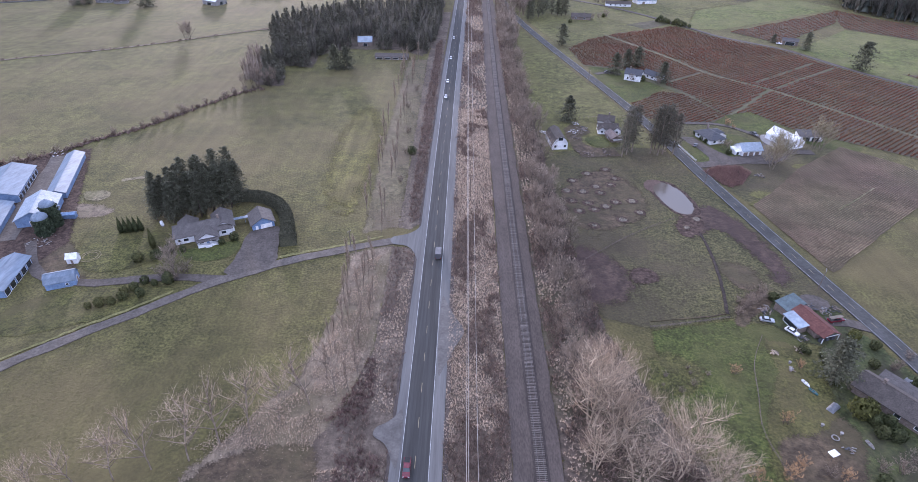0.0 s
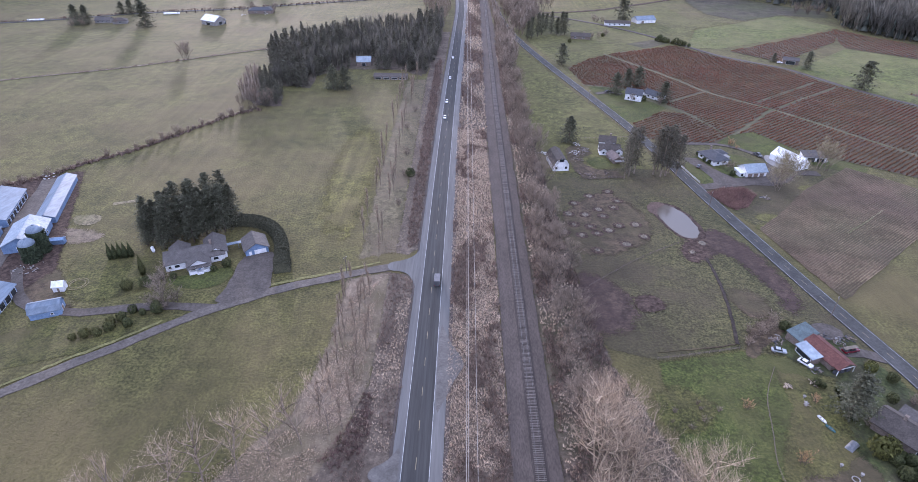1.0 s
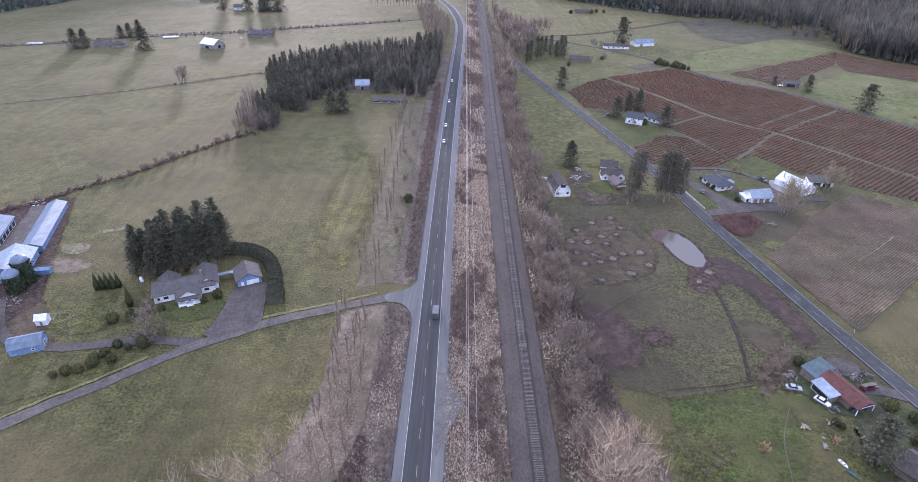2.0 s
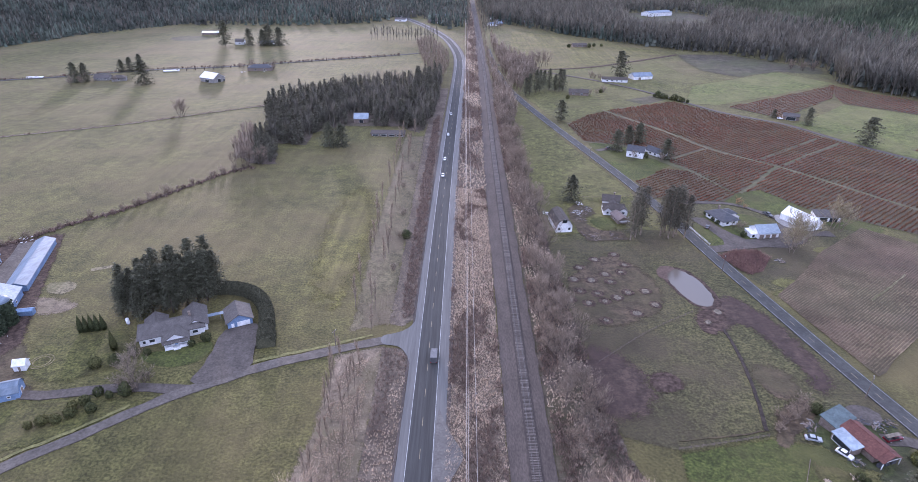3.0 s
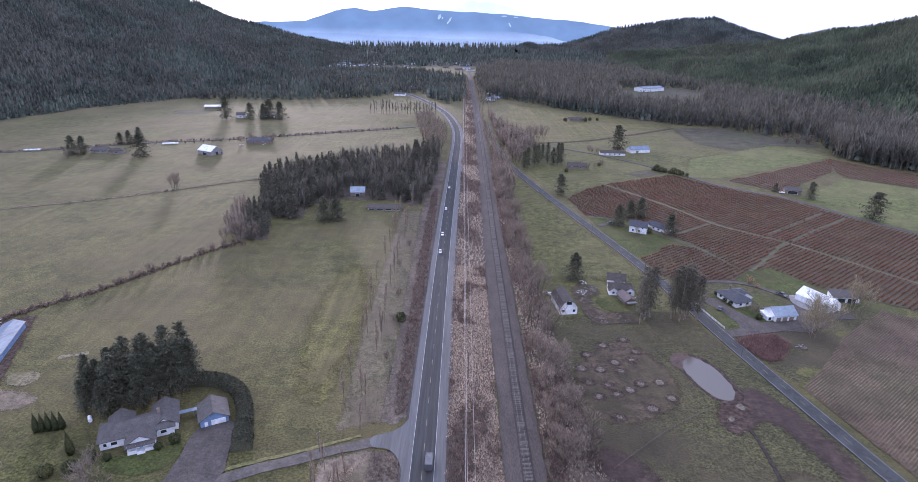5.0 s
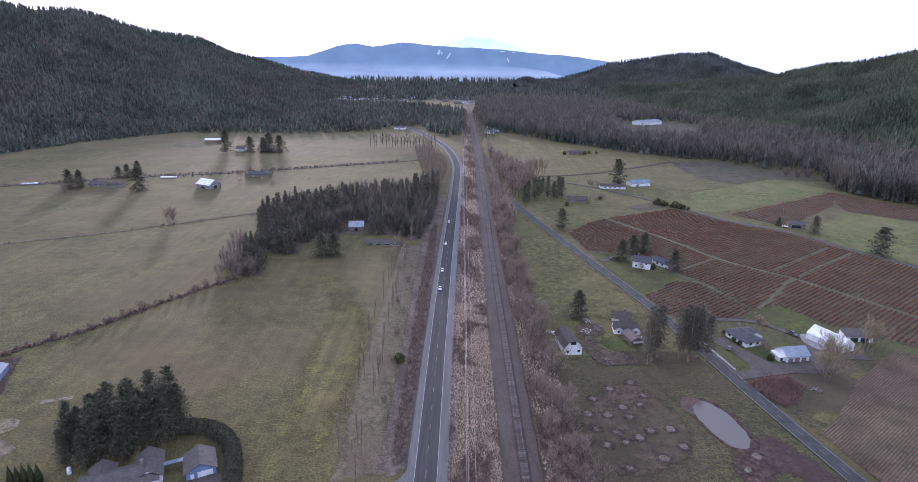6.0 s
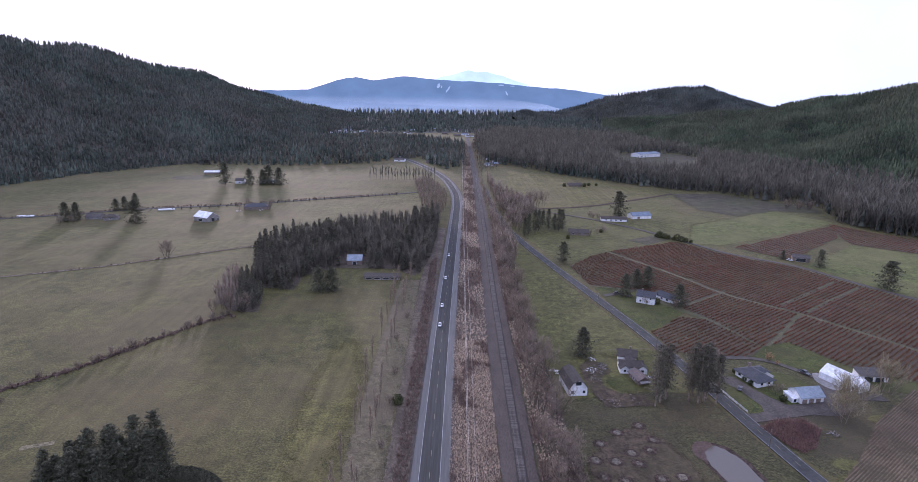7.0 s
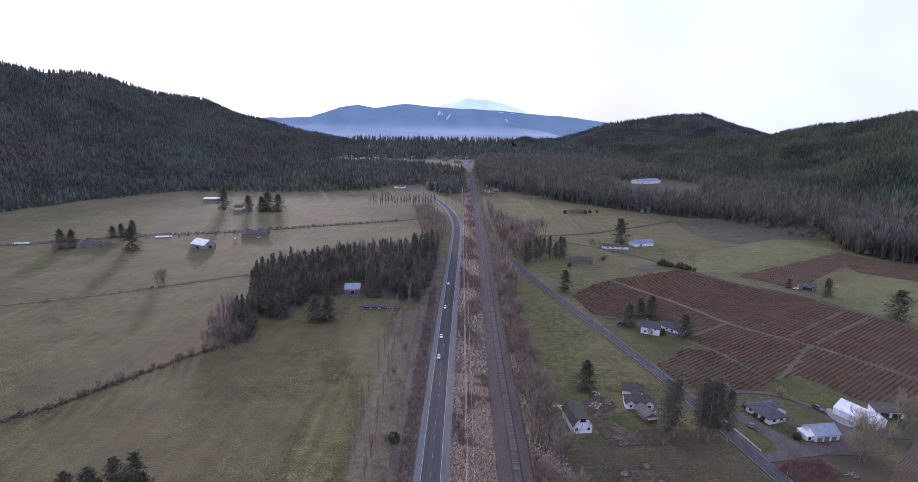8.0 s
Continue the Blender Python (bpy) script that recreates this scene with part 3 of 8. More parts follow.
def softened(material):
    """The same ground, thinning out in ragged clumps towards the edge of its patch."""
    name = material.name + "_ragged"
    if name in bpy.data.materials:
        return bpy.data.materials[name]
    m = material.copy()
    m.name = name
    n, l = m.node_tree.nodes, m.node_tree.links
    out = n["Material Output"].inputs["Surface"]
    body = out.links[0].from_socket
    fade, geo, edge = n.new("ShaderNodeAttribute"), n.new("ShaderNodeNewGeometry"), n.new("ShaderNodeMapRange")
    fade.attribute_name = "fade"
    total = fade.outputs["Fac"]
    for scale, amount in ((0.22, 0.9), (2.2, 1.1)):
        wild, add = n.new("ShaderNodeTexNoise"), n.new("ShaderNodeMath")
        wild.inputs["Scale"].default_value, wild.inputs["Detail"].default_value, wild.inputs["Roughness"].default_value = scale, 6.0, 0.7
        l.new(geo.outputs["Position"], wild.inputs["Vector"])
        add.operation = "MULTIPLY_ADD"
        add.inputs[1].default_value = amount
        l.new(wild.outputs["Fac"], add.inputs[0]), l.new(total, add.inputs[2])
        total = add.outputs["Value"]
    edge.inputs["From Min"].default_value, edge.inputs["From Max"].default_value = 1.48, 1.52
    l.new(total, edge.inputs["Value"])
    clear, both = n.new("ShaderNodeBsdfTransparent"), n.new("ShaderNodeMixShader")
    l.new(edge.outputs["Result"], both.inputs["Fac"])
    l.new(clear.outputs["BSDF"], both.inputs[1]), l.new(body, both.inputs[2])
    l.new(both.outputs["Shader"], out)
    return m


def soft_sheet(name, poly, z, material, label, category, kind, soft):
    """A patch of ground whose edge fades over soft metres."""
    p = np.array(poly, float)
    step = max(soft / 3, 0.8)
    xs, ys = np.arange(p[:, 0].min() - soft, p[:, 0].max() + soft + step, step), np.arange(p[:, 1].min() - soft, p[:, 1].max() + soft + step, step)
    gx, gy = np.meshgrid(xs, ys)
    x, y = gx.ravel(), gy.ravel()
    far = np.full(len(x), 1e9)
    for a, b in zip(p, np.roll(p, -1, 0)):
        d = b - a
        t = np.clip(((x - a[0]) * d[0] + (y - a[1]) * d[1]) / (d @ d + 1e-9), 0, 1)
        far = np.minimum(far, np.hypot(x - a[0] - t * d[0], y - a[1] - t * d[1]))
    fade = np.clip(0.5 + np.where(inside([tuple(q) for q in p], x, y), far, -far) / soft, 0, 1).reshape(gx.shape)
    w = gx.shape[1]
    use = np.maximum(np.maximum(fade[:-1, :-1], fade[1:, :-1]), np.maximum(fade[:-1, 1:], fade[1:, 1:])) > 0.01
    j, i = np.nonzero(use)
    k = j * w + i
    tri = np.concatenate([np.stack([k, k + 1, k + w + 1], 1), np.stack([k, k + w + 1, k + w], 1)])
    ids, tri = np.unique(tri, return_inverse=True)
    me = mesh(name, np.stack([x, y, np.full(len(x), z)], 1)[ids], tri.reshape(-1, 3), softened(material))
    me.attributes.new("fade", "FLOAT", "POINT").data.foreach_set("value", fade.ravel()[ids].astype(np.float32))
    return thing(name, me, label, category, kind=kind)


def sheet(name, poly, z, material, label, category="field", kind="structure", wobble=0.0, seed=0, smooth=False, soft=0.0):
    """A flat patch of ground; wobble: metres by which its edge wanders; soft: metres over which it fades out."""
    rng = random.Random(seed)
    LAYERS.append(name)
    for _ in range(2 if smooth else 0):
        poly = [q for a, b in zip(poly, poly[1:] + poly[:1]) for q in ((a[0] * 0.75 + b[0] * 0.25, a[1] * 0.75 + b[1] * 0.25), (a[0] * 0.25 + b[0] * 0.75, a[1] * 0.25 + b[1] * 0.75))]
    z += 0.0025 * len(LAYERS)
    if soft:
        return soft_sheet(name, poly, z, material, label, category, kind, soft)
    pts = []
    for (x0, y0), (x1, y1) in zip(poly, poly[1:] + poly[:1]):
        n = max(1, int(math.hypot(x1 - x0, y1 - y0) / 4)) if wobble else 1
        for k in range(n):
            pts.append((x0 + (x1 - x0) * k / n + rng.uniform(-wobble, wobble), y0 + (y1 - y0) * k / n + rng.uniform(-wobble, wobble), z))
    if sum(a[0] * b[1] - b[0] * a[1] for a, b in zip(pts, pts[1:] + pts[:1])) < 0:
        pts.reverse()                         # face up
    bm = bmesh.new()
    bm.faces.new([bm.verts.new(p) for p in pts])
    bm.normal_update()
    bmesh.ops.triangulate(bm, faces=bm.faces[:])
    me = bpy.data.meshes.new(name)
    bm.to_mesh(me)
    bm.free()
    me.materials.append(material)
    return thing(name, me, label, category, kind=kind)


def along(line, step=6.0):
    """A polyline smoothed and cut into even steps: points and unit normals (to the right)."""
    p = np.array(line, float)
    for _ in range(3):
        q = [p[0]]
        for a, b in zip(p[:-1], p[1:]):
            q += [a * 0.75 + b * 0.25, a * 0.25 + b * 0.75]
        p = np.array(q + [p[-1]])
    seg = np.linalg.norm(np.diff(p, axis=0), axis=1)
    s = np.concatenate([[0], np.cumsum(seg)])
    n = max(2, int(s[-1] / step) + 1)
    u = np.linspace(0, s[-1], n)
    c = np.stack([np.interp(u, s, p[:, k]) for k in (0, 1)], 1)
    t = np.gradient(c, axis=0)
    t /= np.linalg.norm(t, axis=1)[:, None]
    return c, np.stack([t[:, 1], -t[:, 0]], 1), u


def ribbon(line, a, b, z, step=6.0, ragged=0.0, seed=0, dashes=None, thick=0.0):
    """Mesh data of a strip along a line, from offset a to b (metres to the right)."""
    c, n, u = along(line, step)
    z, thick = z + 0.24, thick + 0.24 if thick else 0.0          # roads stand a little above the fields
    rng = np.random.default_rng(seed)
    ja, jb = rng.uniform(-ragged, ragged, len(c)), rng.uniform(-ragged, ragged, len(c))
    vs, fs = [], []
    if dashes:
        on, off = dashes
        d = 0.0
        while d + on < u[-1]:
            k = len(vs)
            for e in (d, d + on):
                q = np.array([np.interp(e, u, c[:, 0]), np.interp(e, u, c[:, 1])])
                w = np.array([np.interp(e, u, n[:, 0]), np.interp(e, u, n[:, 1])])
                vs += [(*(q + w * a), z), (*(q + w * b), z)]
            fs.append((k, k + 1, k + 3, k + 2))
            d += on + off
        return vs, fs
    for i in range(len(c)):
        vs += [(*(c[i] + n[i] * (a + ja[i])), z), (*(c[i] + n[i] * (b + jb[i])), z)]
    fs = [(2 * i, 2 * i + 1, 2 * i + 3, 2 * i + 2) for i in range(len(c) - 1)]
    if thick:
        m = len(vs)
        vs += [(x, y, z - thick) for x, y, z in vs]
        for i in range(len(c) - 1):
            fs += [(2 * i, 2 * i + 2, m + 2 * i + 2, m + 2 * i), (2 * i + 1, m + 2 * i + 1, m + 2 * i + 3, 2 * i + 3)]
    return vs, fs



# ---------------------------------------------------------------- the plain
thing("ground", mesh("ground", [(-4800, -900, 0), (4800, -900, 0), (4800, 4900, 0), (-4800, 4900, 0)], [(0, 1, 2, 3)], M["meadow"]),
      "wide valley floor of damp olive winter grass", "ground", kind="structure")

sheet("verge", [(10.4, -100), (28.4, -100), (28.2, 160), (28.5, 300), (31, 600), (32, 900), (31, 1400), (24, 1400), (19, 900), (19, 720), (15.5, 640), (12.5, 500), (10.6, 300)], 0.03, M["verge"],
      "strip of dry brown weeds between highway and railway", "verge", wobble=0.5, seed=1)
sheet("verge", [(-2.4, -100), (-2.4, 146), (-6, 151), (-13, 152), (-12.5, 95), (-18, 72), (-24, 60), (-28, -100)], 0.03, M["verge"],
      "rank dry weeds and brambles beside the highway", "verge", wobble=0.6, seed=2, soft=2.5)
sheet("verge", [(-2.4, 170), (-2.0, 420), (0, 560), (-10, 560), (-14, 400), (-13, 300), (-12, 200), (-12, 166), (-7, 164)], 0.03, M["verge"],
      "dry weedy strip beyond the farm lane", "verge", wobble=0.6, seed=3, soft=2.5)
sheet("dry_grass", [(-12, 153), (-28, 147), (-28, 110), (-33, 84), (-44, 66), (-54, 50), (-50, -60), (-24, -60), (-20, 62), (-17, 74), (-12.6, 96)], 0.02, M["drygrass"], "pale dry grass below the bare trees", "grass", wobble=1.6, seed=4, soft=7)
sheet("dry_grass", [(-11.5, 166), (-26, 161), (-28, 250), (-28, 400), (-14, 400), (-13, 300), (-12, 200)], 0.02, M["dryolive"], "olive dry grass strip below the poplars", "grass", wobble=1.6, seed=44, soft=7)
sheet("verge", [(41, -100), (41, 600), (56, 600), (52, 400), (56, 240), (58, 160), (62, 105), (72, 72), (84, 40), (84, -100)], 0.03, M["litter"],
      "brown leaf litter below the trees along the railway", "verge", wobble=1.0, seed=5, soft=5)
sheet("pasture", [(62, 112), (78, 107), (105, 113), (118, 110), (140, 100), (150, 118), (145, 140), (137, 172), (128, 212), (121, 248), (95, 249), (70, 243), (56, 240), (58, 160)], 0.02, M["pasture"],
      "rough grazed pasture of olive grass and mud", "pasture", wobble=0.5, seed=6, soft=4)
sheet("pasture", [(56, 240), (70, 243), (95, 249), (121, 248), (110, 312), (94, 372), (74, 456), (60, 512), (50, 520), (52, 400)], 0.02, M["yellowgrass"],
      "rough yellow-green meadow beside the country road", "meadow", wobble=0.5, seed=7, soft=4)
sheet("lawn", [(77, 106), (105, 112), (119, 109), (128, 96), (122, 80), (112, 60), (104, 40), (84, 40), (74, 72)], 0.035, M["lawn"],
      "vivid green mown lawn", "lawn", wobble=0.6, seed=8, soft=4)
sheet("rough_grass", [(130, 228), (136, 208), (147, 186), (163, 200), (186, 224), (203, 237), (222, 252), (204, 273), (184, 289), (168, 293), (141, 286), (126, 288), (128, 262)], 0.01, M["pasture"], "dull rough grass between the sheds and the rows", "grass", wobble=0.6, seed=77, soft=5)
sheet("garden", [(126, 97), (134, 104), (146, 108), (149, 100), (153, 84), (158, 56), (150, 44), (118, 44), (113, 60), (121, 80)], 0.03, M["darkgrass"], "dark garden grass round the brown-roofed house", "garden", wobble=0.8, seed=72, smooth=True, soft=5)
sheet("garden", [(119, 108), (116, 116), (124, 124), (134, 127), (144, 122), (145, 110), (136, 102), (127, 100)], 0.028, M["darkgrass"], "trodden dark yard grass round the red-roofed house", "garden", wobble=0.8, seed=73, smooth=True, soft=5)
sheet("lawn", [(112, 104), (127, 99), (124, 84), (119, 70), (112, 50), (93, 50), (97.4, 67), (110.5, 89)], 0.04, M["lawnolive"], "olive rough side of the mown lawn", "lawn", seed=81, soft=5)
sheet("thicket_floor", [(71, 93), (80, 97), (89, 91), (87, 82), (75, 77), (70, 84)], 0.042, M["lawnolive"], "brown weedy patch on the lawn", "grass", seed=82, smooth=True, soft=9)
sheet("garden_bed", [(98, 66), (112, 66), (121, 74), (124, 66), (116, 50), (97, 48)], 0.042, M["browngrass"], "bare brown garden ground", "garden", seed=83, smooth=True, soft=6)
sheet("bald_patch", [(-158, 192), (-144, 192), (-143, 183), (-152, 182)], 0.03, M["baldgrass"], "bleached bald patch in the meadow", "grass", seed=84, smooth=True, soft=4)
sheet("bald_patch", [(-162, 181), (-136, 178), (-134, 170), (-150, 167)], 0.03, M["drygrass"], "brown worn meadow beside the barns", "grass", seed=85, smooth=True, soft=7)
sheet("bald_patch", [(-146, 203), (-136, 207), (-135, 204.5), (-145, 200.5)], 0.03, M["baldgrass"], "streak of old pale hay in the meadow", "grass", seed=86, soft=2)
sheet("worn_ground", [(-146, 152), (-136, 150), (-128, 132), (-118, 128), (-124, 124), (-138, 128), (-150, 138)], 0.03, M["browngrass"], "worn brown ground round the sheds", "yard", seed=87, smooth=True, soft=6)
sheet("lawn", [(-138, 160), (-112, 162), (-98, 150), (-104, 134), (-122, 130), (-134, 142)], 0.025, M["lawnolive"], "mossy olive grass beside the ranch house", "lawn", seed=88, smooth=True, soft=9)
sheet("plot", [(-424, 880), (-372, 896), (-352, 846), (-404, 836)], 0.03, M["marsh"], "dark bare plot in the far meadow", "field", seed=89, smooth=True, soft=14)
for x, y in ((154, 199), (188, 229), (150, 190)):
    sheet("dry_grass", [(x + 6 * math.cos(k) * 1.3, y + 4 * math.sin(k)) for k in range(6)], 0.035, M["yellowgrass"], "yellow-green grass at the head of the rows", "grass", seed=92, smooth=True, soft=5)
sheet("lawn", [(131, 232), (134, 262), (150, 270), (172, 268), (175, 247), (160, 232), (145, 233)], 0.03, M["lawn"], "green garden lawn round the grey-roofed house", "lawn", wobble=0.6, seed=9, smooth=True)
sheet("lawn", [(158, 285), (172, 298), (190, 305), (206, 277), (232, 256), (226, 247), (206, 252), (196, 268), (184, 268), (172, 278)], 0.025, M["lawn"], "strip of green grass below the berry field", "grass", wobble=0.6, seed=10, smooth=True, soft=4)
sheet("lawn", [(117, 318), (110, 352), (106, 376), (105, 392), (128, 386), (158, 374), (160, 352), (146, 342), (134, 326), (122, 316)], 0.03, M["lawn"], "green yard round the white farmhouse", "lawn", wobble=0.6, seed=11, smooth=True, soft=4)
sheet("lawn", [(-99, 146), (-84, 138), (-72, 143), (-73, 156), (-84, 149)], 0.035, M["lawn"], "small front lawn of the ranch house", "lawn", wobble=0.4, seed=12, smooth=True, soft=2)
sheet("lawn", [(-135, 92), (-80, 119), (-84, 125), (-122, 121), (-140, 112)], 0.03, M["lawnolive"], "olive grass between the two gravel lanes", "grass", wobble=0.8, seed=13, smooth=True, soft=4)
sheet("field", [(218, 512), (246, 508), (298, 538), (408, 607), (374, 667), (300, 616), (250, 586)], 0.02, M["green"], "bright green winter field beyond the berry rows", "field", wobble=0.8, seed=14)
sheet("field", [(300, 458), (364, 514), (470, 430), (420, 370), (330, 356), (311, 383), (301, 401), (290, 425), (281, 447)], 0.02, M["green"], "pale green grass field beside the lone fir", "field", wobble=0.8, seed=15)
sheet("field", [(94, 993), (205, 902), (298, 777), (160, 676), (103, 661), (72, 720)], 0.02, M["meadowbright"], "far pale green hay field", "field", wobble=1.0, seed=16)
sheet("mud", [(103, 166), (112, 162), (119, 171), (125, 164), (129, 150), (131, 140), (129, 132), (135, 131), (138, 140), (138, 152), (136, 166), (131, 180), (124, 189), (117, 184), (107, 178)], 0.03, M["darkturf"], "dark brown turf beside the pond", "mud", seed=18, smooth=True, soft=12)
sheet("mud", [(112, 146), (124, 144), (126, 132), (118, 128), (112, 132)], 0.03, M["browngrass"], "reddish worn grass beside the cattle path", "mud", seed=64, smooth=True, soft=11)
# soft dark patch painted for the shadow of the railway trees
sheet("mud", [(56, 120), (70, 118), (78, 130), (74, 146), (62, 156), (57, 150)], 0.03, M["darkturf"], "dark turf with the shade of the railway trees painted in", "mud", seed=65, smooth=True, soft=15)
sheet("mud", [(104, 163), (109, 162), (116, 170), (117.5, 178), (112, 180), (105, 174)], 0.05, M["mud"], "churned mud at the end of the pond", "mud", wobble=1.5, seed=62, smooth=True, soft=3)
sheet("leaf_litter", [(105.5, 110), (109, 117), (113, 123.5), (121, 129), (125, 125), (121, 118), (113, 114), (109, 108)], 0.045, M["browngrass"], "pale dry litter below bare bushes", "litter", wobble=1.6, seed=63, smooth=True, soft=4)
sheet("mud", [(76, 130), (88, 132), (87, 141), (77, 140)], 0.045, M["mud"], "bare muddy patch in the pasture", "mud", wobble=1.8, seed=19, smooth=True, soft=6)
sheet("yard", [(-150, 118), (-140, 150), (-158, 190), (-178, 236), (-215, 215), (-205, 150)], 0.03, M["mud"], "muddy farmyard between the sheds", "yard", wobble=0.8, seed=20, soft=7)

sheet("marsh", [(298, 777), (364, 782), (412, 721), (440, 690), (424, 655), (376, 668), (318, 634), (290, 668), (292, 730)], 0.025, M["marsh"], "dark brown wet field before the river wood", "field", wobble=1.5, seed=23, soft=18)
sheet("field", [(84, 652), (150, 606), (184, 566), (214, 518), (206, 506), (176, 503), (150, 492), (98, 442), (90, 452), (74, 520), (60, 590)], 0.02, M["yellowgrass"], "yellow-green grass round the bend of the road", "field", wobble=0.8, seed=24, soft=6)

sheet("field", [(104, 660), (160, 672), (255, 716), (262, 640), (300, 618), (250, 588), (222, 520), (212, 526), (184, 570), (150, 610)], 0.012, M["yellowgrass"], "yellow-green meadow round the pale barn", "field", seed=93, soft=12)
sheet("plot", [(164, 521), (194, 539), (208, 528), (178, 504)], 0.03, M["marsh"], "bare brown garden plot above the berry rows", "plot", wobble=0.6, seed=74, soft=3)

sheet("mud", [(58, 178), (66, 164), (84, 170), (95, 180), (99, 196), (90, 216), (82, 222), (70, 212), (60, 200)], 0.024, M["browngrass"], "dark trampled ground round the old hay", "mud", wobble=2.2, seed=75, smooth=True, soft=10)

sheet("yard", [(72.2, 252), (72.5, 246), (75.8, 234.6), (96.3, 237.6), (94.8, 246), (84, 247.5), (78.5, 254), (80, 262), (86, 268), (85, 276), (77, 279), (71.5, 272), (71, 261)], 0.03, M["browngrass"], "trodden brown yard of the old farm", "yard", wobble=0.8, seed=78, soft=4)

sheet("lawn", [(80, 258), (84, 262), (91, 263), (94.5, 252), (91, 248.5), (84, 249)], 0.034, M["lawn"], "small green lawn beside the low wing of the old house", "lawn", seed=94, smooth=True, soft=3)
sheet("lawn", [(82, 287), (104, 290.5), (113, 290), (114, 276), (110, 262), (103, 262), (103, 282), (90, 282)], 0.034, M["lawnolive"], "green grass between the old house and the road", "lawn", seed=95, smooth=True, soft=3)

sheet("dull_grass", [(-54, 50), (-42, 58), (-30, 61), (-20, 59), (-19, 20), (-62, 20)], 0.034, M["browngrass"], "dull brown-green grass below the bare trees", "grass", seed=96, smooth=True, soft=7)
# fresher grass along the poplars
sheet("meadow_patch", [(-36, 170), (-31, 200), (-32, 270), (-44, 310), (-54, 260), (-48, 190)], 0.005, M["meadowbright"], "sunny yellow-green streak of meadow", "grass", smooth=True, soft=26)
# pond in a shallow muddy rim
POND = [(102.6, 201), (105.5, 207), (109.5, 210), (114.2, 205), (117.2, 195), (117.6, 186), (114.5, 179.6), (108, 181), (104.6, 191)]
sheet("pond_rim", [((x - 109) * 1.26 + 109, (y - 195) * 1.16 + 195) for x, y in POND], 0.04, M["mud"], "bare muddy bank round the pond", "bank", wobble=0.4, seed=21, smooth=True)
sheet("mud", [(99.5, 207), (103.5, 212.5), (109.5, 211.5), (108, 206), (104, 200.5), (100.5, 200.5)], 0.045, M["redmud"], "reddish dried mud at the head of the pond", "mud", wobble=0.3, seed=61, smooth=True)
sheet("pond", POND, 0.06, M["water"], "small pond of still grey-brown water", "pond", wobble=0.35, seed=22, smooth=True)

# ---------------------------------------------------------------- roads
HIGHWAY = [(3.65, -300), (3.65, 0), (3.65, 200), (4.2, 300), (5.2, 387), (7, 490), (9, 605), (10.2, 684), (8, 755), (-2, 840), (-14, 907), (-32, 975), (-60, 1060), (-100, 1160), (-150, 1260)]
COUNTRY = [(168, -60), (162, 50), (154.9, 98), (150.3, 120), (145.4, 143), (139, 177), (131, 220), (125.2, 258), (116.5, 308), (101.5, 369), (81, 452), (67, 516), (56, 580), (50, 680), (48, 800)]


def road(name, line, width, z, material, label, category="road", thick=0.08, step=6.0, ragged=0.0, seed=0, off=0.0):
    vs, fs = ribbon(line, off - width / 2, off + width / 2, z, step, ragged, seed, thick=thick)
    return thing(name, mesh(name, vs, fs, material), label, category, kind="structure")


def marks(name, line, off, z, material, parent, width=0.14, dashes=None, step=5.0, label=""):
    vs, fs = ribbon(line, off - width / 2, off + width / 2, z, step, dashes=dashes)
    return part(name, mesh(name, vs, fs, material), None, parent, label)


hw = road("road", HIGHWAY, 13.3, 0.10, M["shoulder"], "two-lane highway with pale paved shoulders", "highway", thick=0.12, ragged=0.05, off=0.35)
for a, b in ((7.0, 8.3), (-7.2, -6.3)):
    part("gravel_edge", mesh("gravel_edge", *ribbon(HIGHWAY, a, b, 0.05, 3, 0.25, int(b * 10) % 7), M["ballast"]), None, hw, "dark gravel edge below the shoulder")
part("carriageway", mesh("carriageway", *ribbon(HIGHWAY, -3.75, 3.75, 0.114), M["asphalt"]), None, hw, "dark worn asphalt lanes")
for off in (-3.62, 3.62):
    marks("edge_line", HIGHWAY, off, 0.126, M["paint"], hw, 0.15, label="solid white edge line")
marks("centre_line", HIGHWAY, 0.0, 0.126, M["yellow"], hw, 0.14, (3.6, 8.6), label="broken pale yellow centre line")
sheet("road_apron", [(-0.6, 172), (-2.4, 167.5), (-4.4, 163), (-8, 160), (-14.5, 158), (-13.5, 152.8), (-8, 152.5), (-4.8, 149.5), (-2.6, 143), (-0.6, 137)], 0.238, M["shoulder"], "paved mouth of the farm lane", "road", wobble=0, smooth=True)
sheet("road_apron", [(7.6, 124), (9.8, 118), (12.4, 111), (16.6, 104), (13.4, 98), (9.8, 88), (7.6, 82)], 0.238, M["roadgravel"], "gravel pull-out beside the highway", "road", smooth=True)
sheet("road_apron", [(-0.6, 74), (-2.6, 70), (-5, 67.5), (-8, 66), (-8.5, 63), (-4.5, 61), (-2.6, 56), (-0.6, 52)], 0.238, M["roadgravel"], "short worn field entrance", "road", smooth=True)

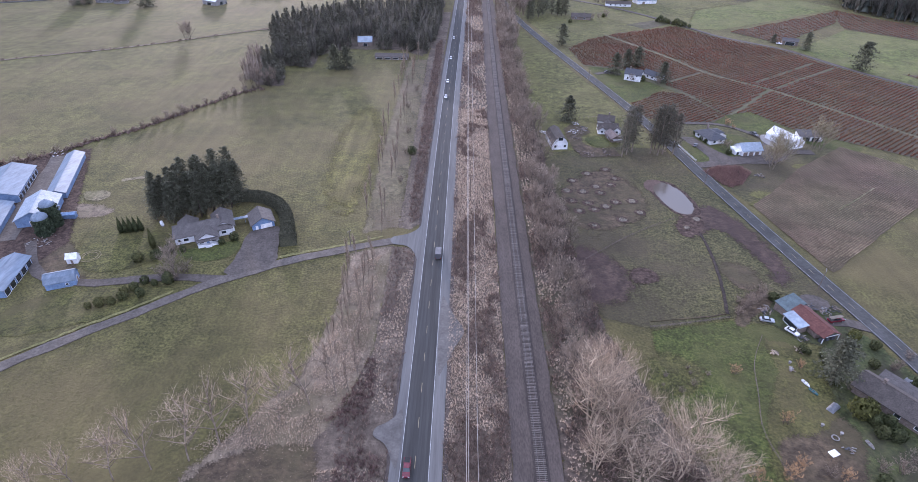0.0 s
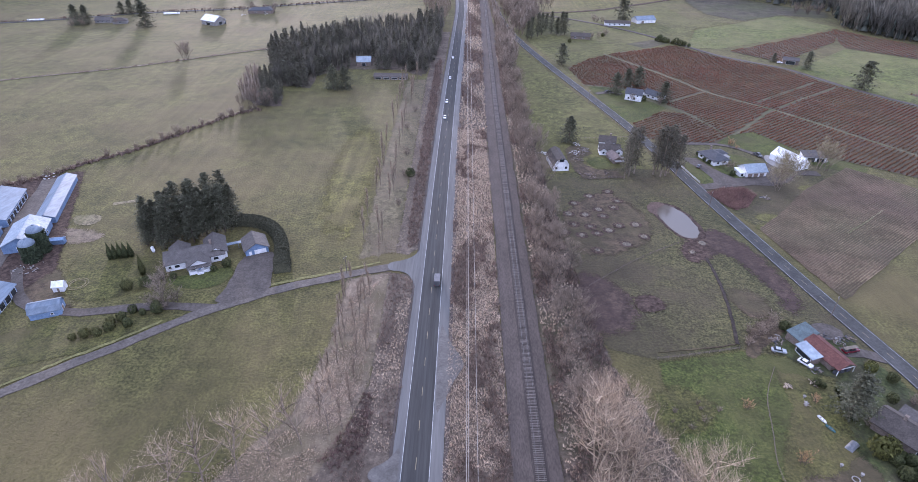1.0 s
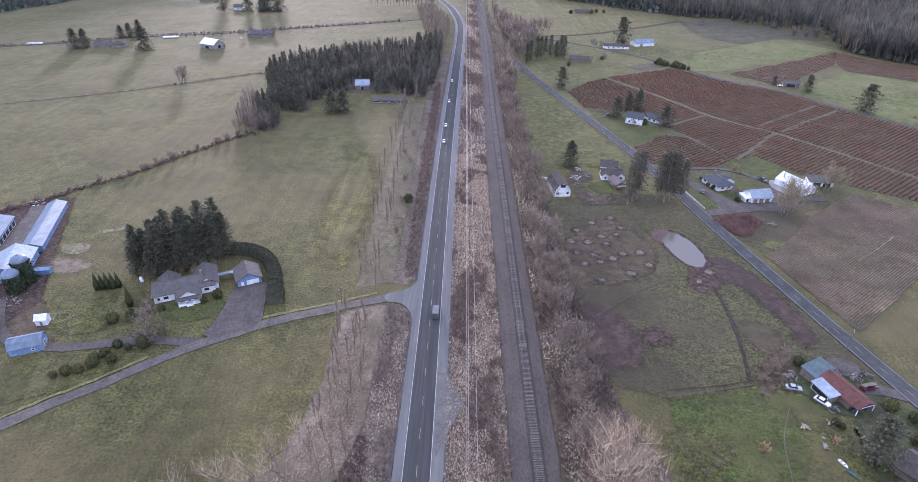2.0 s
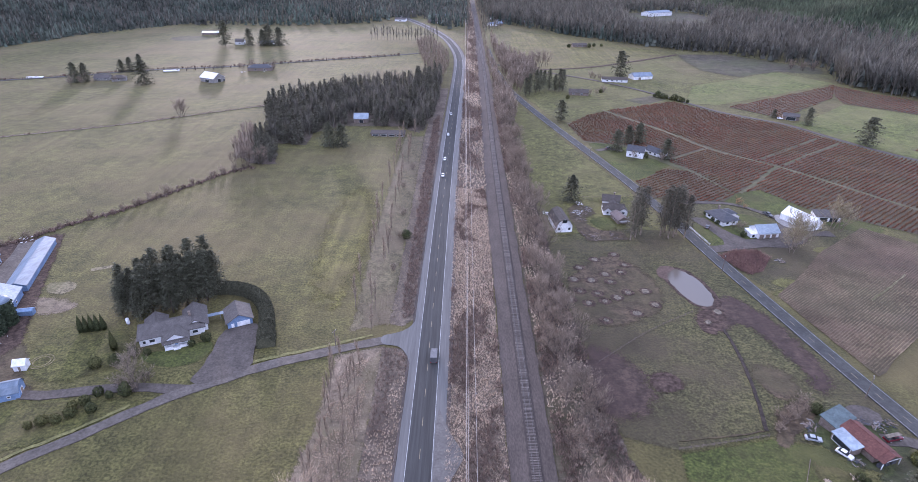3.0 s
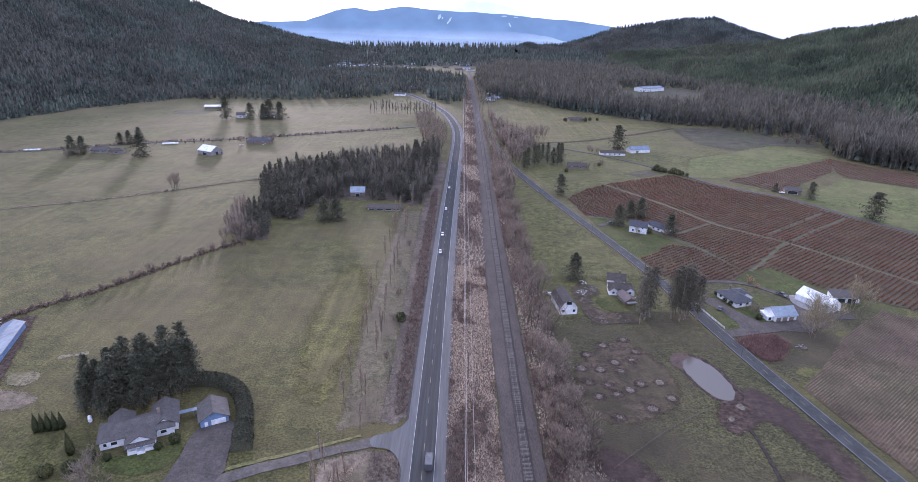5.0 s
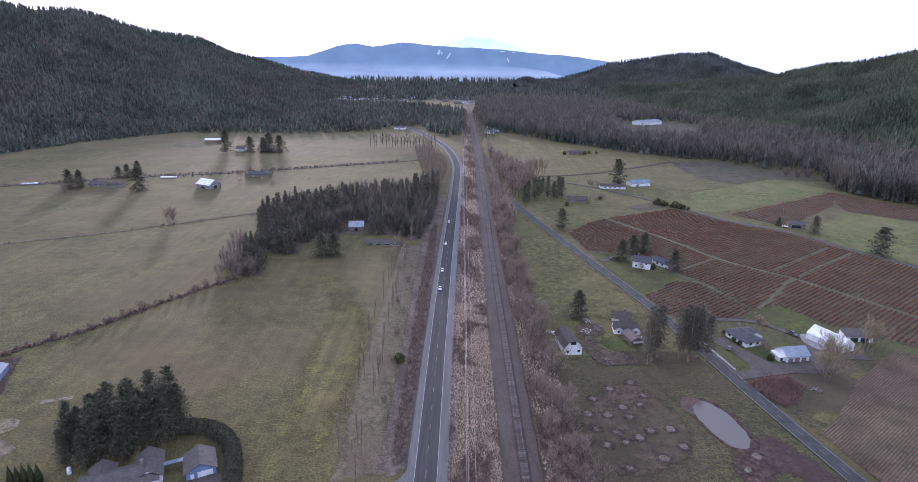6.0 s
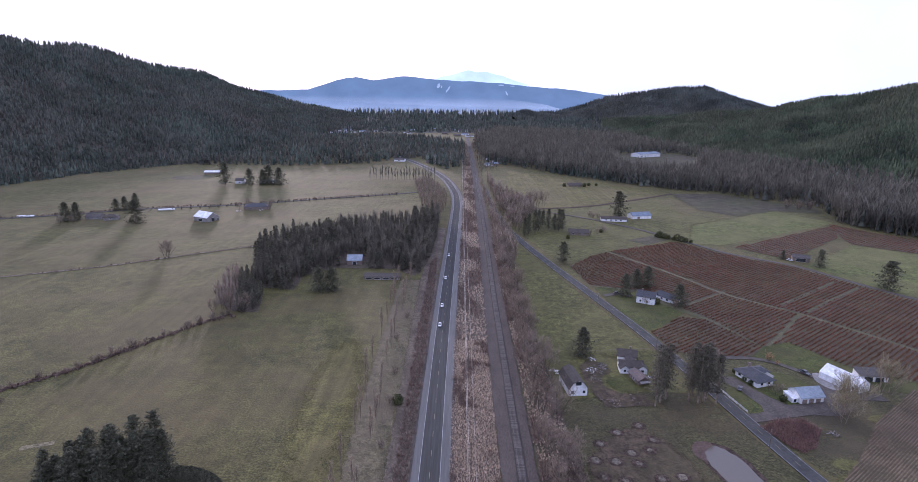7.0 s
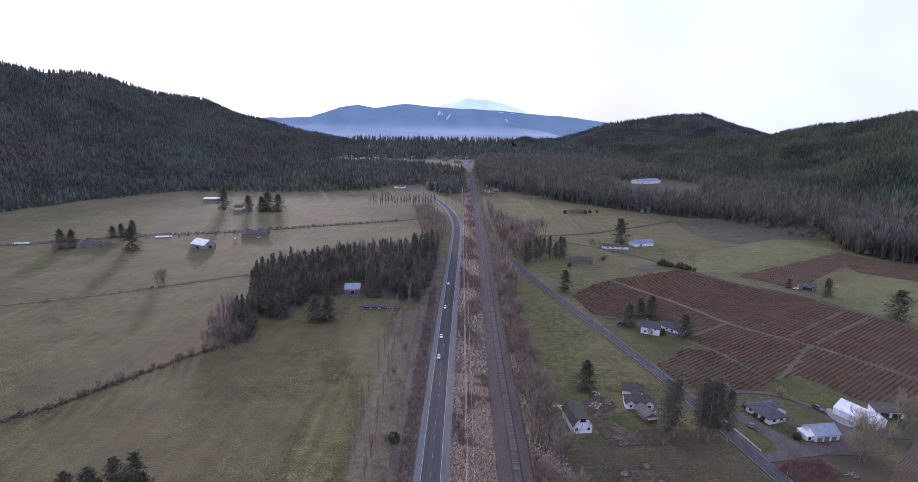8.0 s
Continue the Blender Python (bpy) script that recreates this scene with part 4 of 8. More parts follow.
road("lane", [(-12, 156), (-27, 150.5), (-50, 141.5), (-61, 135), (-78, 124.5), (-91, 112), (-105, 101), (-117, 90), (-140, 68), (-170, 40)], 4.1, 0.07, M["lanegravel"], "grey gravel farm lane", "lane", ragged=0.4, seed=3)
# sunlit lane edges, painted as strips of brighter grass
thing("lane_bank", mesh("lane_bank", *ribbon([(-16, 155.5), (-27, 150.5), (-50, 141.5), (-58, 137)], 2.7, 4.0, 0.03, 2, 0.35, 8), M["bank"]), "sunlit yellow-green grass bank of the lane", "grass", kind="structure")
thing("lane_bank", mesh("lane_bank", *ribbon([(-84, 119.5), (-91, 112), (-105, 101), (-117, 90), (-140, 68)], 2.7, 3.9, 0.03, 2, 0.35, 9), M["bank"]), "sunlit yellow-green bank along the lower lane", "grass", kind="structure")
road("lane", [(-72, 128.5), (-80, 129), (-89, 130), (-101, 128), (-112, 125.5), (-124, 125), (-140, 128), (-155, 150)], 4.0, 0.06, M["gravel"], "gravel track to the blue-grey shed", "lane", ragged=0.3, seed=4)
sheet("drive", [(-74, 130), (-71, 142), (-73, 158), (-68, 164.5), (-62, 165), (-58.5, 160), (-57, 148), (-55, 141), (-60, 134)], 0.19, M["gravel"], "wide gravel drive before the garage", "drive", wobble=0.3, seed=5, smooth=True)

cr = road("road", COUNTRY, 6.5, 0.09, M["country"], "narrow country road of grey asphalt", "road", ragged=0.08, seed=6)
for off in (-2.85, 2.85):
    marks("edge_line", COUNTRY, off, 0.104, M["paint"], cr, 0.11, label="thin white edge line")
marks("centre_line", COUNTRY, 0.0, 0.104, M["yellow"], cr, 0.15, (3.0, 7.0), label="broken yellow centre line")
road("lane", [(40, 700), (90, 660), (148, 615), (182, 575), (213, 527), (228, 496), (238, 480), (257.5, 462), (276, 446.5), (286.5, 424), (298, 399), (308, 381), (330, 350), (384, 290), (462, 190)], 4.0, 0.06, M["gravel"], "gravel lane past the berry fields", "lane", ragged=0.3, seed=7)
road("lane", [(130, 228), (145, 231), (168, 237), (184, 247), (200, 246)], 6.0, 0.07, M["gravel"], "gravel drive to the white sheds", "drive", ragged=0.4, seed=8)
sheet("concrete_pad", [(180.6, 268.6), (186, 268.4), (188, 260), (186.5, 253), (182, 251.5), (178, 258)], 0.19, M["concrete"], "pale concrete apron before the white tent shed", "yard", wobble=0.2, seed=9, smooth=True)
sheet("drive", [(135, 264), (142, 264), (145.8, 253), (149, 246), (154, 239), (154, 233), (140, 231.5), (142, 238), (139.5, 250), (136, 257)], 0.05, M["gravel"], "worn gravel drive before the grey-roofed house", "drive", wobble=0.6, seed=18, soft=1.6)
sheet("yard", [(150, 231.5), (152, 239), (158, 240), (170.5, 241), (172, 250), (178.5, 258), (184, 252), (187, 245), (182, 237), (170, 231)], 0.054, M["gravel"], "grey gravel yard between the sheds", "yard", wobble=0.6, seed=19, soft=1.6)
road("lane", [(181, 186), (195, 196), (209, 207)], 0.7, 0.2, M["baldgrass"], "pale trodden line across the rows", "path", ragged=0.25, seed=19, step=2)
road("lane", [(128, 282), (140, 284), (165, 284), (176, 272), (182, 262)], 3.0, 0.06, M["gravel"], "gravel track behind the garden", "lane", ragged=0.3, seed=10)
road("lane", [(108, 372), (118, 378), (126, 372)], 4.0, 0.06, M["gravel"], "short gravel drive of the farmhouse", "drive", ragged=0.3, seed=11)
sheet("yard", [(133, 118), (131, 124), (139, 127), (143.5, 124), (142, 118)], 0.05, M["gravel"], "grey gravel yard behind the green-roofed shed", "yard", wobble=0.4, seed=71, smooth=True)
road("lane", [(150, 109.5), (144, 112), (137.5, 112.5)], 4.5, 0.06, M["gravel"], "short gravel drive to the red-roofed house", "drive", ragged=0.3, seed=12)
road("lane", [(-700, 480), (-450, 569), (-391, 596), (-335, 632), (-247, 656), (-176, 695), (-68, 746), (-20, 780)], 5.0, 0.06, M["country"], "far lane across the meadows", "lane", ragged=0.3, seed=13)
road("lane", [(112.8, 165), (112.7, 153), (110.5, 138), (107.9, 125), (105.2, 115)], 1.1, 0.05, M["darkmud"], "worn cattle path through the pasture", "path", ragged=0.15, seed=14, step=2)
road("lane", [(105, 115), (92, 112.5), (78, 110.5)], 0.4, 0.02, M["browngrass"], "wheel ruts along the pasture fence", "track", ragged=0.3, seed=15, step=2)
road("ditch_line", [(-430, 320), (-313, 388), (-282, 403), (-248, 420), (-215, 444), (-174, 474), (-130, 500)], 1.8, 0.05, M["hay"], "pale dry ditch line between the meadows", "ditch", ragged=0.5, seed=16, step=3)
road("drainage_bank", [(103, 661), (160, 676), (230, 725), (298, 777)], 5.0, 0.05, M["mud"], "dark drainage ditch between the fields", "ditch", ragged=0.6, seed=17)

# ---------------------------------------------------------------- railway
RAIL = [(35.5, -200), (35.5, 330), (36, 389), (37, 532), (38, 669), (37, 902), (35, 1386), (33, 2100)]
thing("ballast_bed", mesh("ballast_bed", *ribbon(RAIL, -7.2, 5.6, 0.09, 5, 0.35, 5, thick=0.1), M["ballast"]), "dark cinder bed and service track of the railway", "railway bed", kind="structure")
railway = thing("railway", None, "single railway line on dark weathered ties", "railway", kind="structure")
c_, n_, u_ = along(RAIL, 0.55)
part("ballast_shoulder", mesh("ballast_shoulder", *ribbon(RAIL, -2.0, 2.0, 0.17, 5, 0.15, 6, thick=0.12), M["ballastdark"]), None, railway)
for off in (-0.75, 0.75):
    cc, nn, uu = along(RAIL, 8.0)
    vs, fs = [], []
    for i in range(len(cc)):
        for dx, z in ((-0.06, 0.54), (-0.05, 0.70), (0.05, 0.70), (0.06, 0.54)):
            vs.append((*(cc[i] + nn[i] * (off + dx)), z))
    for i in range(len(cc) - 1):
        k = 4 * i
        fs += [(k + j, k + j + 1, k + 5 + j, k + 4 + j) for j in range(3)]
    part("rail", mesh("rail", vs, fs, M["rail"]), None, railway, "worn steel rail with a bright top")

# ---------------------------------------------------------------- hills round the valley
def hill(name, ridge, foot, material, label, seed, rows=14, cols=70, rough=18, back=500.0, bulge=1.25):
    """A hillside lofted from its foot up to its ridge, with a slope down behind. Returns a function that gives points on it."""
    r, f = np.array(ridge, float), np.array(foot, float)
    u = np.linspace(0, 1, cols)
    cr_, cf = np.linspace(0, 1, len(r)), np.linspace(0, 1, len(f))
    top = np.stack([np.interp(u, cr_, r[:, k]) for k in range(3)], 1)
    low = np.stack([np.interp(u, cf, f[:, k]) for k in range(2)], 1)
    out = top[:, :2] - low
    out /= np.linalg.norm(out, axis=1)[:, None] + 1e-9
    grid = np.zeros((rows + 2, cols, 3))

    def height(i, s):
        p = low[i] + (top[i, :2] - low[i]) * s
        k = noise.fractal(Vector((p[0] * 0.004, p[1] * 0.004, seed)), 1.0, 2.0, 4) * rough * math.sin(math.pi * min(1, s * 0.98))
        return p[0], p[1], (top[i, 2] + 3) * s ** bulge - 3 + k

    for j in range(rows):
        for i in range(cols):
            grid[j, i] = height(i, j / (rows - 1))
    grid[rows, :, :2], grid[rows, :, 2] = top[:, :2] + out * back * 0.4, top[:, 2] * 0.8
    grid[rows + 1, :, :2], grid[rows + 1, :, 2] = top[:, :2] + out * back, -5
    vs = grid.reshape(-1, 3)
    fs = [(j * cols + i, j * cols + i + 1, (j + 1) * cols + i + 1, (j + 1) * cols + i) for j in range(rows + 1) for i in range(cols - 1)]
    thing(name, mesh(name, [tuple(v) for v in vs], fs, material, smooth=True), label, "hill", kind="structure")

    def points(count, rng, lo=0.0, hi=1.02):
        a, t = rng.uniform(0, cols - 1.001, count), np.minimum(1, rng.uniform(lo, hi, count)) * (rows - 1)
        i, j = a.astype(int), np.minimum(t.astype(int), rows - 2)
        fa, ft = (a - i)[:, None], (t - j)[:, None]
        g0 = grid[j, i] * (1 - fa) + grid[j, i + 1] * fa
        g1 = grid[j + 1, i] * (1 - fa) + grid[j + 1, i + 1] * fa
        return g0 * (1 - ft) + g1 * ft - (0, 0, 1)
    return points


FIRS = [fir_far(s) for s in range(6)]
BARES = [bare_far(s) for s in range(20, 26)]
HILLBARES = [bare_far(s, 6, 0.22, 0.03) for s in range(26, 32)]
FARFIRS = [fir_far(s, 2, 4) for s in range(40, 45)]

right_hill = hill("hill_right", [(640, 2600, 20), (714, 2534, 30), (776, 2419, 40), (850, 2297, 52), (913, 2174, 62), (962, 2051, 72), (1008, 1927, 82), (1026, 1812, 106), (1041, 1696, 124), (1048, 1583, 131),
                                 (1046, 1473, 143), (1049, 1357, 160), (1084, 1208, 178), (1125, 1037, 186), (1200, 800, 190), (1300, 500, 180)],
                  [(560, 2250), (520, 1800), (560, 1400), (600, 1150), (620, 1000), (640, 850), (700, 700), (800, 450)], M["hill"], "steep hillside covered with dark firs", 3.3, rough=42, bulge=0.9)
mid_hill = hill("hill_middle", [(250, 3330, 5), (400, 3310, 15), (551, 3286, 30), (705, 3256, 76), (825, 3228, 122), (1001, 3178, 148), (1140, 3131, 170), (1274, 3079, 178), (1327, 3057, 160), (1432, 3009, 118), (1545, 2953, 75), (1757, 2831, 40)],
                [(300, 2800), (500, 2700), (800, 2550), (1100, 2400), (1500, 2200)], M["hill"], "rounded wooded hill farther up the valley", 8.1, rough=50, bulge=0.95)
left_hill = hill("hill_left", [(-1250, 500, 190), (-1150, 800, 225), (-1087, 1050, 230), (-1083, 1206, 231), (-1045, 1380, 236), (-1058, 1505, 232), (-1024, 1659, 240), (-1020, 1787, 225), (-1006, 1918, 205), (-979, 2053, 197),
                               (-939, 2191, 188), (-888, 2329, 140), (-821, 2468, 118), (-740, 2607, 82), (-617, 2750, 50), (-476, 2888, 15)],
                 [(-900, 450), (-690, 650), (-594, 762), (-556, 890), (-476, 1010), (-400, 1150), (-420, 1500), (-420, 1800), (-420, 2200), (-400, 2600)], M["hill"], "long wooded mountainside above the meadows", 5.7, bulge=1.0)
rngf = np.random.default_rng(11)
strew("hill_forest", FARFIRS, right_hill(46000, rngf), (9, 14), M["needleright"], rngf, "dense dark green fir forest on the hillside", "forest", tall=(0.8, 1.3))
strew("hill_forest", FARFIRS, mid_hill(19000, rngf), (11, 18), M["needlemid"], rngf, "fir forest on the rounded hill", "forest", tall=(0.8, 1.2))
strew("hill_forest", FARFIRS, left_hill(23000, rngf), (10, 15), M["needlefar"], rngf, "shaded mixed forest on the mountainside", "forest", tall=(0.8, 1.3))
strew("hill_forest", HILLBARES, left_hill(9500, rngf, 0.0, 0.8), (10, 16), M["barefar"], rngf, "bare trees at the foot of the mountainside", "forest")


def far_range(name, crest, material, label, base=-20.0):
    v = [(x, y, z) for x, y, z in crest]
    fine = []
    for (a, b) in zip(v[:-1], v[1:]):
        for k in range(6):
            t = k / 6
            p = [a[i] + (b[i] - a[i]) * t for i in range(3)]
            p[2] += noise.fractal(Vector((p[0] * 0.01, p[1] * 0.01, 2.0)), 1.0, 2.0, 5) * 6
            fine.append(tuple(p))
    fine.append(v[-1])
    m = len(fine)
    vs = fine + [(x, y - 350, base) for x, y, z in fine] + [(x * 1.02, y + 200, base) for x, y, z in fine]
    fs = [(i, i + 1, m + i + 1, m + i) for i in range(m - 1)] + [(i, 2 * m + i, 2 * m + i + 1, i + 1) for i in range(m - 1)]
    return thing(name, mesh(name, vs, fs, material, smooth=True), label, "mountain", kind="structure")


sheet("forest_floor", [(-420, 1900), (700, 1980), (1200, 2300), (900, 4250), (-900, 4250), (-420, 2700)], 0.03, M["hill"], "dark wooded flats far up the valley", "ground")
strew("far_wood", FARFIRS, sprinkle([(-380, 2650), (800, 2500), (900, 4000), (-800, 4000)], 42.0, rngf), (24, 40), M["needlefar"], rngf, "woods on the far flats", "wood")
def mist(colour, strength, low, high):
    """A bank of fog as an emissive sheet, thinning out upwards."""
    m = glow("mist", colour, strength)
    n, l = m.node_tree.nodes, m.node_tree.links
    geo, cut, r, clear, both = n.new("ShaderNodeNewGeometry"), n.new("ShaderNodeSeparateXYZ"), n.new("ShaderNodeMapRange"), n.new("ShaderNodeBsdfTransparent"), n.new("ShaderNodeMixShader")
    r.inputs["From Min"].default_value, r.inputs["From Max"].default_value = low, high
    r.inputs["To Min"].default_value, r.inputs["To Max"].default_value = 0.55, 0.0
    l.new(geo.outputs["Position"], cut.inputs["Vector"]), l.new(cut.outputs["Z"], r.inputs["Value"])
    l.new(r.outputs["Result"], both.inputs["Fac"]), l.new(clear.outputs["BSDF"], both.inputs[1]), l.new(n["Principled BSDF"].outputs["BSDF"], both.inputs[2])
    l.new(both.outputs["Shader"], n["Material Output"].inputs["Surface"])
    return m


# the mist's brightness is emission on a thin sheet before the ridge
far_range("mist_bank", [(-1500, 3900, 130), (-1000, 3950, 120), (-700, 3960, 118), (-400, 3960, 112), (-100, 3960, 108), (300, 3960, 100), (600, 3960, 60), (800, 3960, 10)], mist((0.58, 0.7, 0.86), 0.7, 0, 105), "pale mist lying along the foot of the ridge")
# ridge and peak glow in a haze tint of their own
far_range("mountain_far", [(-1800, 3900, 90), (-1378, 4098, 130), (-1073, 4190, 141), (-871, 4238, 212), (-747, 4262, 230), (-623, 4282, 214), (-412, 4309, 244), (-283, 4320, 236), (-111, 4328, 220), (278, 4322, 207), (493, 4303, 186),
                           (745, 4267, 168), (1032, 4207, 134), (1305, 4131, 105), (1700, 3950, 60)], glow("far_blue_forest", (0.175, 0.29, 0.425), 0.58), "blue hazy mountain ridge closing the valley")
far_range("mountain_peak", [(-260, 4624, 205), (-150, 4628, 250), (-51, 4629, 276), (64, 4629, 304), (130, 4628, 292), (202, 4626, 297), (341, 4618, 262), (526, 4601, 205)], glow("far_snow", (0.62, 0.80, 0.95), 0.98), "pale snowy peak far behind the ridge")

# snow streaks emit a hazed pale blue as well
SNOW = glow("far_snow_patch", (0.42, 0.55, 0.7), 0.7)
for x, z, w, h, lean in ((-149, 180, 22, 34, 4), (-128, 172, 10, 18, 2), (-80, 156, 14, 46, 14), (336, 133, 10, 30, -6), (-395, 152, 8, 24, 3), (300, 190, 40, 8, 0), (380, 184, 30, 6, 0)):
    y = 4310 - (225 - z) * 1.4 - 14
    pts = [(x + w / 2 * math.cos(a) * (1 + 0.3 * math.sin(5 * a + x)) + lean * math.sin(a), y + h / 2 * math.sin(a) * 1.4, z + h / 2 * math.sin(a)) for a in (k * 0.4488 for k in range(14))]
    thing("snow_patch", mesh("snow_patch", pts, [tuple(range(14))], SNOW), "streak of snow on the far mountain", "snow", kind="structure")

# ---------------------------------------------------------------- woods on the valley floor
rngw = np.random.default_rng(5)
RIVERWOOD = [(60, 1110), (118, 1040), (160, 970), (215, 908), (263, 855), (315, 806), (364, 786), (412, 724), (444, 690), (411, 606), (422, 567), (470, 520), (560, 440), (700, 420), (700, 900), (600, 1150), (540, 1380), (520, 1800), (400, 1950), (150, 2000), (50, 1600)]
pr = sprinkle(RIVERWOOD, 8.0, rngw)
pr = pr[~inside([(292, 990), (400, 960), (520, 1230), (500, 1330), (350, 1300)], pr[:, 0], pr[:, 1])]
near = (pr[:, 0] + (pr[:, 1] - 700) * 0.35 < 600)
strew("river_wood", BARES, pr[near], (18, 30), M["barefar"], rngw, "bare cottonwoods of the river wood", "wood", tall=(0.9, 1.25))
strew("river_wood", BARES, pr[~near][::2], (18, 30), M["barefar"], rngw, "bare river wood farther off", "wood")
pf_ = sprinkle(RIVERWOOD, 16.0, rngw)
pf_ = pf_[~inside([(292, 990), (400, 960), (520, 1230), (500, 1330), (350, 1300)], pf_[:, 0], pf_[:, 1])]
strew("river_firs", FIRS, pf_, (12, 22), M["needlefar"], rngw, "scattered firs in the river wood", "wood")
strew("river_wood", BARES, sprinkle([(411, 606), (422, 567), (470, 520), (560, 440), (620, 480), (500, 620), (440, 660)], 6.0, rngw), (20, 32), M["barefar"], rngw, "tall bare trees at the corner of the river wood", "wood", tall=(0.9, 1.2))
strew("river_firs", FIRS, sprinkle([(411, 606), (422, 567), (470, 520), (560, 440), (620, 480), (500, 620), (440, 660)], 16.0, rngw), (14, 22), M["needlefar"], rngw, "dark firs at the corner of the river wood", "wood")
strew("river_firs", FIRS, sprinkle([(160, 975), (215, 912), (263, 860), (320, 812), (380, 800), (320, 900), (200, 1010)], 7.0, rngw), (10, 18), M["needlefar"], rngw, "dark firs at the edge of the hay field", "wood")
# woods round the grey barn
WOOD = [(-122, 377), (-97, 375), (-98, 402), (-92, 412), (-78, 424), (-58, 424), (-33, 424), (-17, 406), (-10, 440), (-8, 500), (-6, 612), (-12, 622), (-34, 580), (-70, 568), (-98, 556), (-122, 520), (-144, 502), (-152, 465), (-135, 420)]
CLUMP = [(-138, 352), (-120, 335), (-106, 337), (-112, 362), (-130, 396), (-152, 406)]
for k, poly in enumerate((WOOD, CLUMP)):
    sheet("forest_floor", [(sum(q[0] for q in poly) / len(poly) * 0.02 + x * 0.98, sum(q[1] for q in poly) / len(poly) * 0.02 + y * 0.98) for x, y in poly], 0.02, M["litter"], "brown leaf litter below the grove", "ground", wobble=1.5, seed=90 + k)
pw = sprinkle(WOOD, 4.9, rngw)
pw = pw[~((np.abs(pw[:, 0] + 66) < 11) & (np.abs(pw[:, 1] - 434) < 14))]
dense = np.where((pw[:, 0] < -92) & (pw[:, 1] < 520), 0.62, np.where((pw[:, 0] > -34) & (pw[:, 1] > 470), 0.5, 0.2))
split = rngw.uniform(size=len(pw)) < dense
GROVE_FIRS = []
for s in range(6):
    (gv, gf), _ = douglas(60 + s, 18, 3.6 + 0.3 * (s % 3), 90, 0.05, 0.62, 5, 0.8)
    GROVE_FIRS.append((gv / 18, gf, np.zeros(len(gf), int)))
GROVE_BARE = [bare_far(s, 52, 0.2, 0.007) for s in range(70, 76)]
strew("wood_firs", GROVE_FIRS, pw[split], (11, 17), M["needlegrey"], rngw, "dense dark firs of the grove round the barn", "wood", tall=(0.85, 1.2))
strew("wood_bare_trees", GROVE_BARE, pw[~split], (11, 17), M["barefar"], rngw, "tall bare trees of the grove", "wood", tall=(0.85, 1.2))
pc = sprinkle(CLUMP, 4.2, rngw)
east = pc[:, 0] + 0.35 * (pc[:, 1] - 340) > -119
strew("wood_firs", GROVE_FIRS, pc[east], (8, 12), M["needlegrey"], rngw, "dark bushy evergreens at the tip of the grove", "wood")
strew("wood_bare_trees", GROVE_BARE, pc[~east], (8, 14), M["barkgrey"], rngw, "pale bare trees at the tip of the grove", "wood")
pe = sprinkle([(-12, 616), (-6, 600), (-2, 660), (-5, 740), (-16, 800), (-34, 872), (-54, 850), (-44, 760), (-30, 660)], 4.6, rngw)
strew("wood_bare_trees", [bare_far(s, 34, 0.22, 0.008) for s in range(80, 84)], pe, (7, 12), M["barkgrey"], rngw, "bare trees hugging the highway before its bend", "wood")
pe = sprinkle([(44, 440), (56, 440), (60, 520), (78, 570), (98, 640), (84, 690), (64, 760), (50, 900), (43, 900)], 4.6, rngw)
pe = pe[np.abs(pe[:, 0] - np.interp(pe[:, 1], [516, 580, 680, 800], [67, 56, 50, 48])) > 5]
strew("roadside_wood", [bare_far(s, 34, 0.24, 0.008) for s in range(84, 88)], pe, (10, 20), M["barkgrey"], rngw, "bare trees where the country road meets the railway", "wood")
# woods behind the meadows and before the town
strew("far_wood", FIRS, sprinkle([(-480, 1012), (-262, 1020), (-150, 1075), (-70, 1180), (-40, 1060), (-10, 1000), (26, 1060), (26, 1500), (-120, 1700), (-420, 1750), (-430, 1300)], 13.0, rngw), (12, 22), M["needlefar"], rngw, "dark firs before the town", "wood")
strew("far_wood", HILLBARES, sprinkle([(-480, 1012), (-262, 1020), (-150, 1075), (-70, 1180), (-40, 1060), (-10, 1000), (26, 1060), (26, 1500), (-120, 1700), (-420, 1750), (-430, 1300)], 10.0, rngw), (11, 18), M["barefar"], rngw, "bare trees before the town", "wood")
strew("far_wood", FARFIRS, sprinkle([(-430, 1900), (900, 2050), (700, 2600), (-350, 2800)], 19.0, rngw), (14, 24), M["needlefar"], rngw, "woods far up the valley", "wood")
strew("far_wood", HILLBARES, sprinkle([(46, 960), (80, 1010), (60, 1110), (50, 1600), (42, 1500)], 8.0, rngw), (10, 16), M["barefar"], rngw, "bare trees beside the railway far off", "wood")
strew("far_poplars", BARES, np.array([(-122 + 4.6 * k + rngw.uniform(-1, 1), 874 + rngw.uniform(-2, 2), 0) for k in range(22)]), (19, 25), M["barefar"], rngw, "row of tall bare poplars in the far meadow", "trees")

for line, wide in (([(27, 560), (27, 900), (27, 1500)], 2.2), ([(45, 620), (45, 900), (43, 1500)], 1.6), ([(20, 760), (18, 900), (20, 1300)], 2.0)):
    c2, n2, u2 = along(line, 5.0)
    strew("railway_brush", [bare_far(s, 30, 0.3, 0.012) for s in range(90, 94)], np.column_stack([c2 + rngw.normal(0, wide, c2.shape), np.zeros(len(c2))]), (3.5, 8.0), M["barkgrey"], rngw, "bare brush along the far railway", "wood")
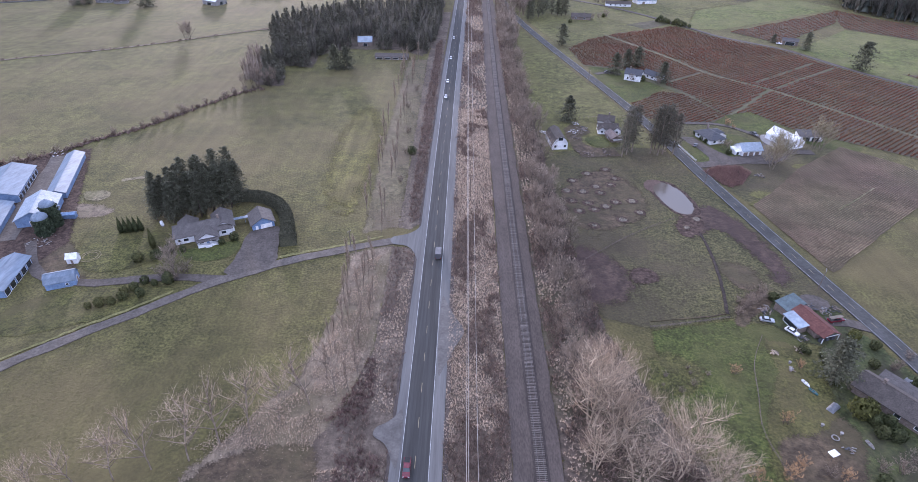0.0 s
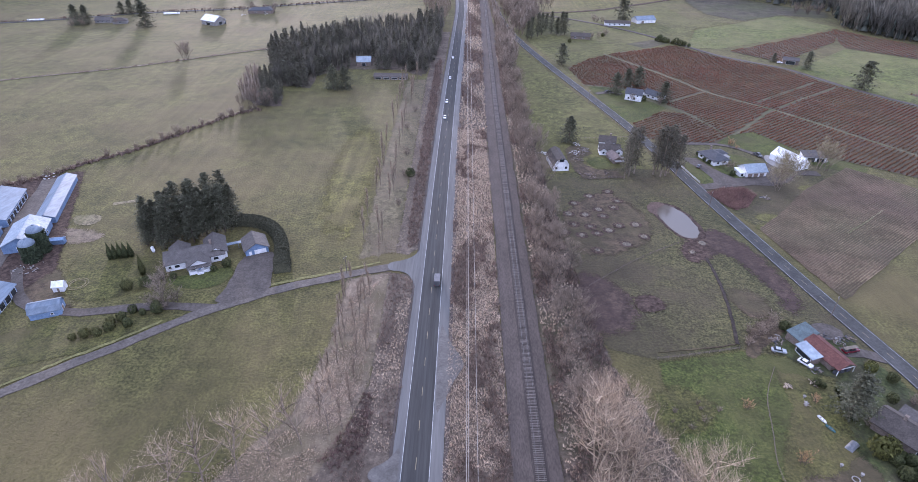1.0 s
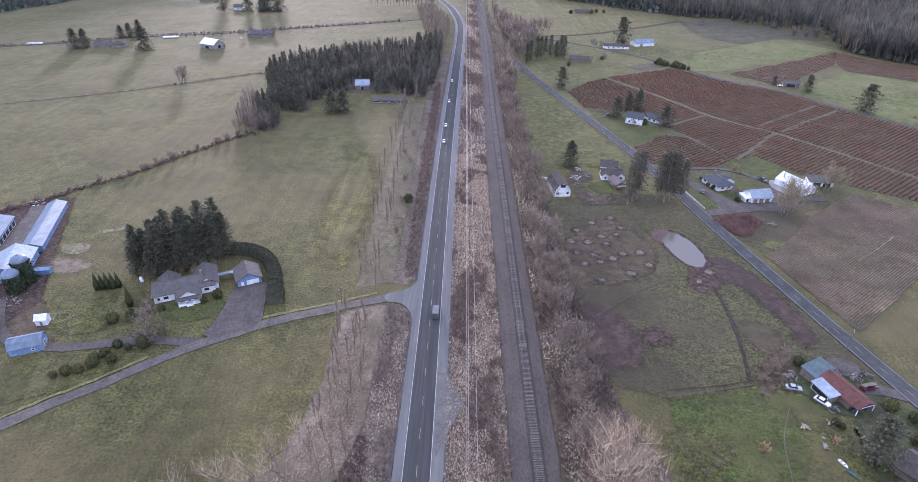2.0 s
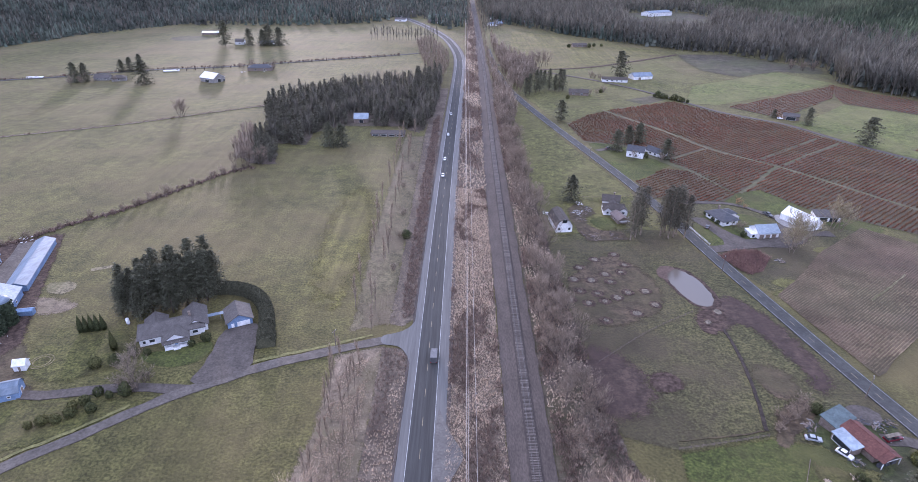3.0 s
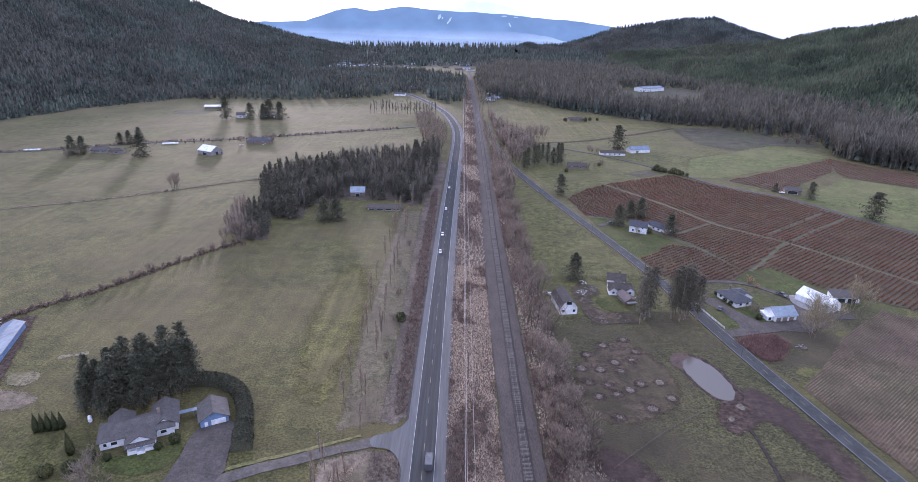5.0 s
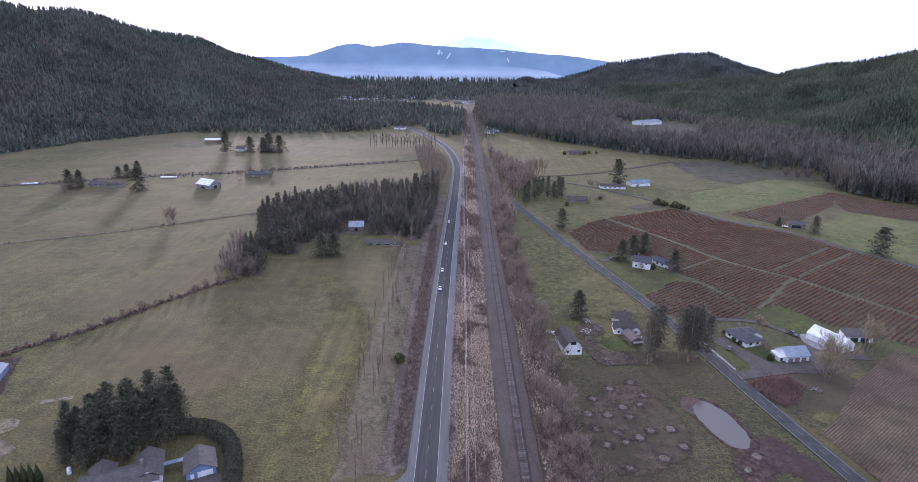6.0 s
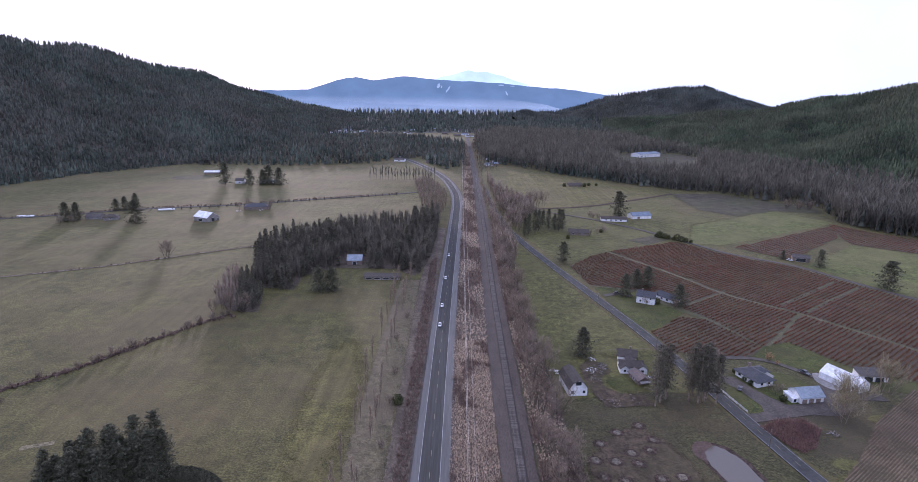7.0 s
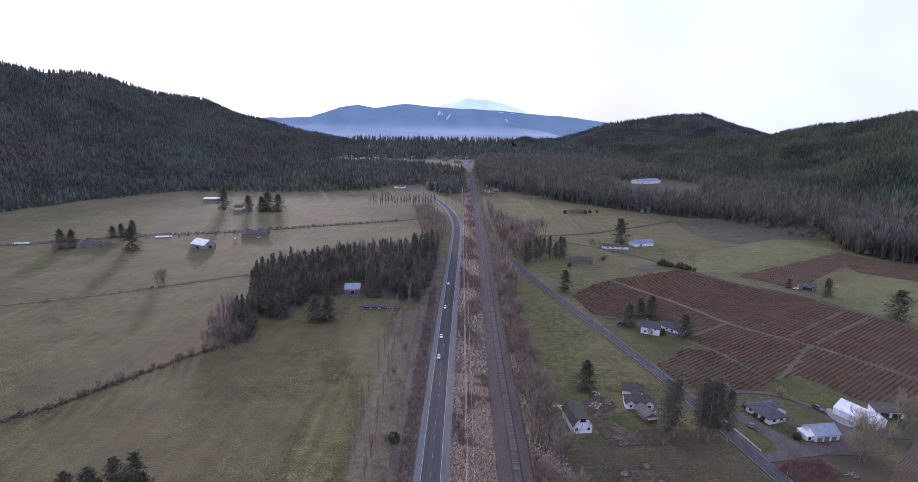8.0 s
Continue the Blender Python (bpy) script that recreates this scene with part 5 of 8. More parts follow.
HEDGEROW = [brush(500 + s, 16, 0.6, 0.07, 0.4, 0.3) for s in range(4)]
c2, n2, u2 = along([(-700, 482), (-450, 572), (-391, 599), (-335, 636), (-247, 660), (-176, 699), (-68, 750)], 1.6)
strew("hedgerow", HEDGEROW, np.column_stack([c2 + rngw.normal(0, 1.0, c2.shape), np.zeros(len(c2))]), (1.5, 3.2), M["bramble"], rngw, "dark low hedge along the far lane", "hedge")
c2, n2, u2 = along([(-430, 320), (-313, 388), (-282, 403), (-248, 420), (-215, 444), (-174, 474), (-150, 490)], 1.2)
strew("hedgerow", HEDGEROW, np.column_stack([c2 + rngw.normal(0, 0.7, c2.shape), np.zeros(len(c2))]), (0.8, 2.0), M["bramble"], rngw, "rank weeds along the meadow ditch", "weeds")
c2, n2, u2 = along([(-240, 205), (-211, 216), (-194, 226), (-184, 244), (-168, 258), (-158, 275), (-146, 294), (-131, 320), (-118, 330)], 0.5)
strew("hedgerow", HEDGEROW, np.column_stack([c2 + rngw.normal(0, 1.6, c2.shape), np.zeros(len(c2))]), (0.7, 2.4), M["bramble"], rngw, "brambly field boundary of brown scrub", "hedge")

# ---------------------------------------------------------------- buildings
def extrude(profile, x0, x1):
    """A closed prism from a (y, z) outline."""
    bm = bmesh.new()
    a, b = [bm.verts.new((x0, y, z)) for y, z in profile], [bm.verts.new((x1, y, z)) for y, z in profile]
    bm.faces.new(a), bm.faces.new(b[::-1])
    for i in range(len(a)):
        j = (i + 1) % len(a)
        bm.faces.new((a[i], b[i], b[j], a[j]))
    bmesh.ops.recalc_face_normals(bm, faces=bm.faces[:])
    return bm


def roof_slab(line, x0, x1, thick=0.2):
    """A roof along x from a (y, z) line, eave to eave."""
    up = [(y, z + thick) for y, z in line]
    return extrude(line + up[::-1], x0, x1)


def hip_slab(L, W, z, h, over=0.5, thick=0.2, run=None):
    bm = bmesh.new()
    a, b = L / 2 + over, W / 2 + over
    run = min(a, b if run is None else run)
    low = [bm.verts.new(p) for p in ((-a, -b, z), (a, -b, z), (a, b, z), (-a, b, z))]
    top = [bm.verts.new(p) for p in ((-a, -b, z + thick), (a, -b, z + thick), (a, b, z + thick), (-a, b, z + thick))]
    r = [bm.verts.new((-a + run, 0, z + h + thick)), bm.verts.new((a - run + 0.01, 0, z + h + thick))]
    bm.faces.new(low[::-1])
    for i in range(4):
        j = (i + 1) % 4
        bm.faces.new((low[i], low[j], top[j], top[i]))
    bm.faces.new((top[0], top[1], r[1], r[0])), bm.faces.new((top[2], top[3], r[0], r[1]))
    bm.faces.new((top[1], top[2], r[1])), bm.faces.new((top[3], top[0], r[0]))
    bmesh.ops.recalc_face_normals(bm, faces=bm.faces[:])
    return bm


def opening(parent, side, at, z, w, h, L, W, kind="window", frame_mat=None, fill=None):
    """A window or door set on one side of a house: a frame standing proud, with its pane or leaf."""
    frame_mat, fill = frame_mat or M["white"], fill or M["glass"]
    sx, sy, turn = {"front": (at, -W / 2, 0), "back": (at, W / 2, 180), "right": (L / 2, at, 90), "left": (-L / 2, at, -90)}[side]
    root = part(kind, boxes((-w / 2, 0, h / 2, 0.12, 0.16, h), (w / 2, 0, h / 2, 0.12, 0.16, h), (0, 0, h, w + 0.12, 0.16, 0.12), (0, -0.02, 0, w + 0.2, 0.2, 0.10)), frame_mat, parent)
    root.matrix_basis = pose(sx, sy, z, 0, 0, turn)
    part("pane" if kind == "window" else "door_leaf", boxes((0, -0.01, h / 2, w - 0.1, 0.08, h - 0.1)), fill, root)
    return root


def building(name, label, category, x, y, turn, L, W, wall, roof, walls, roofing, style="gable", over=0.5, openings=(), group="", thick=0.2, chimney=None, parent=None):
    """A building with walls, a roof with overhanging eaves, and its openings: (side, at, z, w, h, kind)."""
    at = pose(x, y, 0, 0, 0, turn)
    if parent is None:
        root = thing(name, None, label, category, group, at=at)
    else:
        root = part(name, boxes((0, 0, 0.1, L * 0.98, W * 0.98, 0.2)), M["concrete"], parent)
        root.matrix_basis = at
    b = W / 2
    if style == "gable":
        outline, line = [(-b, 0), (b, 0), (b, wall), (0, wall + roof), (-b, wall)], None
        k = roof / b
        line = [(-b - over, wall - over * k), (0, wall + roof), (b + over, wall - over * k)]
    elif style == "gambrel":
        outline = [(-b, 0), (b, 0), (b, wall), (b * 0.62, wall + roof * 0.66), (0, wall + roof), (-b * 0.62, wall + roof * 0.66), (-b, wall)]
        line = [(-b - over * 0.6, wall - over), (-b * 0.62, wall + roof * 0.66), (0, wall + roof), (b * 0.62, wall + roof * 0.66), (b + over * 0.6, wall - over)]
    elif style == "shed":
        outline, line = [(-b, 0), (b, 0), (b, wall + roof), (-b, wall)], None
        k = roof / W
        line = [(-b - over, wall - over * k), (b + over, wall + roof + over * k)]
    elif style == "hoop":
        arc = [(b * math.cos(math.pi * t / 10), wall + roof * math.sin(math.pi * t / 10)) for t in range(11)]
        outline, line = [(-b, 0), (b, 0)] + arc, [(y_ * 1.02, z_ + 0.02) for y_, z_ in arc]
    else:
        outline = [(-b, 0), (b, 0), (b, wall), (-b, wall)]
    part("wall", extrude(outline, -L / 2, L / 2), walls, root)
    if style == "hip":
        part("roof", hip_slab(L, W, wall, roof, over, thick), roofing, root)
    else:
        top = part("roof", roof_slab(line, -L / 2 - over, L / 2 + over, thick), roofing, root)
        if style in ("gable", "gambrel"):
            part("ridge_cap", boxes((0, 0, wall + roof + thick, L + 2 * over, 0.3, 0.08)), roofing, top)
    for side, q, z, w, h, kind in openings:
        opening(root, side, q, z, w, h, L, W, kind, fill=M["glass"] if kind == "window" else M["board"])
    if chimney:
        ch = part("chimney", boxes((*chimney, wall + roof + 0.2, 0.8, 0.8, 2.2), (*chimney, wall + roof + 1.35, 1.0, 1.0, 0.15)), M["board"], root)
    return root


T = 25      # heading of the ranch house
ranch = building("house", "long white ranch house with grey shingle roof and porch", "house", -90, 158.5, T, 21, 9.5, 2.9, 2.6, M["white"], M["shingle"], "hip", 0.7,
                 [("front", -6.5, 1.0, 1.8, 1.2, "window"), ("front", -9, 1.0, 1.0, 1.2, "window"), ("front", 7.5, 1.0, 1.8, 1.2, "window"), ("left", 0, 1.0, 1.6, 1.2, "window"), ("right", -2, 1.0, 1.4, 1.2, "window")], chimney=(6.5, 1.0))
porch = building("porch_wing", "", "", 1.2, -6.2, 90, 5.4, 8.0, 2.8, 2.3, M["white"], M["shingle"], "gable", 0.6, [], parent=ranch)
part("porch_floor", boxes((-3.6, 0, 0.35, 1.9, 7.6, 0.5), (-4.9, 0, 0.2, 0.8, 2.2, 0.35)), M["white"], porch)
for k in (-3.6, -1.2, 1.2, 3.6):
    part("porch_post", boxes((-4.3, k, 1.6, 0.18, 0.18, 2.6)), M["white"], porch)
for k in (-2.4, 2.4):
    part("porch_rail", boxes((-4.35, k, 0.95, 0.08, 2.3, 0.62)), M["white"], porch)
part("porch_awning", extrude([(-4.2, 2.7), (4.2, 2.7), (4.2, 2.9), (-4.2, 2.9)], -5.0, -2.6), M["shingle"], porch)
opening(porch, "left", 0, 0.5, 1.1, 2.0, 5.4, 8.0, "door", fill=M["bluewhite"])
opening(porch, "left", -2.3, 1.0, 1.6, 1.2, 5.4, 8.0)
opening(porch, "left", 2.3, 1.0, 1.6, 1.2, 5.4, 8.0)
building("cross_wing", "", "", 8.0, 3.0, 90, 12, 7.5, 2.9, 2.4, M["white"], M["shingle"], "gable", 0.6, [("left", 0, 1.0, 1.4, 1.2, "window")], parent=ranch)
building("rear_wing", "", "", -5.0, 4.0, 90, 8, 7.0, 2.9, 2.2, M["white"], M["shingle"], "gable", 0.6, [], parent=ranch)
part("breezeway_roof", boxes((14.0, 2.0, 2.7, 7.5, 1.8, 0.2), (12.0, 2.0, 1.3, 0.15, 0.15, 2.6), (16.5, 2.0, 1.3, 0.15, 0.15, 2.6)), M["metal"], ranch, "pale breezeway roof")

gar = building("garage", "pale blue gabled garage with grey shingle roof", "garage", -69, 167, T + 92, 9.6, 8.8, 2.8, 2.6, M["bluewhite"], M["shingle"], "gable", 0.6, [("left", 2.6, 0.0, 0.9, 2.0, "door"), ("left", -1.2, 0.05, 4.4, 2.2, "door")])
for o in gar.children:
    for q in o.children:
        if q.name.startswith("door_leaf"):
            q.data.materials[0] = M["white"]

tank = thing("fuel_tank", None, "white horizontal fuel tank on two stands", "tank", at=pose(-109, 163.5, 0, 0, 0, 126))
part("barrel", drum(0.65, 0.65, 2.6, (0, 0, 1.25), 14, "x"), M["white"], tank)
for k in (-0.8, 0.8):
    part("stand", boxes((k, 0, 0.35, 0.2, 1.0, 0.7)), M["concrete"], tank)
building("shed", "small white garden shed with a pitched roof", "shed", -130.8, 138, 12, 3.6, 3.2, 2.3, 1.3, M["white"], M["white"], "gable", 0.25, [("front", 0, 0, 0.9, 1.8, "door")])
building("shed", "blue-grey barn-roofed shed with a pale metal roof", "shed", -127.2, 125, 22, 9.4, 6.0, 2.6, 2.2, M["bluewhite"], M["metal"], "gambrel", 0.3, [("right", 0, 0, 1.8, 2.1, "door"), ("front", 2, 0.9, 0.9, 0.8, "window")])

# farm sheds and silos
# open bays, not glazed: dark panes stand for the shade inside
bays = [("front", -12 + 4 * k, 0.2, 3.0, 2.4, "window") for k in range(7)]
building("barn", "long low barn with a pale blue-white metal roof", "barn", -171.5, 203.5, 109.5, 43, 7.6, 2.8, 1.6, M["bluewhite"], M["metal"], "gable", 0.4, [("left", 0, 0, 2.6, 2.2, "door")], group="farm barns")
building("barn", "wide barn with a pale blue metal roof and open bays", "barn", -191.5, 191, 109, 29, 17, 3.8, 2.8, M["bluewhite"], M["metal"], "gable", 0.6, bays, group="farm barns")
building("barn", "white-roofed barn beside the silos", "barn", -163.5, 170.5, 110, 19, 13, 3.6, 3.0, M["bluewhite"], M["paleroof"], "gable", 0.5, [("left", 0, 0, 3.0, 2.6, "door"), ("front", 2, 1, 1.2, 1.0, "window")], group="farm barns")
building("lean_to", "small metal-roofed passage beside the silos", "shed", -152, 168, 12, 9, 2.4, 2.0, 0.5, M["bluewhite"], M["bluemetal"], "gable", 0.2)
# its open front is five dark panes in place of inner shade
building("barn", "open-fronted machine shed with a pale metal roof", "barn", -148, 125.5, 100, 20, 9, 3.2, 1.8, M["bluewhite"], M["metal"], "gable", 0.6, [("front", -8 + 4 * k, 0.0, 3.0, 2.6, "window") for k in range(5)], group="farm barns")
building("barn", "low barn with a pale metal roof below the yard", "barn", -178.5, 161.5, 110, 26, 11, 2.8, 2.0, M["bluewhite"], M["metal"], "gable", 0.5, group="farm barns")
road("yard_track", [(-166, 150), (-172, 172), (-180, 200), (-188, 226)], 9.0, 0.02, M["lanegravel"], "worn gravel track between the barns", "track", ragged=0.5, seed=31)
for k in range(2):
    part("feed_kerb", boxes((-176 + 4.0 * k, 200, 0.5, 0.35, 36, 0.5, 19.5)), M["concrete"], thing("feed_kerb", None, "low concrete feeding kerb in the farmyard", "kerb"))


def silo(x, y, r, h, label):
    root = thing("silo", None, label, "silo", "silos", at=pose(x, y, 0))
    part("shaft", drum(r, r, h, (0, 0, h / 2), 20), M["ivy"], root)
    rng = np.random.default_rng(int(h * 10))
    vs, fs = [], []
    for k in range(900):
        a, z = rng.uniform(0, 6.28), rng.uniform(0, h * 0.97) ** 1.0
        p, s = np.array((math.cos(a) * (r + 0.15), math.sin(a) * (r + 0.15), z)), rng.normal(0, 0.38, (2, 3))
        m = len(vs)
        vs += [tuple(p + s[0]), tuple(p + s[1]), tuple(p - s[0] * 0.6 - s[1] * 0.5)]
        fs.append((m, m + 1, m + 2))
    part("ivy", mesh("ivy", vs, fs, M["ivy"]), None, root, "dark ivy cladding")
    bm = bmesh.new()
    bmesh.ops.create_uvsphere(bm, u_segments=20, v_segments=10, radius=r * 1.05)
    bmesh.ops.delete(bm, geom=[v for v in bm.verts if v.co.z < -0.01], context="VERTS")
    bmesh.ops.transform(bm, matrix=Matrix.Translation((0, 0, h)) @ Matrix.Diagonal((1, 1, 0.75, 1)), verts=bm.verts[:])
    dome = part("dome", bm, M["metal"], root, "domed pale metal cap")
    part("vent", drum(0.4, 0.3, 0.5, (0, 0, h + r * 0.8), 10), M["metal"], dome)


silo(-152.3, 156, 2.8, 7.6, "ivy-covered silo with a domed pale cap")
silo(-152.6, 162.5, 2.8, 9.8, "taller ivy-covered silo with a domed cap")

# the white barn and the rambling house beyond the pasture
building("barn", "white gambrel barn with a dark brown roof", "barn", 64.5, 252, 97, 15, 8.2, 3.6, 3.7, M["white"], M["brownroof"], "gambrel", 0.5,
         [("left", -2.6, 1.2, 1.3, 1.4, "window"), ("left", 2.6, 1.2, 1.3, 1.4, "window"), ("left", 0, 5.0, 2.6, 1.8, "window"), ("front", -5, 1.4, 1.0, 1.2, "window"), ("front", 3, 1.4, 1.0, 1.2, "window")])
old = building("house", "rambling old house of small brown roofs and pale walls", "house", 95.6, 270.4, -4, 11, 6.2, 2.7, 1.9, M["white"], M["brownroof"], "gable", 0.5, [("front", 1.2, 1.0, 1.0, 1.2, "window")])
building("upper_wing", "", "", 0.6, 11.4, -9, 9.0, 7.0, 2.7, 2.2, M["white"], M["brownroof"], "gable", 0.5, [("left", 0, 1.0, 1.2, 1.2, "window"), ("front", 0, 1.0, 1.4, 1.2, "window")], parent=old, chimney=(1.5, 0.6))
building("link", "", "", 1.0, 5.4, 90, 5.4, 4.0, 2.4, 1.0, M["white"], M["brownroof"], "gable", 0.3, [], parent=old)
building("gable_wing", "", "", -3.6, -2.8, 90, 4.4, 4.2, 2.5, 1.6, M["white"], M["brownroof"], "gable", 0.4, [("left", 0, 0.9, 1.2, 1.2, "window")], parent=old)
building("gable_wing", "", "", 4.6, -2.6, 90, 4.4, 4.4, 2.5, 1.7, M["white"], M["brownroof"], "gable", 0.4, [("left", 0, 0.9, 1.4, 1.2, "window")], parent=old)
low = building("low_wing", "", "", 1.6, -10.6, -74, 9.0, 5.4, 2.2, 1.5, M["board"], M["pinkroof"], "gable", 0.5, [("front", 0, 0.9, 1.6, 1.0, "window")], parent=old)
part("porch_roof", boxes((5.9, 0, 2.0, 2.0, 5.2, 0.12)), M["concrete"], low)

# the grey-roofed house, the sheds and the tent shed beside the country road
gh = building("house", "house with a dark grey hip roof and pale walls", "house", 150.2, 261.2, -72, 13.2, 9.0, 2.7, 2.7, M["white"], M["darkshingle"], "hip", 0.9, [("front", -4, 1, 1.6, 1.2, "window"), ("front", 0, 0.1, 1.0, 2.0, "door"), ("front", 3.4, 1, 2.0, 1.2, "window"), ("right", -2, 1, 1.6, 1.2, "window"), ("right", 2, 1, 1.6, 1.2, "window")], chimney=(-4.0, 0.6))
building("back_wing", "", "", -3.4, 6.2, 0, 6.0, 6.0, 2.6, 1.5, M["white"], M["darkshingle"], "hip", 0.6, [], parent=gh)
building("back_porch", "", "", 1.6, 5.8, 0, 4.4, 3.0, 2.3, 0.4, M["white"], M["concrete"], "shed", 0.3, [], parent=gh)
building("shed", "white workshop with a pale blue-grey metal roof", "shed", 164.6, 245.2, 8, 10.8, 8.4, 3.0, 2.5, M["white"], M["paleroof"], "gable", 0.5, [("front", -3.6, 0, 2.4, 2.2, "door"), ("front", -0.4, 0, 2.4, 2.2, "door"), ("front", 2.8, 0, 2.4, 2.2, "door"), ("left", 1.5, 1.0, 1.4, 1.2, "window"), ("left", -1.5, 0, 1.0, 2.0, "door")])
building("lean_to", "low white lean-to beside the workshop", "shed", 157.6, 244.2, 8, 2.8, 5.6, 2.0, 0.5, M["white"], M["white"], "shed", 0.2, [("front", 0, 0.2, 1.4, 1.6, "window")])
building("tent_shed", "large white fabric tent shed", "shed", 189.9, 258.4, -66, 17, 9.5, 3.4, 3.2, M["fabric"], M["fabric"], "gable", 0.15, [], thick=0.08)
# two dark panes give the shaded inside of the open shed
building("shed", "open pole shed with a pale roof", "shed", 206, 264, -4, 12.5, 6, 2.8, 1.2, M["white"], M["shingle"], "shed", 0.4, [("front", -2.5, 0, 4, 2.4, "window"), ("front", 2.5, 0, 4, 2.4, "window")])

# the red-roofed house and its neighbours
red = building("house", "low house with a long rust-red roof", "house", 130.8, 110.2, -72, 11, 6.6, 2.6, 1.7, M["board"], M["rust"], "gable", 0.6, [("right", 0, 0.9, 1.6, 1.2, "window"), ("front", -4, 0.9, 1.2, 1.2, "window")])
part("porch_roof", roof_slab([(-3.6, 2.4), (0, 4.25), (3.6, 2.4)], 5.9, 8.2, 0.16), M["rust"], red)
for k in (-3.2, 3.2):
    part("porch_post", boxes((7.9, k, 1.25, 0.16, 0.16, 2.5)), M["white"], red)
part("porch_beam", boxes((7.9, 0, 2.5, 0.14, 6.5, 0.16)), M["white"], red)
for k, h in ((-2.6, 1.1), (-0.4, 0.8), (1.9, 1.3)):
    part("stored_box", boxes((7.0, k, h / 2, 1.0, 1.5, h), bevel=0.04), M["darkshingle"], red)
building("lean_to", "pale metal lean-to beside the red roof", "shed", 125.2, 110, -76, 7.0, 3.2, 2.3, 0.6, M["board"], M["paleroof"], "shed", 0.3, [("front", 0, 0.2, 6, 1.9, "window")])
building("shed", "shed with a pale grey-green metal roof", "shed", 127.3, 118.4, 28, 9, 4.8, 2.6, 0.7, M["board"], M["teal"], "shed", 0.4, [("front", 0, 0, 3, 2.2, "window")])
building("house", "brown-roofed house among garden trees", "house", 138.5, 75.5, -56, 22, 9, 3.0, 2.6, M["board"], M["brownroof"], "gable", 0.7, [("front", -5, 1, 1.6, 1.2, "window"), ("front", 1, 1, 1.6, 1.2, "window"), ("front", 6, 1, 1.2, 1.2, "window")], chimney=(-6, 0))
building("lean_to", "grey lean-to behind the brown house", "shed", 143.6, 81, -56, 14, 3.0, 2.4, 0.7, M["board"], M["shingle"], "shed", 0.3)

# the farmhouse among the berry rows
fh = building("house", "white farmhouse with a slate-grey roof", "house", 132.5, 362.5, -28, 11, 8.5, 4.6, 2.6, M["white"], M["darkshingle"], "gable", 0.5, [("front", -3, 1, 1.2, 1.4, "window"), ("front", 1, 1, 1.2, 1.4, "window"), ("front", 3, 3.2, 1.0, 1.0, "window")], chimney=(-3, 0))
building("wing", "", "", 11.5, 10.0, -28, 13, 7.5, 2.8, 2.0, M["white"], M["darkshingle"], "gable", 0.5, [("front", -2, 1, 1.6, 1.2, "window"), ("front", 2, 1, 1.6, 1.2, "window")], parent=fh)
# farther houses and barns on the valley floor
building("shed", "grey pole barn beside the berry field", "shed", 288, 462, -22, 12, 7, 3.4, 1.6, M["board"], M["shingle"], "gable", 0.5, [("front", 0, 0, 7, 2.8, "window")])
building("house", "low house with a dark roof among bare trees", "house", 125, 541, -8, 18, 9, 2.8, 2.4, M["board"], M["brownroof"], "gable", 0.5, [("front", -5, 1, 1.8, 1.2, "window"), ("front", 3, 1, 1.8, 1.2, "window")], chimney=(3, 0))
building("barn", "long barn with a pale blue metal roof", "barn", 206, 620, 14, 22, 12, 3.6, 2.8, M["white"], M["metal"], "gable", 0.5, [("front", -4, 0, 3, 2.6, "door")])
building("house", "long white bungalow behind the lane", "house", 174, 603, -6, 26, 8, 2.8, 1.8, M["white"], M["brownroof"], "gable", 0.5, [("front", -8 + 5 * k, 1, 1.6, 1.2, "window") for k in range(4)])
# the glint of the sun on this roof is painted as white
building("barn", "barn with wide lean-to roofs, white for the sun glint", "barn", -242, 580, -28, 19, 14, 4.4, 4.2, M["concrete"], M["white"], "gable", 0.6, [("right", 0, 0, 4, 3.4, "window"), ("right", 6, 0, 2, 2.4, "window"), ("front", 0, 0, 6, 2.6, "window")])
building("house", "pale house beside dark garden trees", "house", -354, 580, 4, 15, 9, 2.8, 2.2, M["concrete"], M["shingle"], "gable", 0.5, [("front", -4 + 4 * k, 1, 1.8, 1.2, "window") for k in range(3)])
building("house", "second pale house at the meadow lane", "house", -336, 577, 20, 13, 9, 2.8, 2.4, M["concrete"], M["brownroof"], "hip", 0.5, [("front", 0, 1, 1.8, 1.2, "window")])
building("house", "grey house behind hedges at the meadow lane", "house", -212, 640, 6, 26, 11, 3.2, 2.8, M["board"], M["darkshingle"], "hip", 0.5, [("front", -5, 1, 1.8, 1.2, "window"), ("front", 5, 1, 1.8, 1.2, "window")])
building("greenhouse", "long low white greenhouse in the meadow", "greenhouse", -306, 627, 16, 16, 3.0, 0.6, 0.8, M["fabric"], M["fabric"], "hoop", 0.02, thick=0.05)
building("greenhouse", "long low white greenhouse beside the lane", "greenhouse", -427, 584, 14, 15, 3.0, 0.6, 0.8, M["fabric"], M["fabric"], "hoop", 0.02, thick=0.05)
building("barn", "far long barn with a white roof", "barn", -374, 908, 6, 24, 9, 3.0, 2.0, M["board"], M["white"], "gable", 0.5)
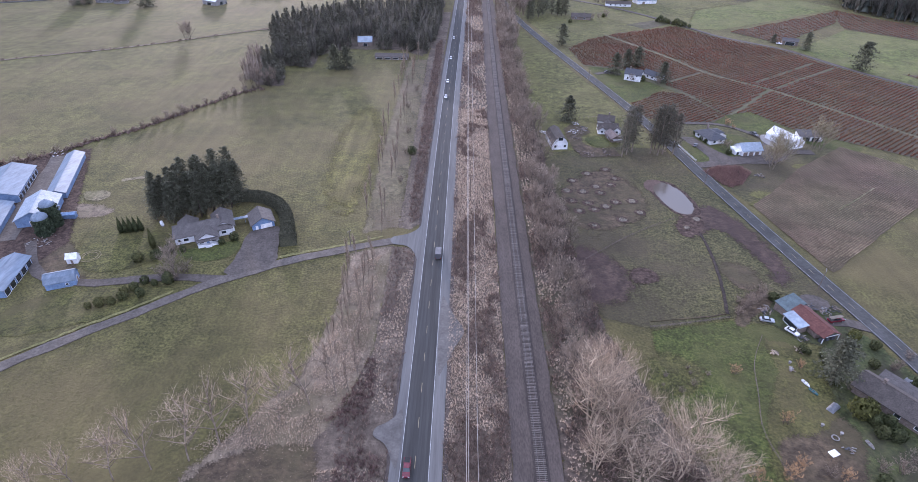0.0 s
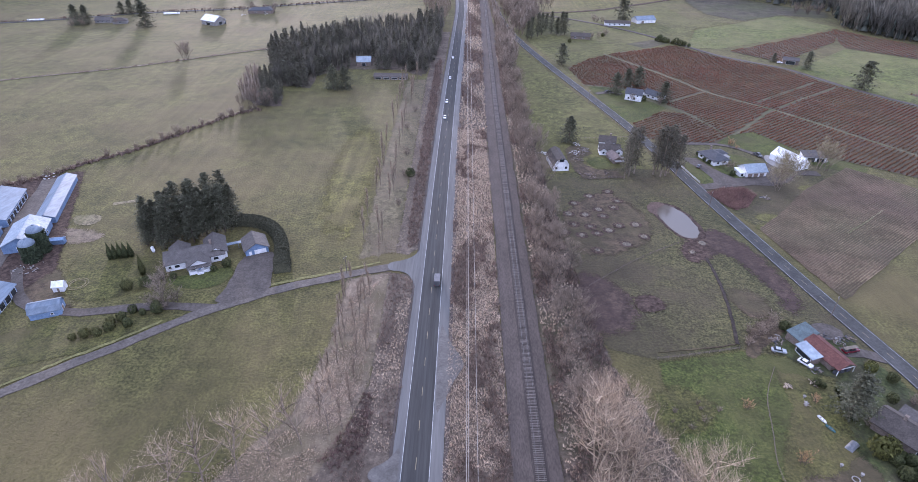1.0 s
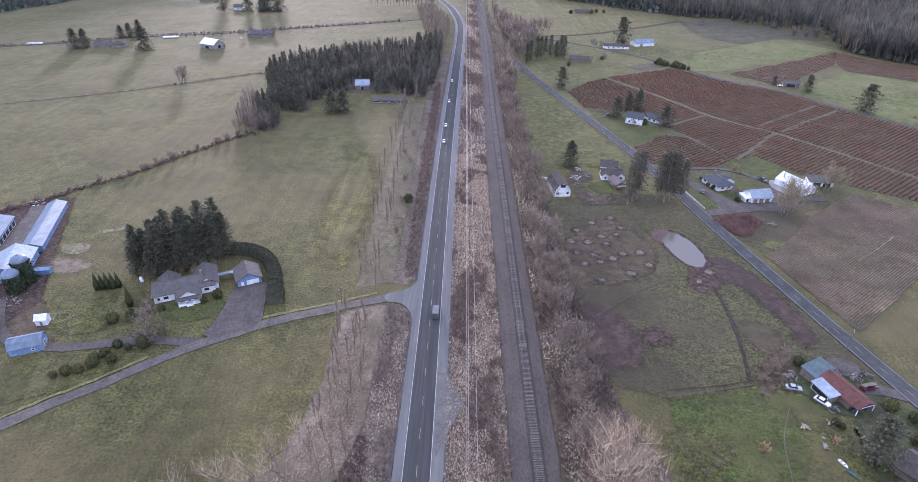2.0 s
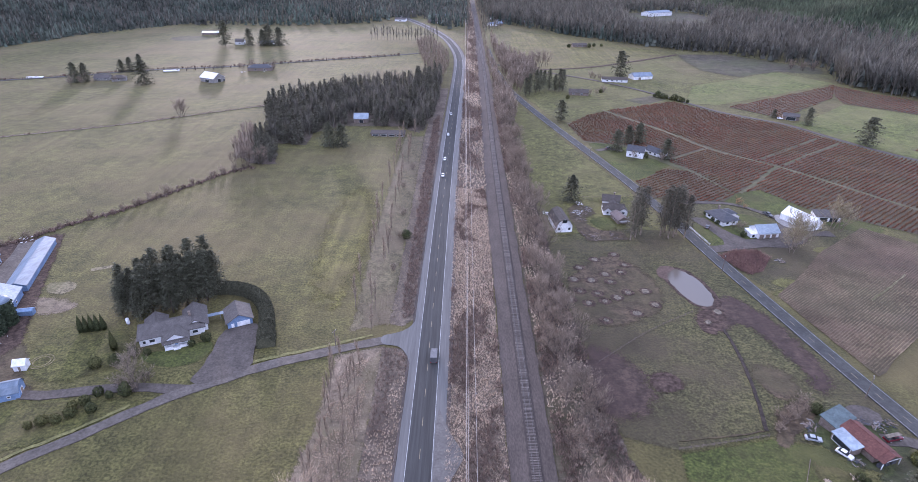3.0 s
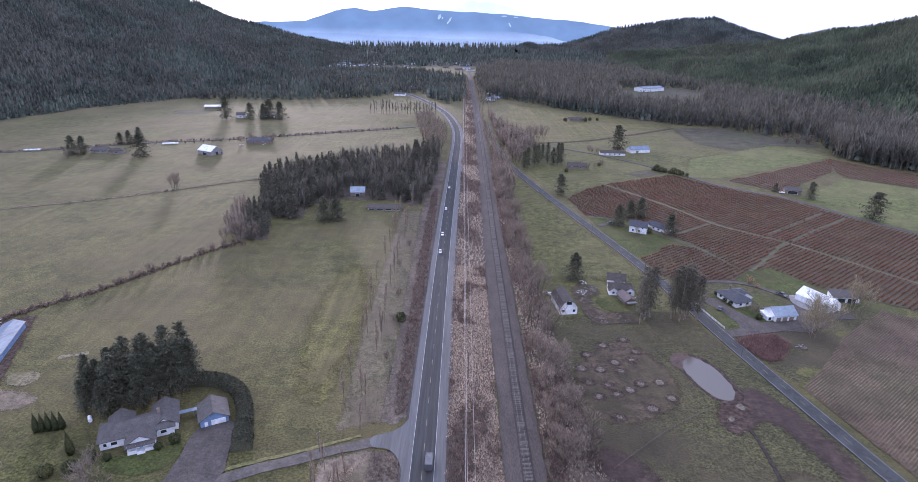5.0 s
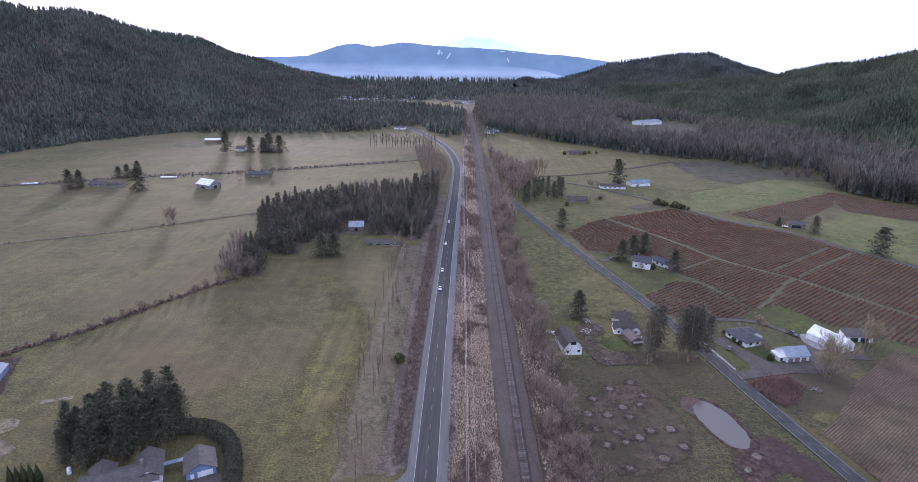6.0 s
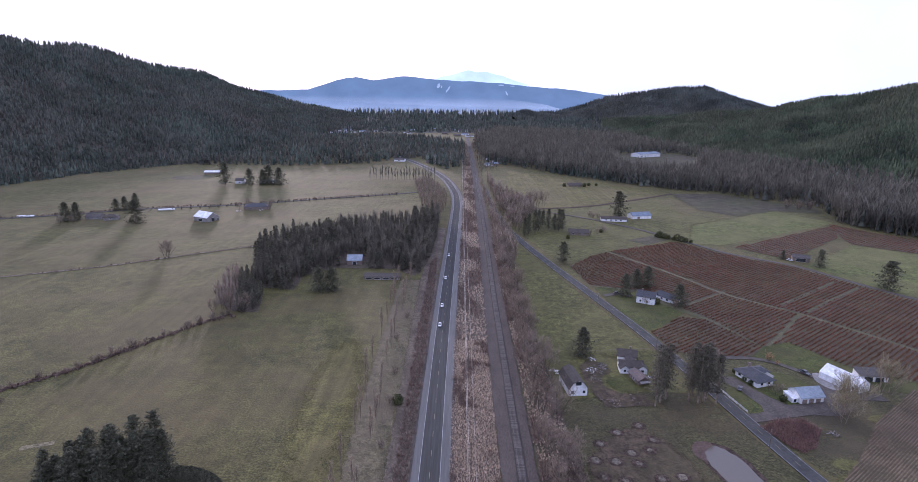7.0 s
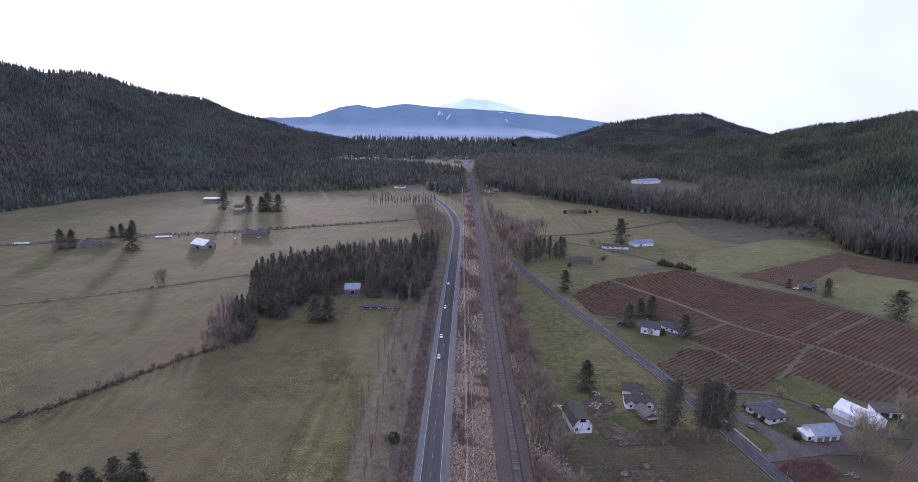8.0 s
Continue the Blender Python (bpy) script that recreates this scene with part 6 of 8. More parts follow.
building("house", "far white farmhouse in the meadow", "house", -298, 820, 5, 12, 10, 4.0, 3.0, M["white"], M["shingle"], "gable", 0.5, [("front", 0, 1, 2, 1.4, "window")])
building("house", "far low house between conifers", "house", -262, 826, 0, 20, 9, 2.6, 1.8, M["white"], M["metal"], "gable", 0.5)
building("barn", "small barn with a pale blue-grey metal roof", "barn", -66.5, 438, 4, 11, 9, 3.6, 3.2, M["board"], M["paleroof"], "gable", 0.4, [("front", 0, 0, 3, 2.6, "window")])
building("shed", "long low shed with a grey board front", "shed", -41, 402, -1, 25, 6, 2.0, 0.9, M["board"], M["brownroof"], "shed", 0.4, [("front", -9 + 6 * k, 0.3, 4.5, 1.3, "window") for k in range(4)])
building("house", "low dark house among bushes in the hay field", "house", 178, 834, 8, 20, 9, 2.6, 2.2, M["board"], M["brownroof"], "gable", 0.5, [("front", -4, 0.8, 1.6, 1.2, "window"), ("front", 3, 0.8, 1.6, 1.2, "window")])
sheet("gravel_bar", [(292, 990), (400, 960), (520, 1230), (500, 1330), (350, 1300)], 0.02, M["marsh"], "brown cleared flat beside the river hall", "ground", wobble=4, seed=76)
building("warehouse", "far white industrial hall beyond the river wood", "warehouse", 415, 1262, 30, 62, 26, 7.0, 3.0, M["white"], M["metal"], "gable", 0.5)
rt = random.Random(4)
for k in range(64):
    x, y = (rt.uniform(-400, 60), rt.uniform(1750, 2150)) if k < 44 else (rt.uniform(60, 130), rt.uniform(1020, 1180)) if k < 52 else (rt.uniform(-140, -20), rt.uniform(1020, 1420))
    building("house", "small pale house of the distant town", "house", x, y, rt.uniform(-30, 30), rt.uniform(10, 26), rt.uniform(8, 12), 3.4, 2.4, M["white"] if k % 3 else M["board"], M["metal"] if k % 2 else M["shingle"], "gable", 0.4, [("front", 0, 1, 2.5, 1.4, "window")], group="town houses")

# ---------------------------------------------------------------- trees
def ready(name, v, f, m):
    return mesh(name, v, f, m)


FIR = []
for s, (h, r) in enumerate(((25, 4.6), (23, 4.2), (27, 4.8), (22, 4.4))):
    crown, stem = douglas(100 + s, h * 1.0, r * 1.38, 260, 0.12, 0.47, 17, 0.38)
    FIR.append((ready("trunk", *stem, M["trunk"]), ready("crown", *crown, M["needle"])))
PINE, ROUND = [], []
for s, (h, w) in enumerate(((26, 2.6), (24, 2.8), (27, 2.5))):
    crown, stem = douglas(120 + s, h, w * 2.1, 230, 0.2, 0.34, 13, 0.34)
    PINE.append((ready("trunk", *stem, M["barkgrey"]), ready("crown", *crown, M["needlepine"])))
for s, (h, w) in enumerate(((15, 4.0), (16, 3.6))):
    crown, stem = douglas(160 + s, h, w * 1.9, 220, 0.1, 0.5, 13, 0.42)
    ROUND.append((ready("trunk", *stem, M["trunk"]), ready("crown", *crown, M["needle"])))
SPRUCE = []
for s, (h, r) in enumerate(((14, 4.4), (15, 4.8))):
    crown, stem = douglas(140 + s, h, r * 1.6, 240, 0.03, 0.62, 15, 0.42)
    SPRUCE.append((ready("trunk", *stem, M["trunk"]), ready("crown", *crown, M["needle"])))


def fir(kinds, x, y, scale, label, group=""):
    return plant("fir_tree", random.choice(kinds), None, x, y, scale, label, "tree", group)


random.seed(3)
for x, y, s in ((-114.8, 174.6, 0.82), (-110.8, 170.0, 0.76), (-106.4, 170.9, 0.80), (-102.5, 169.5, 0.88), (-98.9, 172.7, 0.91), (-95.4, 173.7, 0.86), (-92.3, 176.4, 0.90), (-89.3, 178.7, 0.95), (-86.6, 182.4, 0.91), (-84.0, 185.6, 0.84), (-109.5, 179.2, 0.86), (-103.3, 179.2, 0.93), (-97.2, 181.0, 0.95), (-91.9, 184.7, 0.99), (-87.9, 189.3, 0.88), (-113.0, 167.7, 0.61), (-105.1, 165.8, 0.67), (-100.7, 176.4, 0.84), (-94.1, 180.1, 0.89), (-106.9, 175.5, 0.76), (-90.1, 182.4, 0.86), (-97.2, 177.3, 0.82), (-85.7, 179.2, 0.73), (-113, 171.5, 0.7), (-109.5, 172.5, 0.84), (-95.5, 171, 0.78), (-90, 180.5, 0.86), (-86, 184, 0.84), (-100, 183, 0.8), (-107, 181, 0.78)):
    fir(FIR, x, y, s, "tall dark fir in the shelter row behind the ranch house", "firs behind the ranch house")
for x, y, s in ((96.5, 237, 0.86), (99.5, 240, 0.95), (103, 243, 0.98), (100, 245, 0.9), (112.5, 242, 0.95), (115.5, 239.5, 1.02), (118.5, 241, 1.05), (121, 244, 0.98), (116, 246.5, 0.95), (123.5, 240, 0.84)):
    fir(PINE, x, y, s, "tall ragged conifer beside the country road", "conifers beside the country road")
for x, y, s, lab in ((75.5, 284.5, 1.0, "broad dark spruce beside the old barn"), (94, 447, 1.05, "lone conifer at the bend of the country road"), (122, 374, 1.0, "spruce beside the farmhouse"), (134, 390, 0.95, "spruce behind the farmhouse"), (142, 392, 1.05, "spruce behind the farmhouse"),
                     (151, 357, 1.0, "dark spruce at the corner of the farmhouse"), (292, 443, 0.9, "round conifer beside the pole barn"), (276, 466, 0.5, "small dark conifer by the lane"), (308, 393, 1.35, "lone leaning fir at the lane"), (125, 86, 1.0, "broad dark evergreen in the garden"),
                     (-374, 566, 1.35, "dark garden conifer beside the house"), (-366, 570, 1.2, "dark garden conifer beside the house"), (-303, 562, 1.55, "broad dark conifer in the meadow"), (-357, 621, 0.9, "conifer at the meadow lane"), (-348, 622, 1.0, "conifer at the meadow lane"), (-351, 648, 1.0, "conifer at the meadow lane"),
                     (-313, 804, 2.0, "tall dark conifer of the far farm"), (-280, 806, 1.5, "dark conifer of the far farm"), (-262, 808, 1.5, "dark conifer of the far farm"), (-255, 812, 1.8, "dark conifer of the far farm"), (-240, 810, 1.7, "dark conifer of the far farm"),
                     (182, 615, 1.8, "tall fir behind the bungalow"), (-70.5, 375, 1.08, "broad dark spruce before the grove"), (-79, 375, 1.12, "broad dark spruce before the grove")):
    fir(ROUND if "lone" in lab or "round" in lab or "tall" in lab or "evergreen" in lab else SPRUCE, x, y, s, lab)
for x, y, s in ((73.6, 533, 0.75), (78, 540, 0.85), (84.6, 545, 0.9), (89, 552, 0.85), (99, 558, 0.85), (104, 553, 0.8), (108, 552, 0.9), (112, 555, 0.85), (96, 575, 0.8)):
    fir(FIR, x, y, s * 0.9, "tall dark pine in the roadside group", "roadside pines")

def bare_kind(seed, count, height, width, stems, limbs, boughs, twigs, twig, clear, lift, mat, bole=None):
    bole = bole or M["trunk"]
    made = []
    for s in range(count):
        crown, stem = bare_tree(seed + s, height, width, stems, limbs, boughs, twigs, twig, clear, lift)
        made.append([ready("crown", *crown, mat)] + [ready("trunk", *s_, bole) for s_ in stem])
    return made


BIG = bare_kind(200, 3, 22, 0.62, 3, 15, 9, 7, 0.016, 0.22, 0.95, M["twig"], M["bark"])
ROW = bare_kind(210, 5, 17, 0.55, 1, 14, 7, 7, 0.015, 0.26, 0.72, M["twig"], M["barkgrey"])
GREY = bare_kind(220, 4, 14, 0.62, 2, 11, 8, 8, 0.03, 0.15, 0.9, M["barkgrey"])
POP = bare_kind(230, 6, 17, 0.15, 1, 16, 5, 4, 0.022, 0.2, 1.15, M["twigrow"], M["barkgrey"])
MOSSY = bare_kind(260, 2, 14, 0.7, 2, 12, 8, 8, 0.028, 0.15, 0.8, M["mossy"], M["barkgrey"])
SHRUBBY = bare_kind(240, 3, 6, 0.7, 5, 6, 5, 7, 0.03, 0.1, 0.8, M["barkgrey"])
ORANGE = bare_kind(250, 2, 6, 0.6, 4, 6, 5, 8, 0.035, 0.1, 0.9, M["orange"])


def bare(kinds, x, y, scale, label, name="bare_tree", group=""):
    return plant(name, random.choice(kinds), None, x, y, scale, label, "shrub" if name == "shrub" else "tree", group, ("crown",) + ("trunk",) * 6)


for x, y, s in ((-86, 44, 0.95), (-78.5, 47.5, 1.0), (-70, 49.2, 1.15), (-62, 52.2, 1.33), (-53.7, 54.9, 1.4), (-47.5, 59.7, 1.48), (-40.9, 63.5, 1.42), (-33.7, 66.8, 1.4), (-27.4, 73.3, 1.4), (-20.5, 76.6, 1.45)):
    bare(ROW, x, y, s, "bare pale tree in the row along the field edge", group="field edge trees")

for k in range(62):
    y = 80 + k * 4.2 if k < 20 else 164 + (k - 20) * 5.6
    for x in (-19.5, -26.5):
        if random.random() < (0.78 if y < 150 else 0.55) and not 143 < y < 162:
            bare(POP, x + random.uniform(-1.5, 1.5) + (3 if y < 120 else 0) - (y > 250) * 2, y + random.uniform(-2, 2), random.uniform(0.7, 1.0), "slender bare poplar in the highway row", "poplar", "highway poplars")
for x, y, s in ((50, 68, 1.4), (57, 63, 1.2), (55, 78, 1.1), (69, 52.8, 1.35), (49, 55, 0.9), (58, 50, 1.0), (76, 47, 1.0)):
    bare(BIG, x, y, s, "big spreading bare cottonwood beside the railway", group="railway cottonwoods")
for y in range(84, 520, 8):
    for x0 in (46.5, 53.0):
        x = x0 + random.uniform(-2, 2) - (y > 300) * 1.5 + (2 if y < 120 else 0)
        if random.random() < 0.92:
            bare(GREY, x, y + random.uniform(-3, 3), random.uniform(0.65, 1.3), "bare grey tree in the strip along the railway", group="railway strip trees")
for x, y, s in ((-90.5, 131.5, 1.05), (153.3, 247.3, 0.5), (152, 251, 0.34), (133, 268, 1.0), (146, 350, 0.5), (128, 352, 0.6), (135, 536, 0.5), (142, 540, 0.5), (159, 605, 0.6), (62, 642, 1.5), (69, 650, 1.6), (76, 656, 1.5), (83, 648, 1.55), (90, 660, 1.6), (97, 668, 1.5), (104, 674, 1.55), (112, 680, 1.4), (58, 620, 1.4), (76, 612, 1.3), (86, 640, 1.3), (80, 590, 1.0), (70, 600, 1.1), (66, 570, 1.0), (92, 610, 1.0),
                (-216, 446, 1.1), (-212, 444, 1.2), (114, 119, 0.45), (118, 121, 0.4), (-128, 340, 0.9), (-130, 332, 0.8), (-368, 548, 0.8), (-362, 556, 0.7), (-334, 566, 0.6), (-230, 634, 0.7), (-224, 648, 0.8), (-200, 648, 0.8), (-196, 636, 0.6), (-122, 334, 1.0), (-114, 334, 1.0)):
    bare(GREY, x, y, s, "bare tree with a rounded grey crown")
for x, y, s in ((174, 233, 1.45), (203, 252.5, 1.35), (169, 226, 1.05), (178, 235, 1.3), (171, 230, 1.25), (205.5, 250, 1.2)):
    bare(MOSSY, x, y, s, "dense bare mossy tree beside the tent shed")
BOUNDARY = [(-240, 205), (-211, 216), (-194, 226), (-184, 244), (-168, 258), (-158, 275), (-146, 294), (-131, 320), (-120, 332)]
road("ditch", [(-246, 202)] + BOUNDARY, 2.6, 0.02, M["mud"], "muddy brown ditch along the field boundary", "ditch", thick=0.0, ragged=0.8, seed=97, step=2)
road("ditch", BOUNDARY, 0.7, 0.06, M["baldgrass"], "bleached grass lining the ditch", "ditch", thick=0.0, ragged=0.5, seed=98, step=2, off=-1.9)
for x, y in along(BOUNDARY, 2.6)[0]:
    if random.random() < 0.8:
        bare(SHRUBBY, x + random.gauss(0, 1.6), y + random.gauss(0, 1.6), random.uniform(0.25, 1.0) * random.uniform(0.6, 1.15), "bare shrub in the field boundary", "shrub", "field boundary shrubs")
for x, y, s in ((104, 70, 0.9), (97, 88, 0.7), (101, 56, 0.9), (97, 53, 1.0), (118, 91, 0.6), (111, 53, 0.8), (88, 52, 1.1)):
    bare(ORANGE, x, y, s, "shrub of orange-brown bare twigs on the lawn", "shrub")
for k in range(7):
    bare(SHRUBBY, 79 + random.gauss(0, 4.2), 87.5 + random.gauss(0, 3.6), random.uniform(0.2, 0.45), "low brown shrub in the weedy patch", "shrub", "lawn thicket")
for x, y, s in ((-88, 128, 1.15), (-93, 129, 1.0), (-86.5, 132, 1.2)):
    bare(SHRUBBY, x, y, s, "brown bare shrub beside the gravel drive", "shrub")
for x, y, s in ((167.4, 280.7, 0.95), (169.2, 276.5, 0.55)):
    bare(ORANGE, x, y, s, "rounded pinkish bare shrub beside the garden track", "shrub")
for x, y, s in ((411, 677, 2.2), (402, 686, 2.0), (424, 678, 2.4), (153, 621, 1.3), (156, 617, 1.1), (151, 551, 1.2)):
    bare(SHRUBBY, x, y, s, "rounded bare thicket at the field edge", "shrub")
for x, y, s in ((146, 90.5, 0.75), (153.5, 95, 0.7), (126.8, 55.5, 0.9), (132, 58.5, 0.9), (108, 54, 0.7), (128.5, 83, 0.6), (149, 92, 0.6), (122, 56, 0.7)):
    bare(SHRUBBY, x, y, s, "brown bare bush in the garden", "shrub")
for x, y, s in ((109, 115, 0.7), (112, 118, 0.8), (115.5, 120.5, 0.85), (119, 124, 0.9), (122, 126.5, 0.8), (111, 121, 0.6)):
    bare(SHRUBBY, x, y, s, "pale bare bush at the pasture corner", "shrub")
for x, y, s in ((-20, 300, 0.8), (-16, 262, 0.9), (-15, 236, 0.8), (-15, 205, 0.7), (-17, 330, 0.8)):
    bare(SHRUBBY, x, y, s, "dark bare bush beside the highway", "shrub")
BALL = [leaf_ball(300 + s, 420, (1, 1, 0.85), 0.15) for s in range(3)]
BALLME = [ready("shrub", v, f, M["shrub"]) for v, f, w in BALL]
OLIVEME = [ready("shrub", v, f, M["olivefoliage"]) for v, f, w in BALL]
for x, y, s, lab in ((-12, 236, 2.2, "dark round bush beside the highway"), (-98, 146, 1.6, "round evergreen shrub by the porch"), (-76, 154, 1.8, "round evergreen shrub at the house corner"), (-93, 146, 1.2, "low evergreen shrub below the window"), (-80, 151, 1.2, "low evergreen shrub below the window"),
                     (-90, 126.5, 2.2, "dark shrub beside the gravel drive"), (162, 826, 2.6, "dark bush in the far hay field"), (191, 828, 2.8, "dark bush in the far hay field"), (199, 836, 2.4, "dark bush in the far hay field"), (210, 838, 2.0, "dark bush in the far hay field"), (148, 549, 1.8, "dark bush beside the low house"), (112, 524, 1.8, "dark bush beside the low house"), (-107, 139, 2.0, "dark shrub on the drive island"), (-101, 141, 2.0, "dark shrub on the drive island"), *((a, b, c, "evergreen shrub between the lanes") for a, b, c in ((-100.2, 122, 1.6), (-96.6, 119, 1.5), (-98.3, 126, 1.5), (-94.5, 125, 1.2), (-102.8, 120, 1.4), (-101.7, 117, 1.7), (-104.3, 114.4, 1.5), (-107.8, 113.4, 1.7), (-111, 112, 1.2))), (141, 92, 1.5, "dark garden shrub beside the house"), (128, 72, 1.3, "dark garden shrub beside the house"), (146, 100, 1.6, "dark garden shrub near the road"), (122, 98, 1.2, "dark low shrub at the lawn edge"), (150, 84, 2.2, "dark garden shrub behind the house"), (120, 52, 1.7, "dark round shrub on the lawn"), (126.3, 73.6, 2.9, "yellow-green evergreen garden tree"), (129.3, 74.6, 2.3, "yellow-green evergreen garden tree"), (141.7, 104, 1.8, "yellow-green bush near the country road"),
                     (128, 66.5, 1.9, "dark garden shrub below the house"), (131.5, 65.5, 2.1, "dark garden shrub below the house"), (132.4, 70.5, 1.7, "dark garden shrub below the house"), (128.5, 70.5, 1.6, "dark garden shrub below the house"), (123.6, 97, 0.9, "small dark shrub in the yard"), (123.9, 123, 1.7, "dark round conifer beside the shed"), (153.6, 242.6, 1.5, "dark shrub beside the workshop"), (146.4, 256.6, 1.1, "dark shrub before the grey-roofed house"), (145.2, 260.4, 1.0, "dark shrub before the grey-roofed house"), (144.6, 268, 1.2, "dark shrub before the grey-roofed house"), (138, 359, 2.0, "dark shrub before the farmhouse"),
                     *((196 + 3 * k, 535 - 2.7 * k + 1.2 * (k % 2), 1.5 + 0.5 * (k * 7 % 4), "dark hedge bush along the lane") for k in range(9))):
    thing("shrub", random.choice(OLIVEME if "yellow-green" in lab else BALLME), lab, "shrub", at=pose(x, y, 0, 0, 0, random.uniform(0, 360)) @ Matrix.Diagonal((s, s, s * 1.25, 1)))
CYP = []
for s in range(2):
    v, f, w = leaf_ball(320 + s, 1400, (0.3, 0.3, 1.0), 0.07)
    v[:, :2] *= np.clip(1.55 - 0.72 * v[:, 2:3], 0.12, 1.5)          # pointed at the top, broad at the foot
    CYP.append(ready("cypress", v, f, M["shrub"]))
for x, y, s in ((-123, 158, 3.4), (-121.2, 158.4, 3.2), (-119.4, 158.8, 3.4), (-117.6, 159.2, 3.3), (-115.8, 159.8, 3.2)):
    thing("cypress", random.choice(CYP), "narrow clipped cypress in a short row", "tree", "cypress row", at=pose(x, y, 0, 0, 0, random.uniform(0, 360)) @ Matrix.Diagonal((s * 0.92, s * 0.92, s * 1.15, 1)))
thing("cypress", CYP[0], "slender dark cypress on the lawn", "tree", at=pose(-105.5, 148, 0) @ Matrix.Diagonal((3.4, 3.4, 4.8, 1)))


def hedge(line, width, height, label):
    """A clipped hedge with a rounded top, its face broken into small leaf clumps."""
    rng = np.random.default_rng(9)
    c, n, u = along(line, 0.6)
    vs, fs = [], []
    ring = [(math.cos(math.pi * t / 8), math.sin(math.pi * t / 8) ** 0.6) for t in range(9)]
    for i in range(len(c)):
        for a, b in ring:
            w = width / 2 * (1 + rng.normal(0, 0.02)) * (1.0 if i < len(c) - 14 else 1.16)
            vs.append((*(c[i] + n[i] * a * w), b * height * (1 + rng.normal(0, 0.015))))
    for i in range(len(c) - 1):
        for j in range(8):
            k = 9 * i + j
            fs.append((k, k + 1, k + 10, k + 9))
    for k in (0, 9 * (len(c) - 1)):
        fs.append(tuple(range(k, k + 9)))
    base = np.array(vs)
    for k in range(13000):
        i, j = rng.integers(0, len(c) - 1), rng.integers(0, 8)
        u, w = rng.uniform(0, 1, 2)
        p = (base[9 * i + j] * (1 - u) + base[9 * i + j + 9] * u) * (1 - w) + (base[9 * i + j + 1] * (1 - u) + base[9 * i + j + 10] * u) * w
        d, e = rng.normal(0, 0.24, 3), rng.normal(0, 0.24, 3)
        m = len(vs)
        vs += [tuple(p + d), tuple(p + e), tuple(p - d * 0.6 - e * 0.6 + (0, 0, 0.1))]
        fs.append((m, m + 1, m + 2))
    thing("hedge", mesh("hedge", vs, fs, M["hedge"]), label, "hedge")


hedge([(-86, 186), (-78, 187), (-69, 184), (-62.5, 177), (-58.5, 168), (-56, 159), (-53.6, 150.5)], 5.4, 4.2, "thick clipped evergreen hedge curving round the garage")

# weeds, brambles, crops
rngb = np.random.default_rng(21)
TUFT = [brush(400 + s, 10, 0.7, 0.06, 0.5) for s in range(5)]
CANE = [brush(410 + s, 13, 0.9, 0.045, 0.45, 0.3) for s in range(5)]
STRIP = [(10.8, 20), (28.0, 20), (28.0, 300), (10.8, 300)]
ps = sprinkle(STRIP, 0.68, rngb)
lump = np.array([noise.noise(Vector((x * 0.11, y * 0.045, 1.5))) + 0.55 * noise.noise(Vector((x * 0.4, y * 0.22, 6.5))) for x, y, z in ps])
strew("dry_weeds", TUFT, ps[lump > -0.28], (0.5, 1.3), M["straw"], rngb, "dense straw-coloured dry weeds between highway and railway", "weeds")
strew("brambles", CANE, ps[lump < -0.16][::2], (1.0, 2.1), M["bramble"], rngb, "dark brown brambles between highway and railway", "brambles")
pf = sprinkle([(11.5, 300), (28.5, 300), (31, 600), (32, 900), (31, 1300), (25, 1300), (20, 900), (16, 640)], 2.0, rngb)
lump = np.array([noise.noise(Vector((x * 0.09, y * 0.03, 1.5))) for x, y, z in pf])
strew("dry_weeds", TUFT, pf[lump > -0.1], (1.0, 2.2), M["straw"], rngb, "straw-coloured weeds farther along the railway", "weeds")
strew("brambles", CANE, pf[lump < 0.05], (1.4, 3.0), M["bramble"], rngb, "brambles farther along the railway", "brambles")
LEFT = [(-3.2, 20), (-3.2, 146), (-7, 150), (-12.5, 151), (-12, 95), (-17, 72), (-21, 62), (-26, 20)]
pl = sprinkle(LEFT, 0.95, rngb)
pl = pl[~((pl[:, 1] > 58) & (pl[:, 1] < 71) & (pl[:, 0] > -10))]
lump = np.array([noise.noise(Vector((x * 0.07, y * 0.07, 4.5))) for x, y, z in pl])
strew("dry_weeds", TUFT, pl[lump > -0.05], (0.5, 1.2), M["straw"], rngb, "pale dry weeds beside the highway", "weeds")
strew("brambles", CANE, pl[(lump < -0.02) & (pl[:, 0] > -17)][::2], (0.9, 1.9), M["bramble"], rngb, "reddish brown brambles beside the highway", "brambles")
pl = sprinkle([(-3.8, 172), (-3.4, 420), (-5, 460), (-9, 440), (-9.6, 300), (-8.6, 200), (-8, 168)], 1.2, rngb)
strew("brambles", CANE, pl, (0.9, 2.4), M["bramble"], rngb, "brambles along the highway beyond the lane", "brambles")
pl = sprinkle([(-9, 172), (-10, 300), (-11, 400), (-27, 400), (-26, 160), (-26, 90), (-14, 100), (-14, 150)], 1.2, rngb)
lump = np.array([noise.noise(Vector((x * 0.1, y * 0.05, 3.5))) for x, y, z in pl])
strew("dry_weeds", TUFT, pl[~((pl[:, 1] > 140) & (pl[:, 1] < 164)) & (lump > (-pl[:, 0] - 20) * 0.06 - 0.2)], (0.3, 0.75), M["drytuft"], rngb, "thin dry grass below the poplars", "weeds")
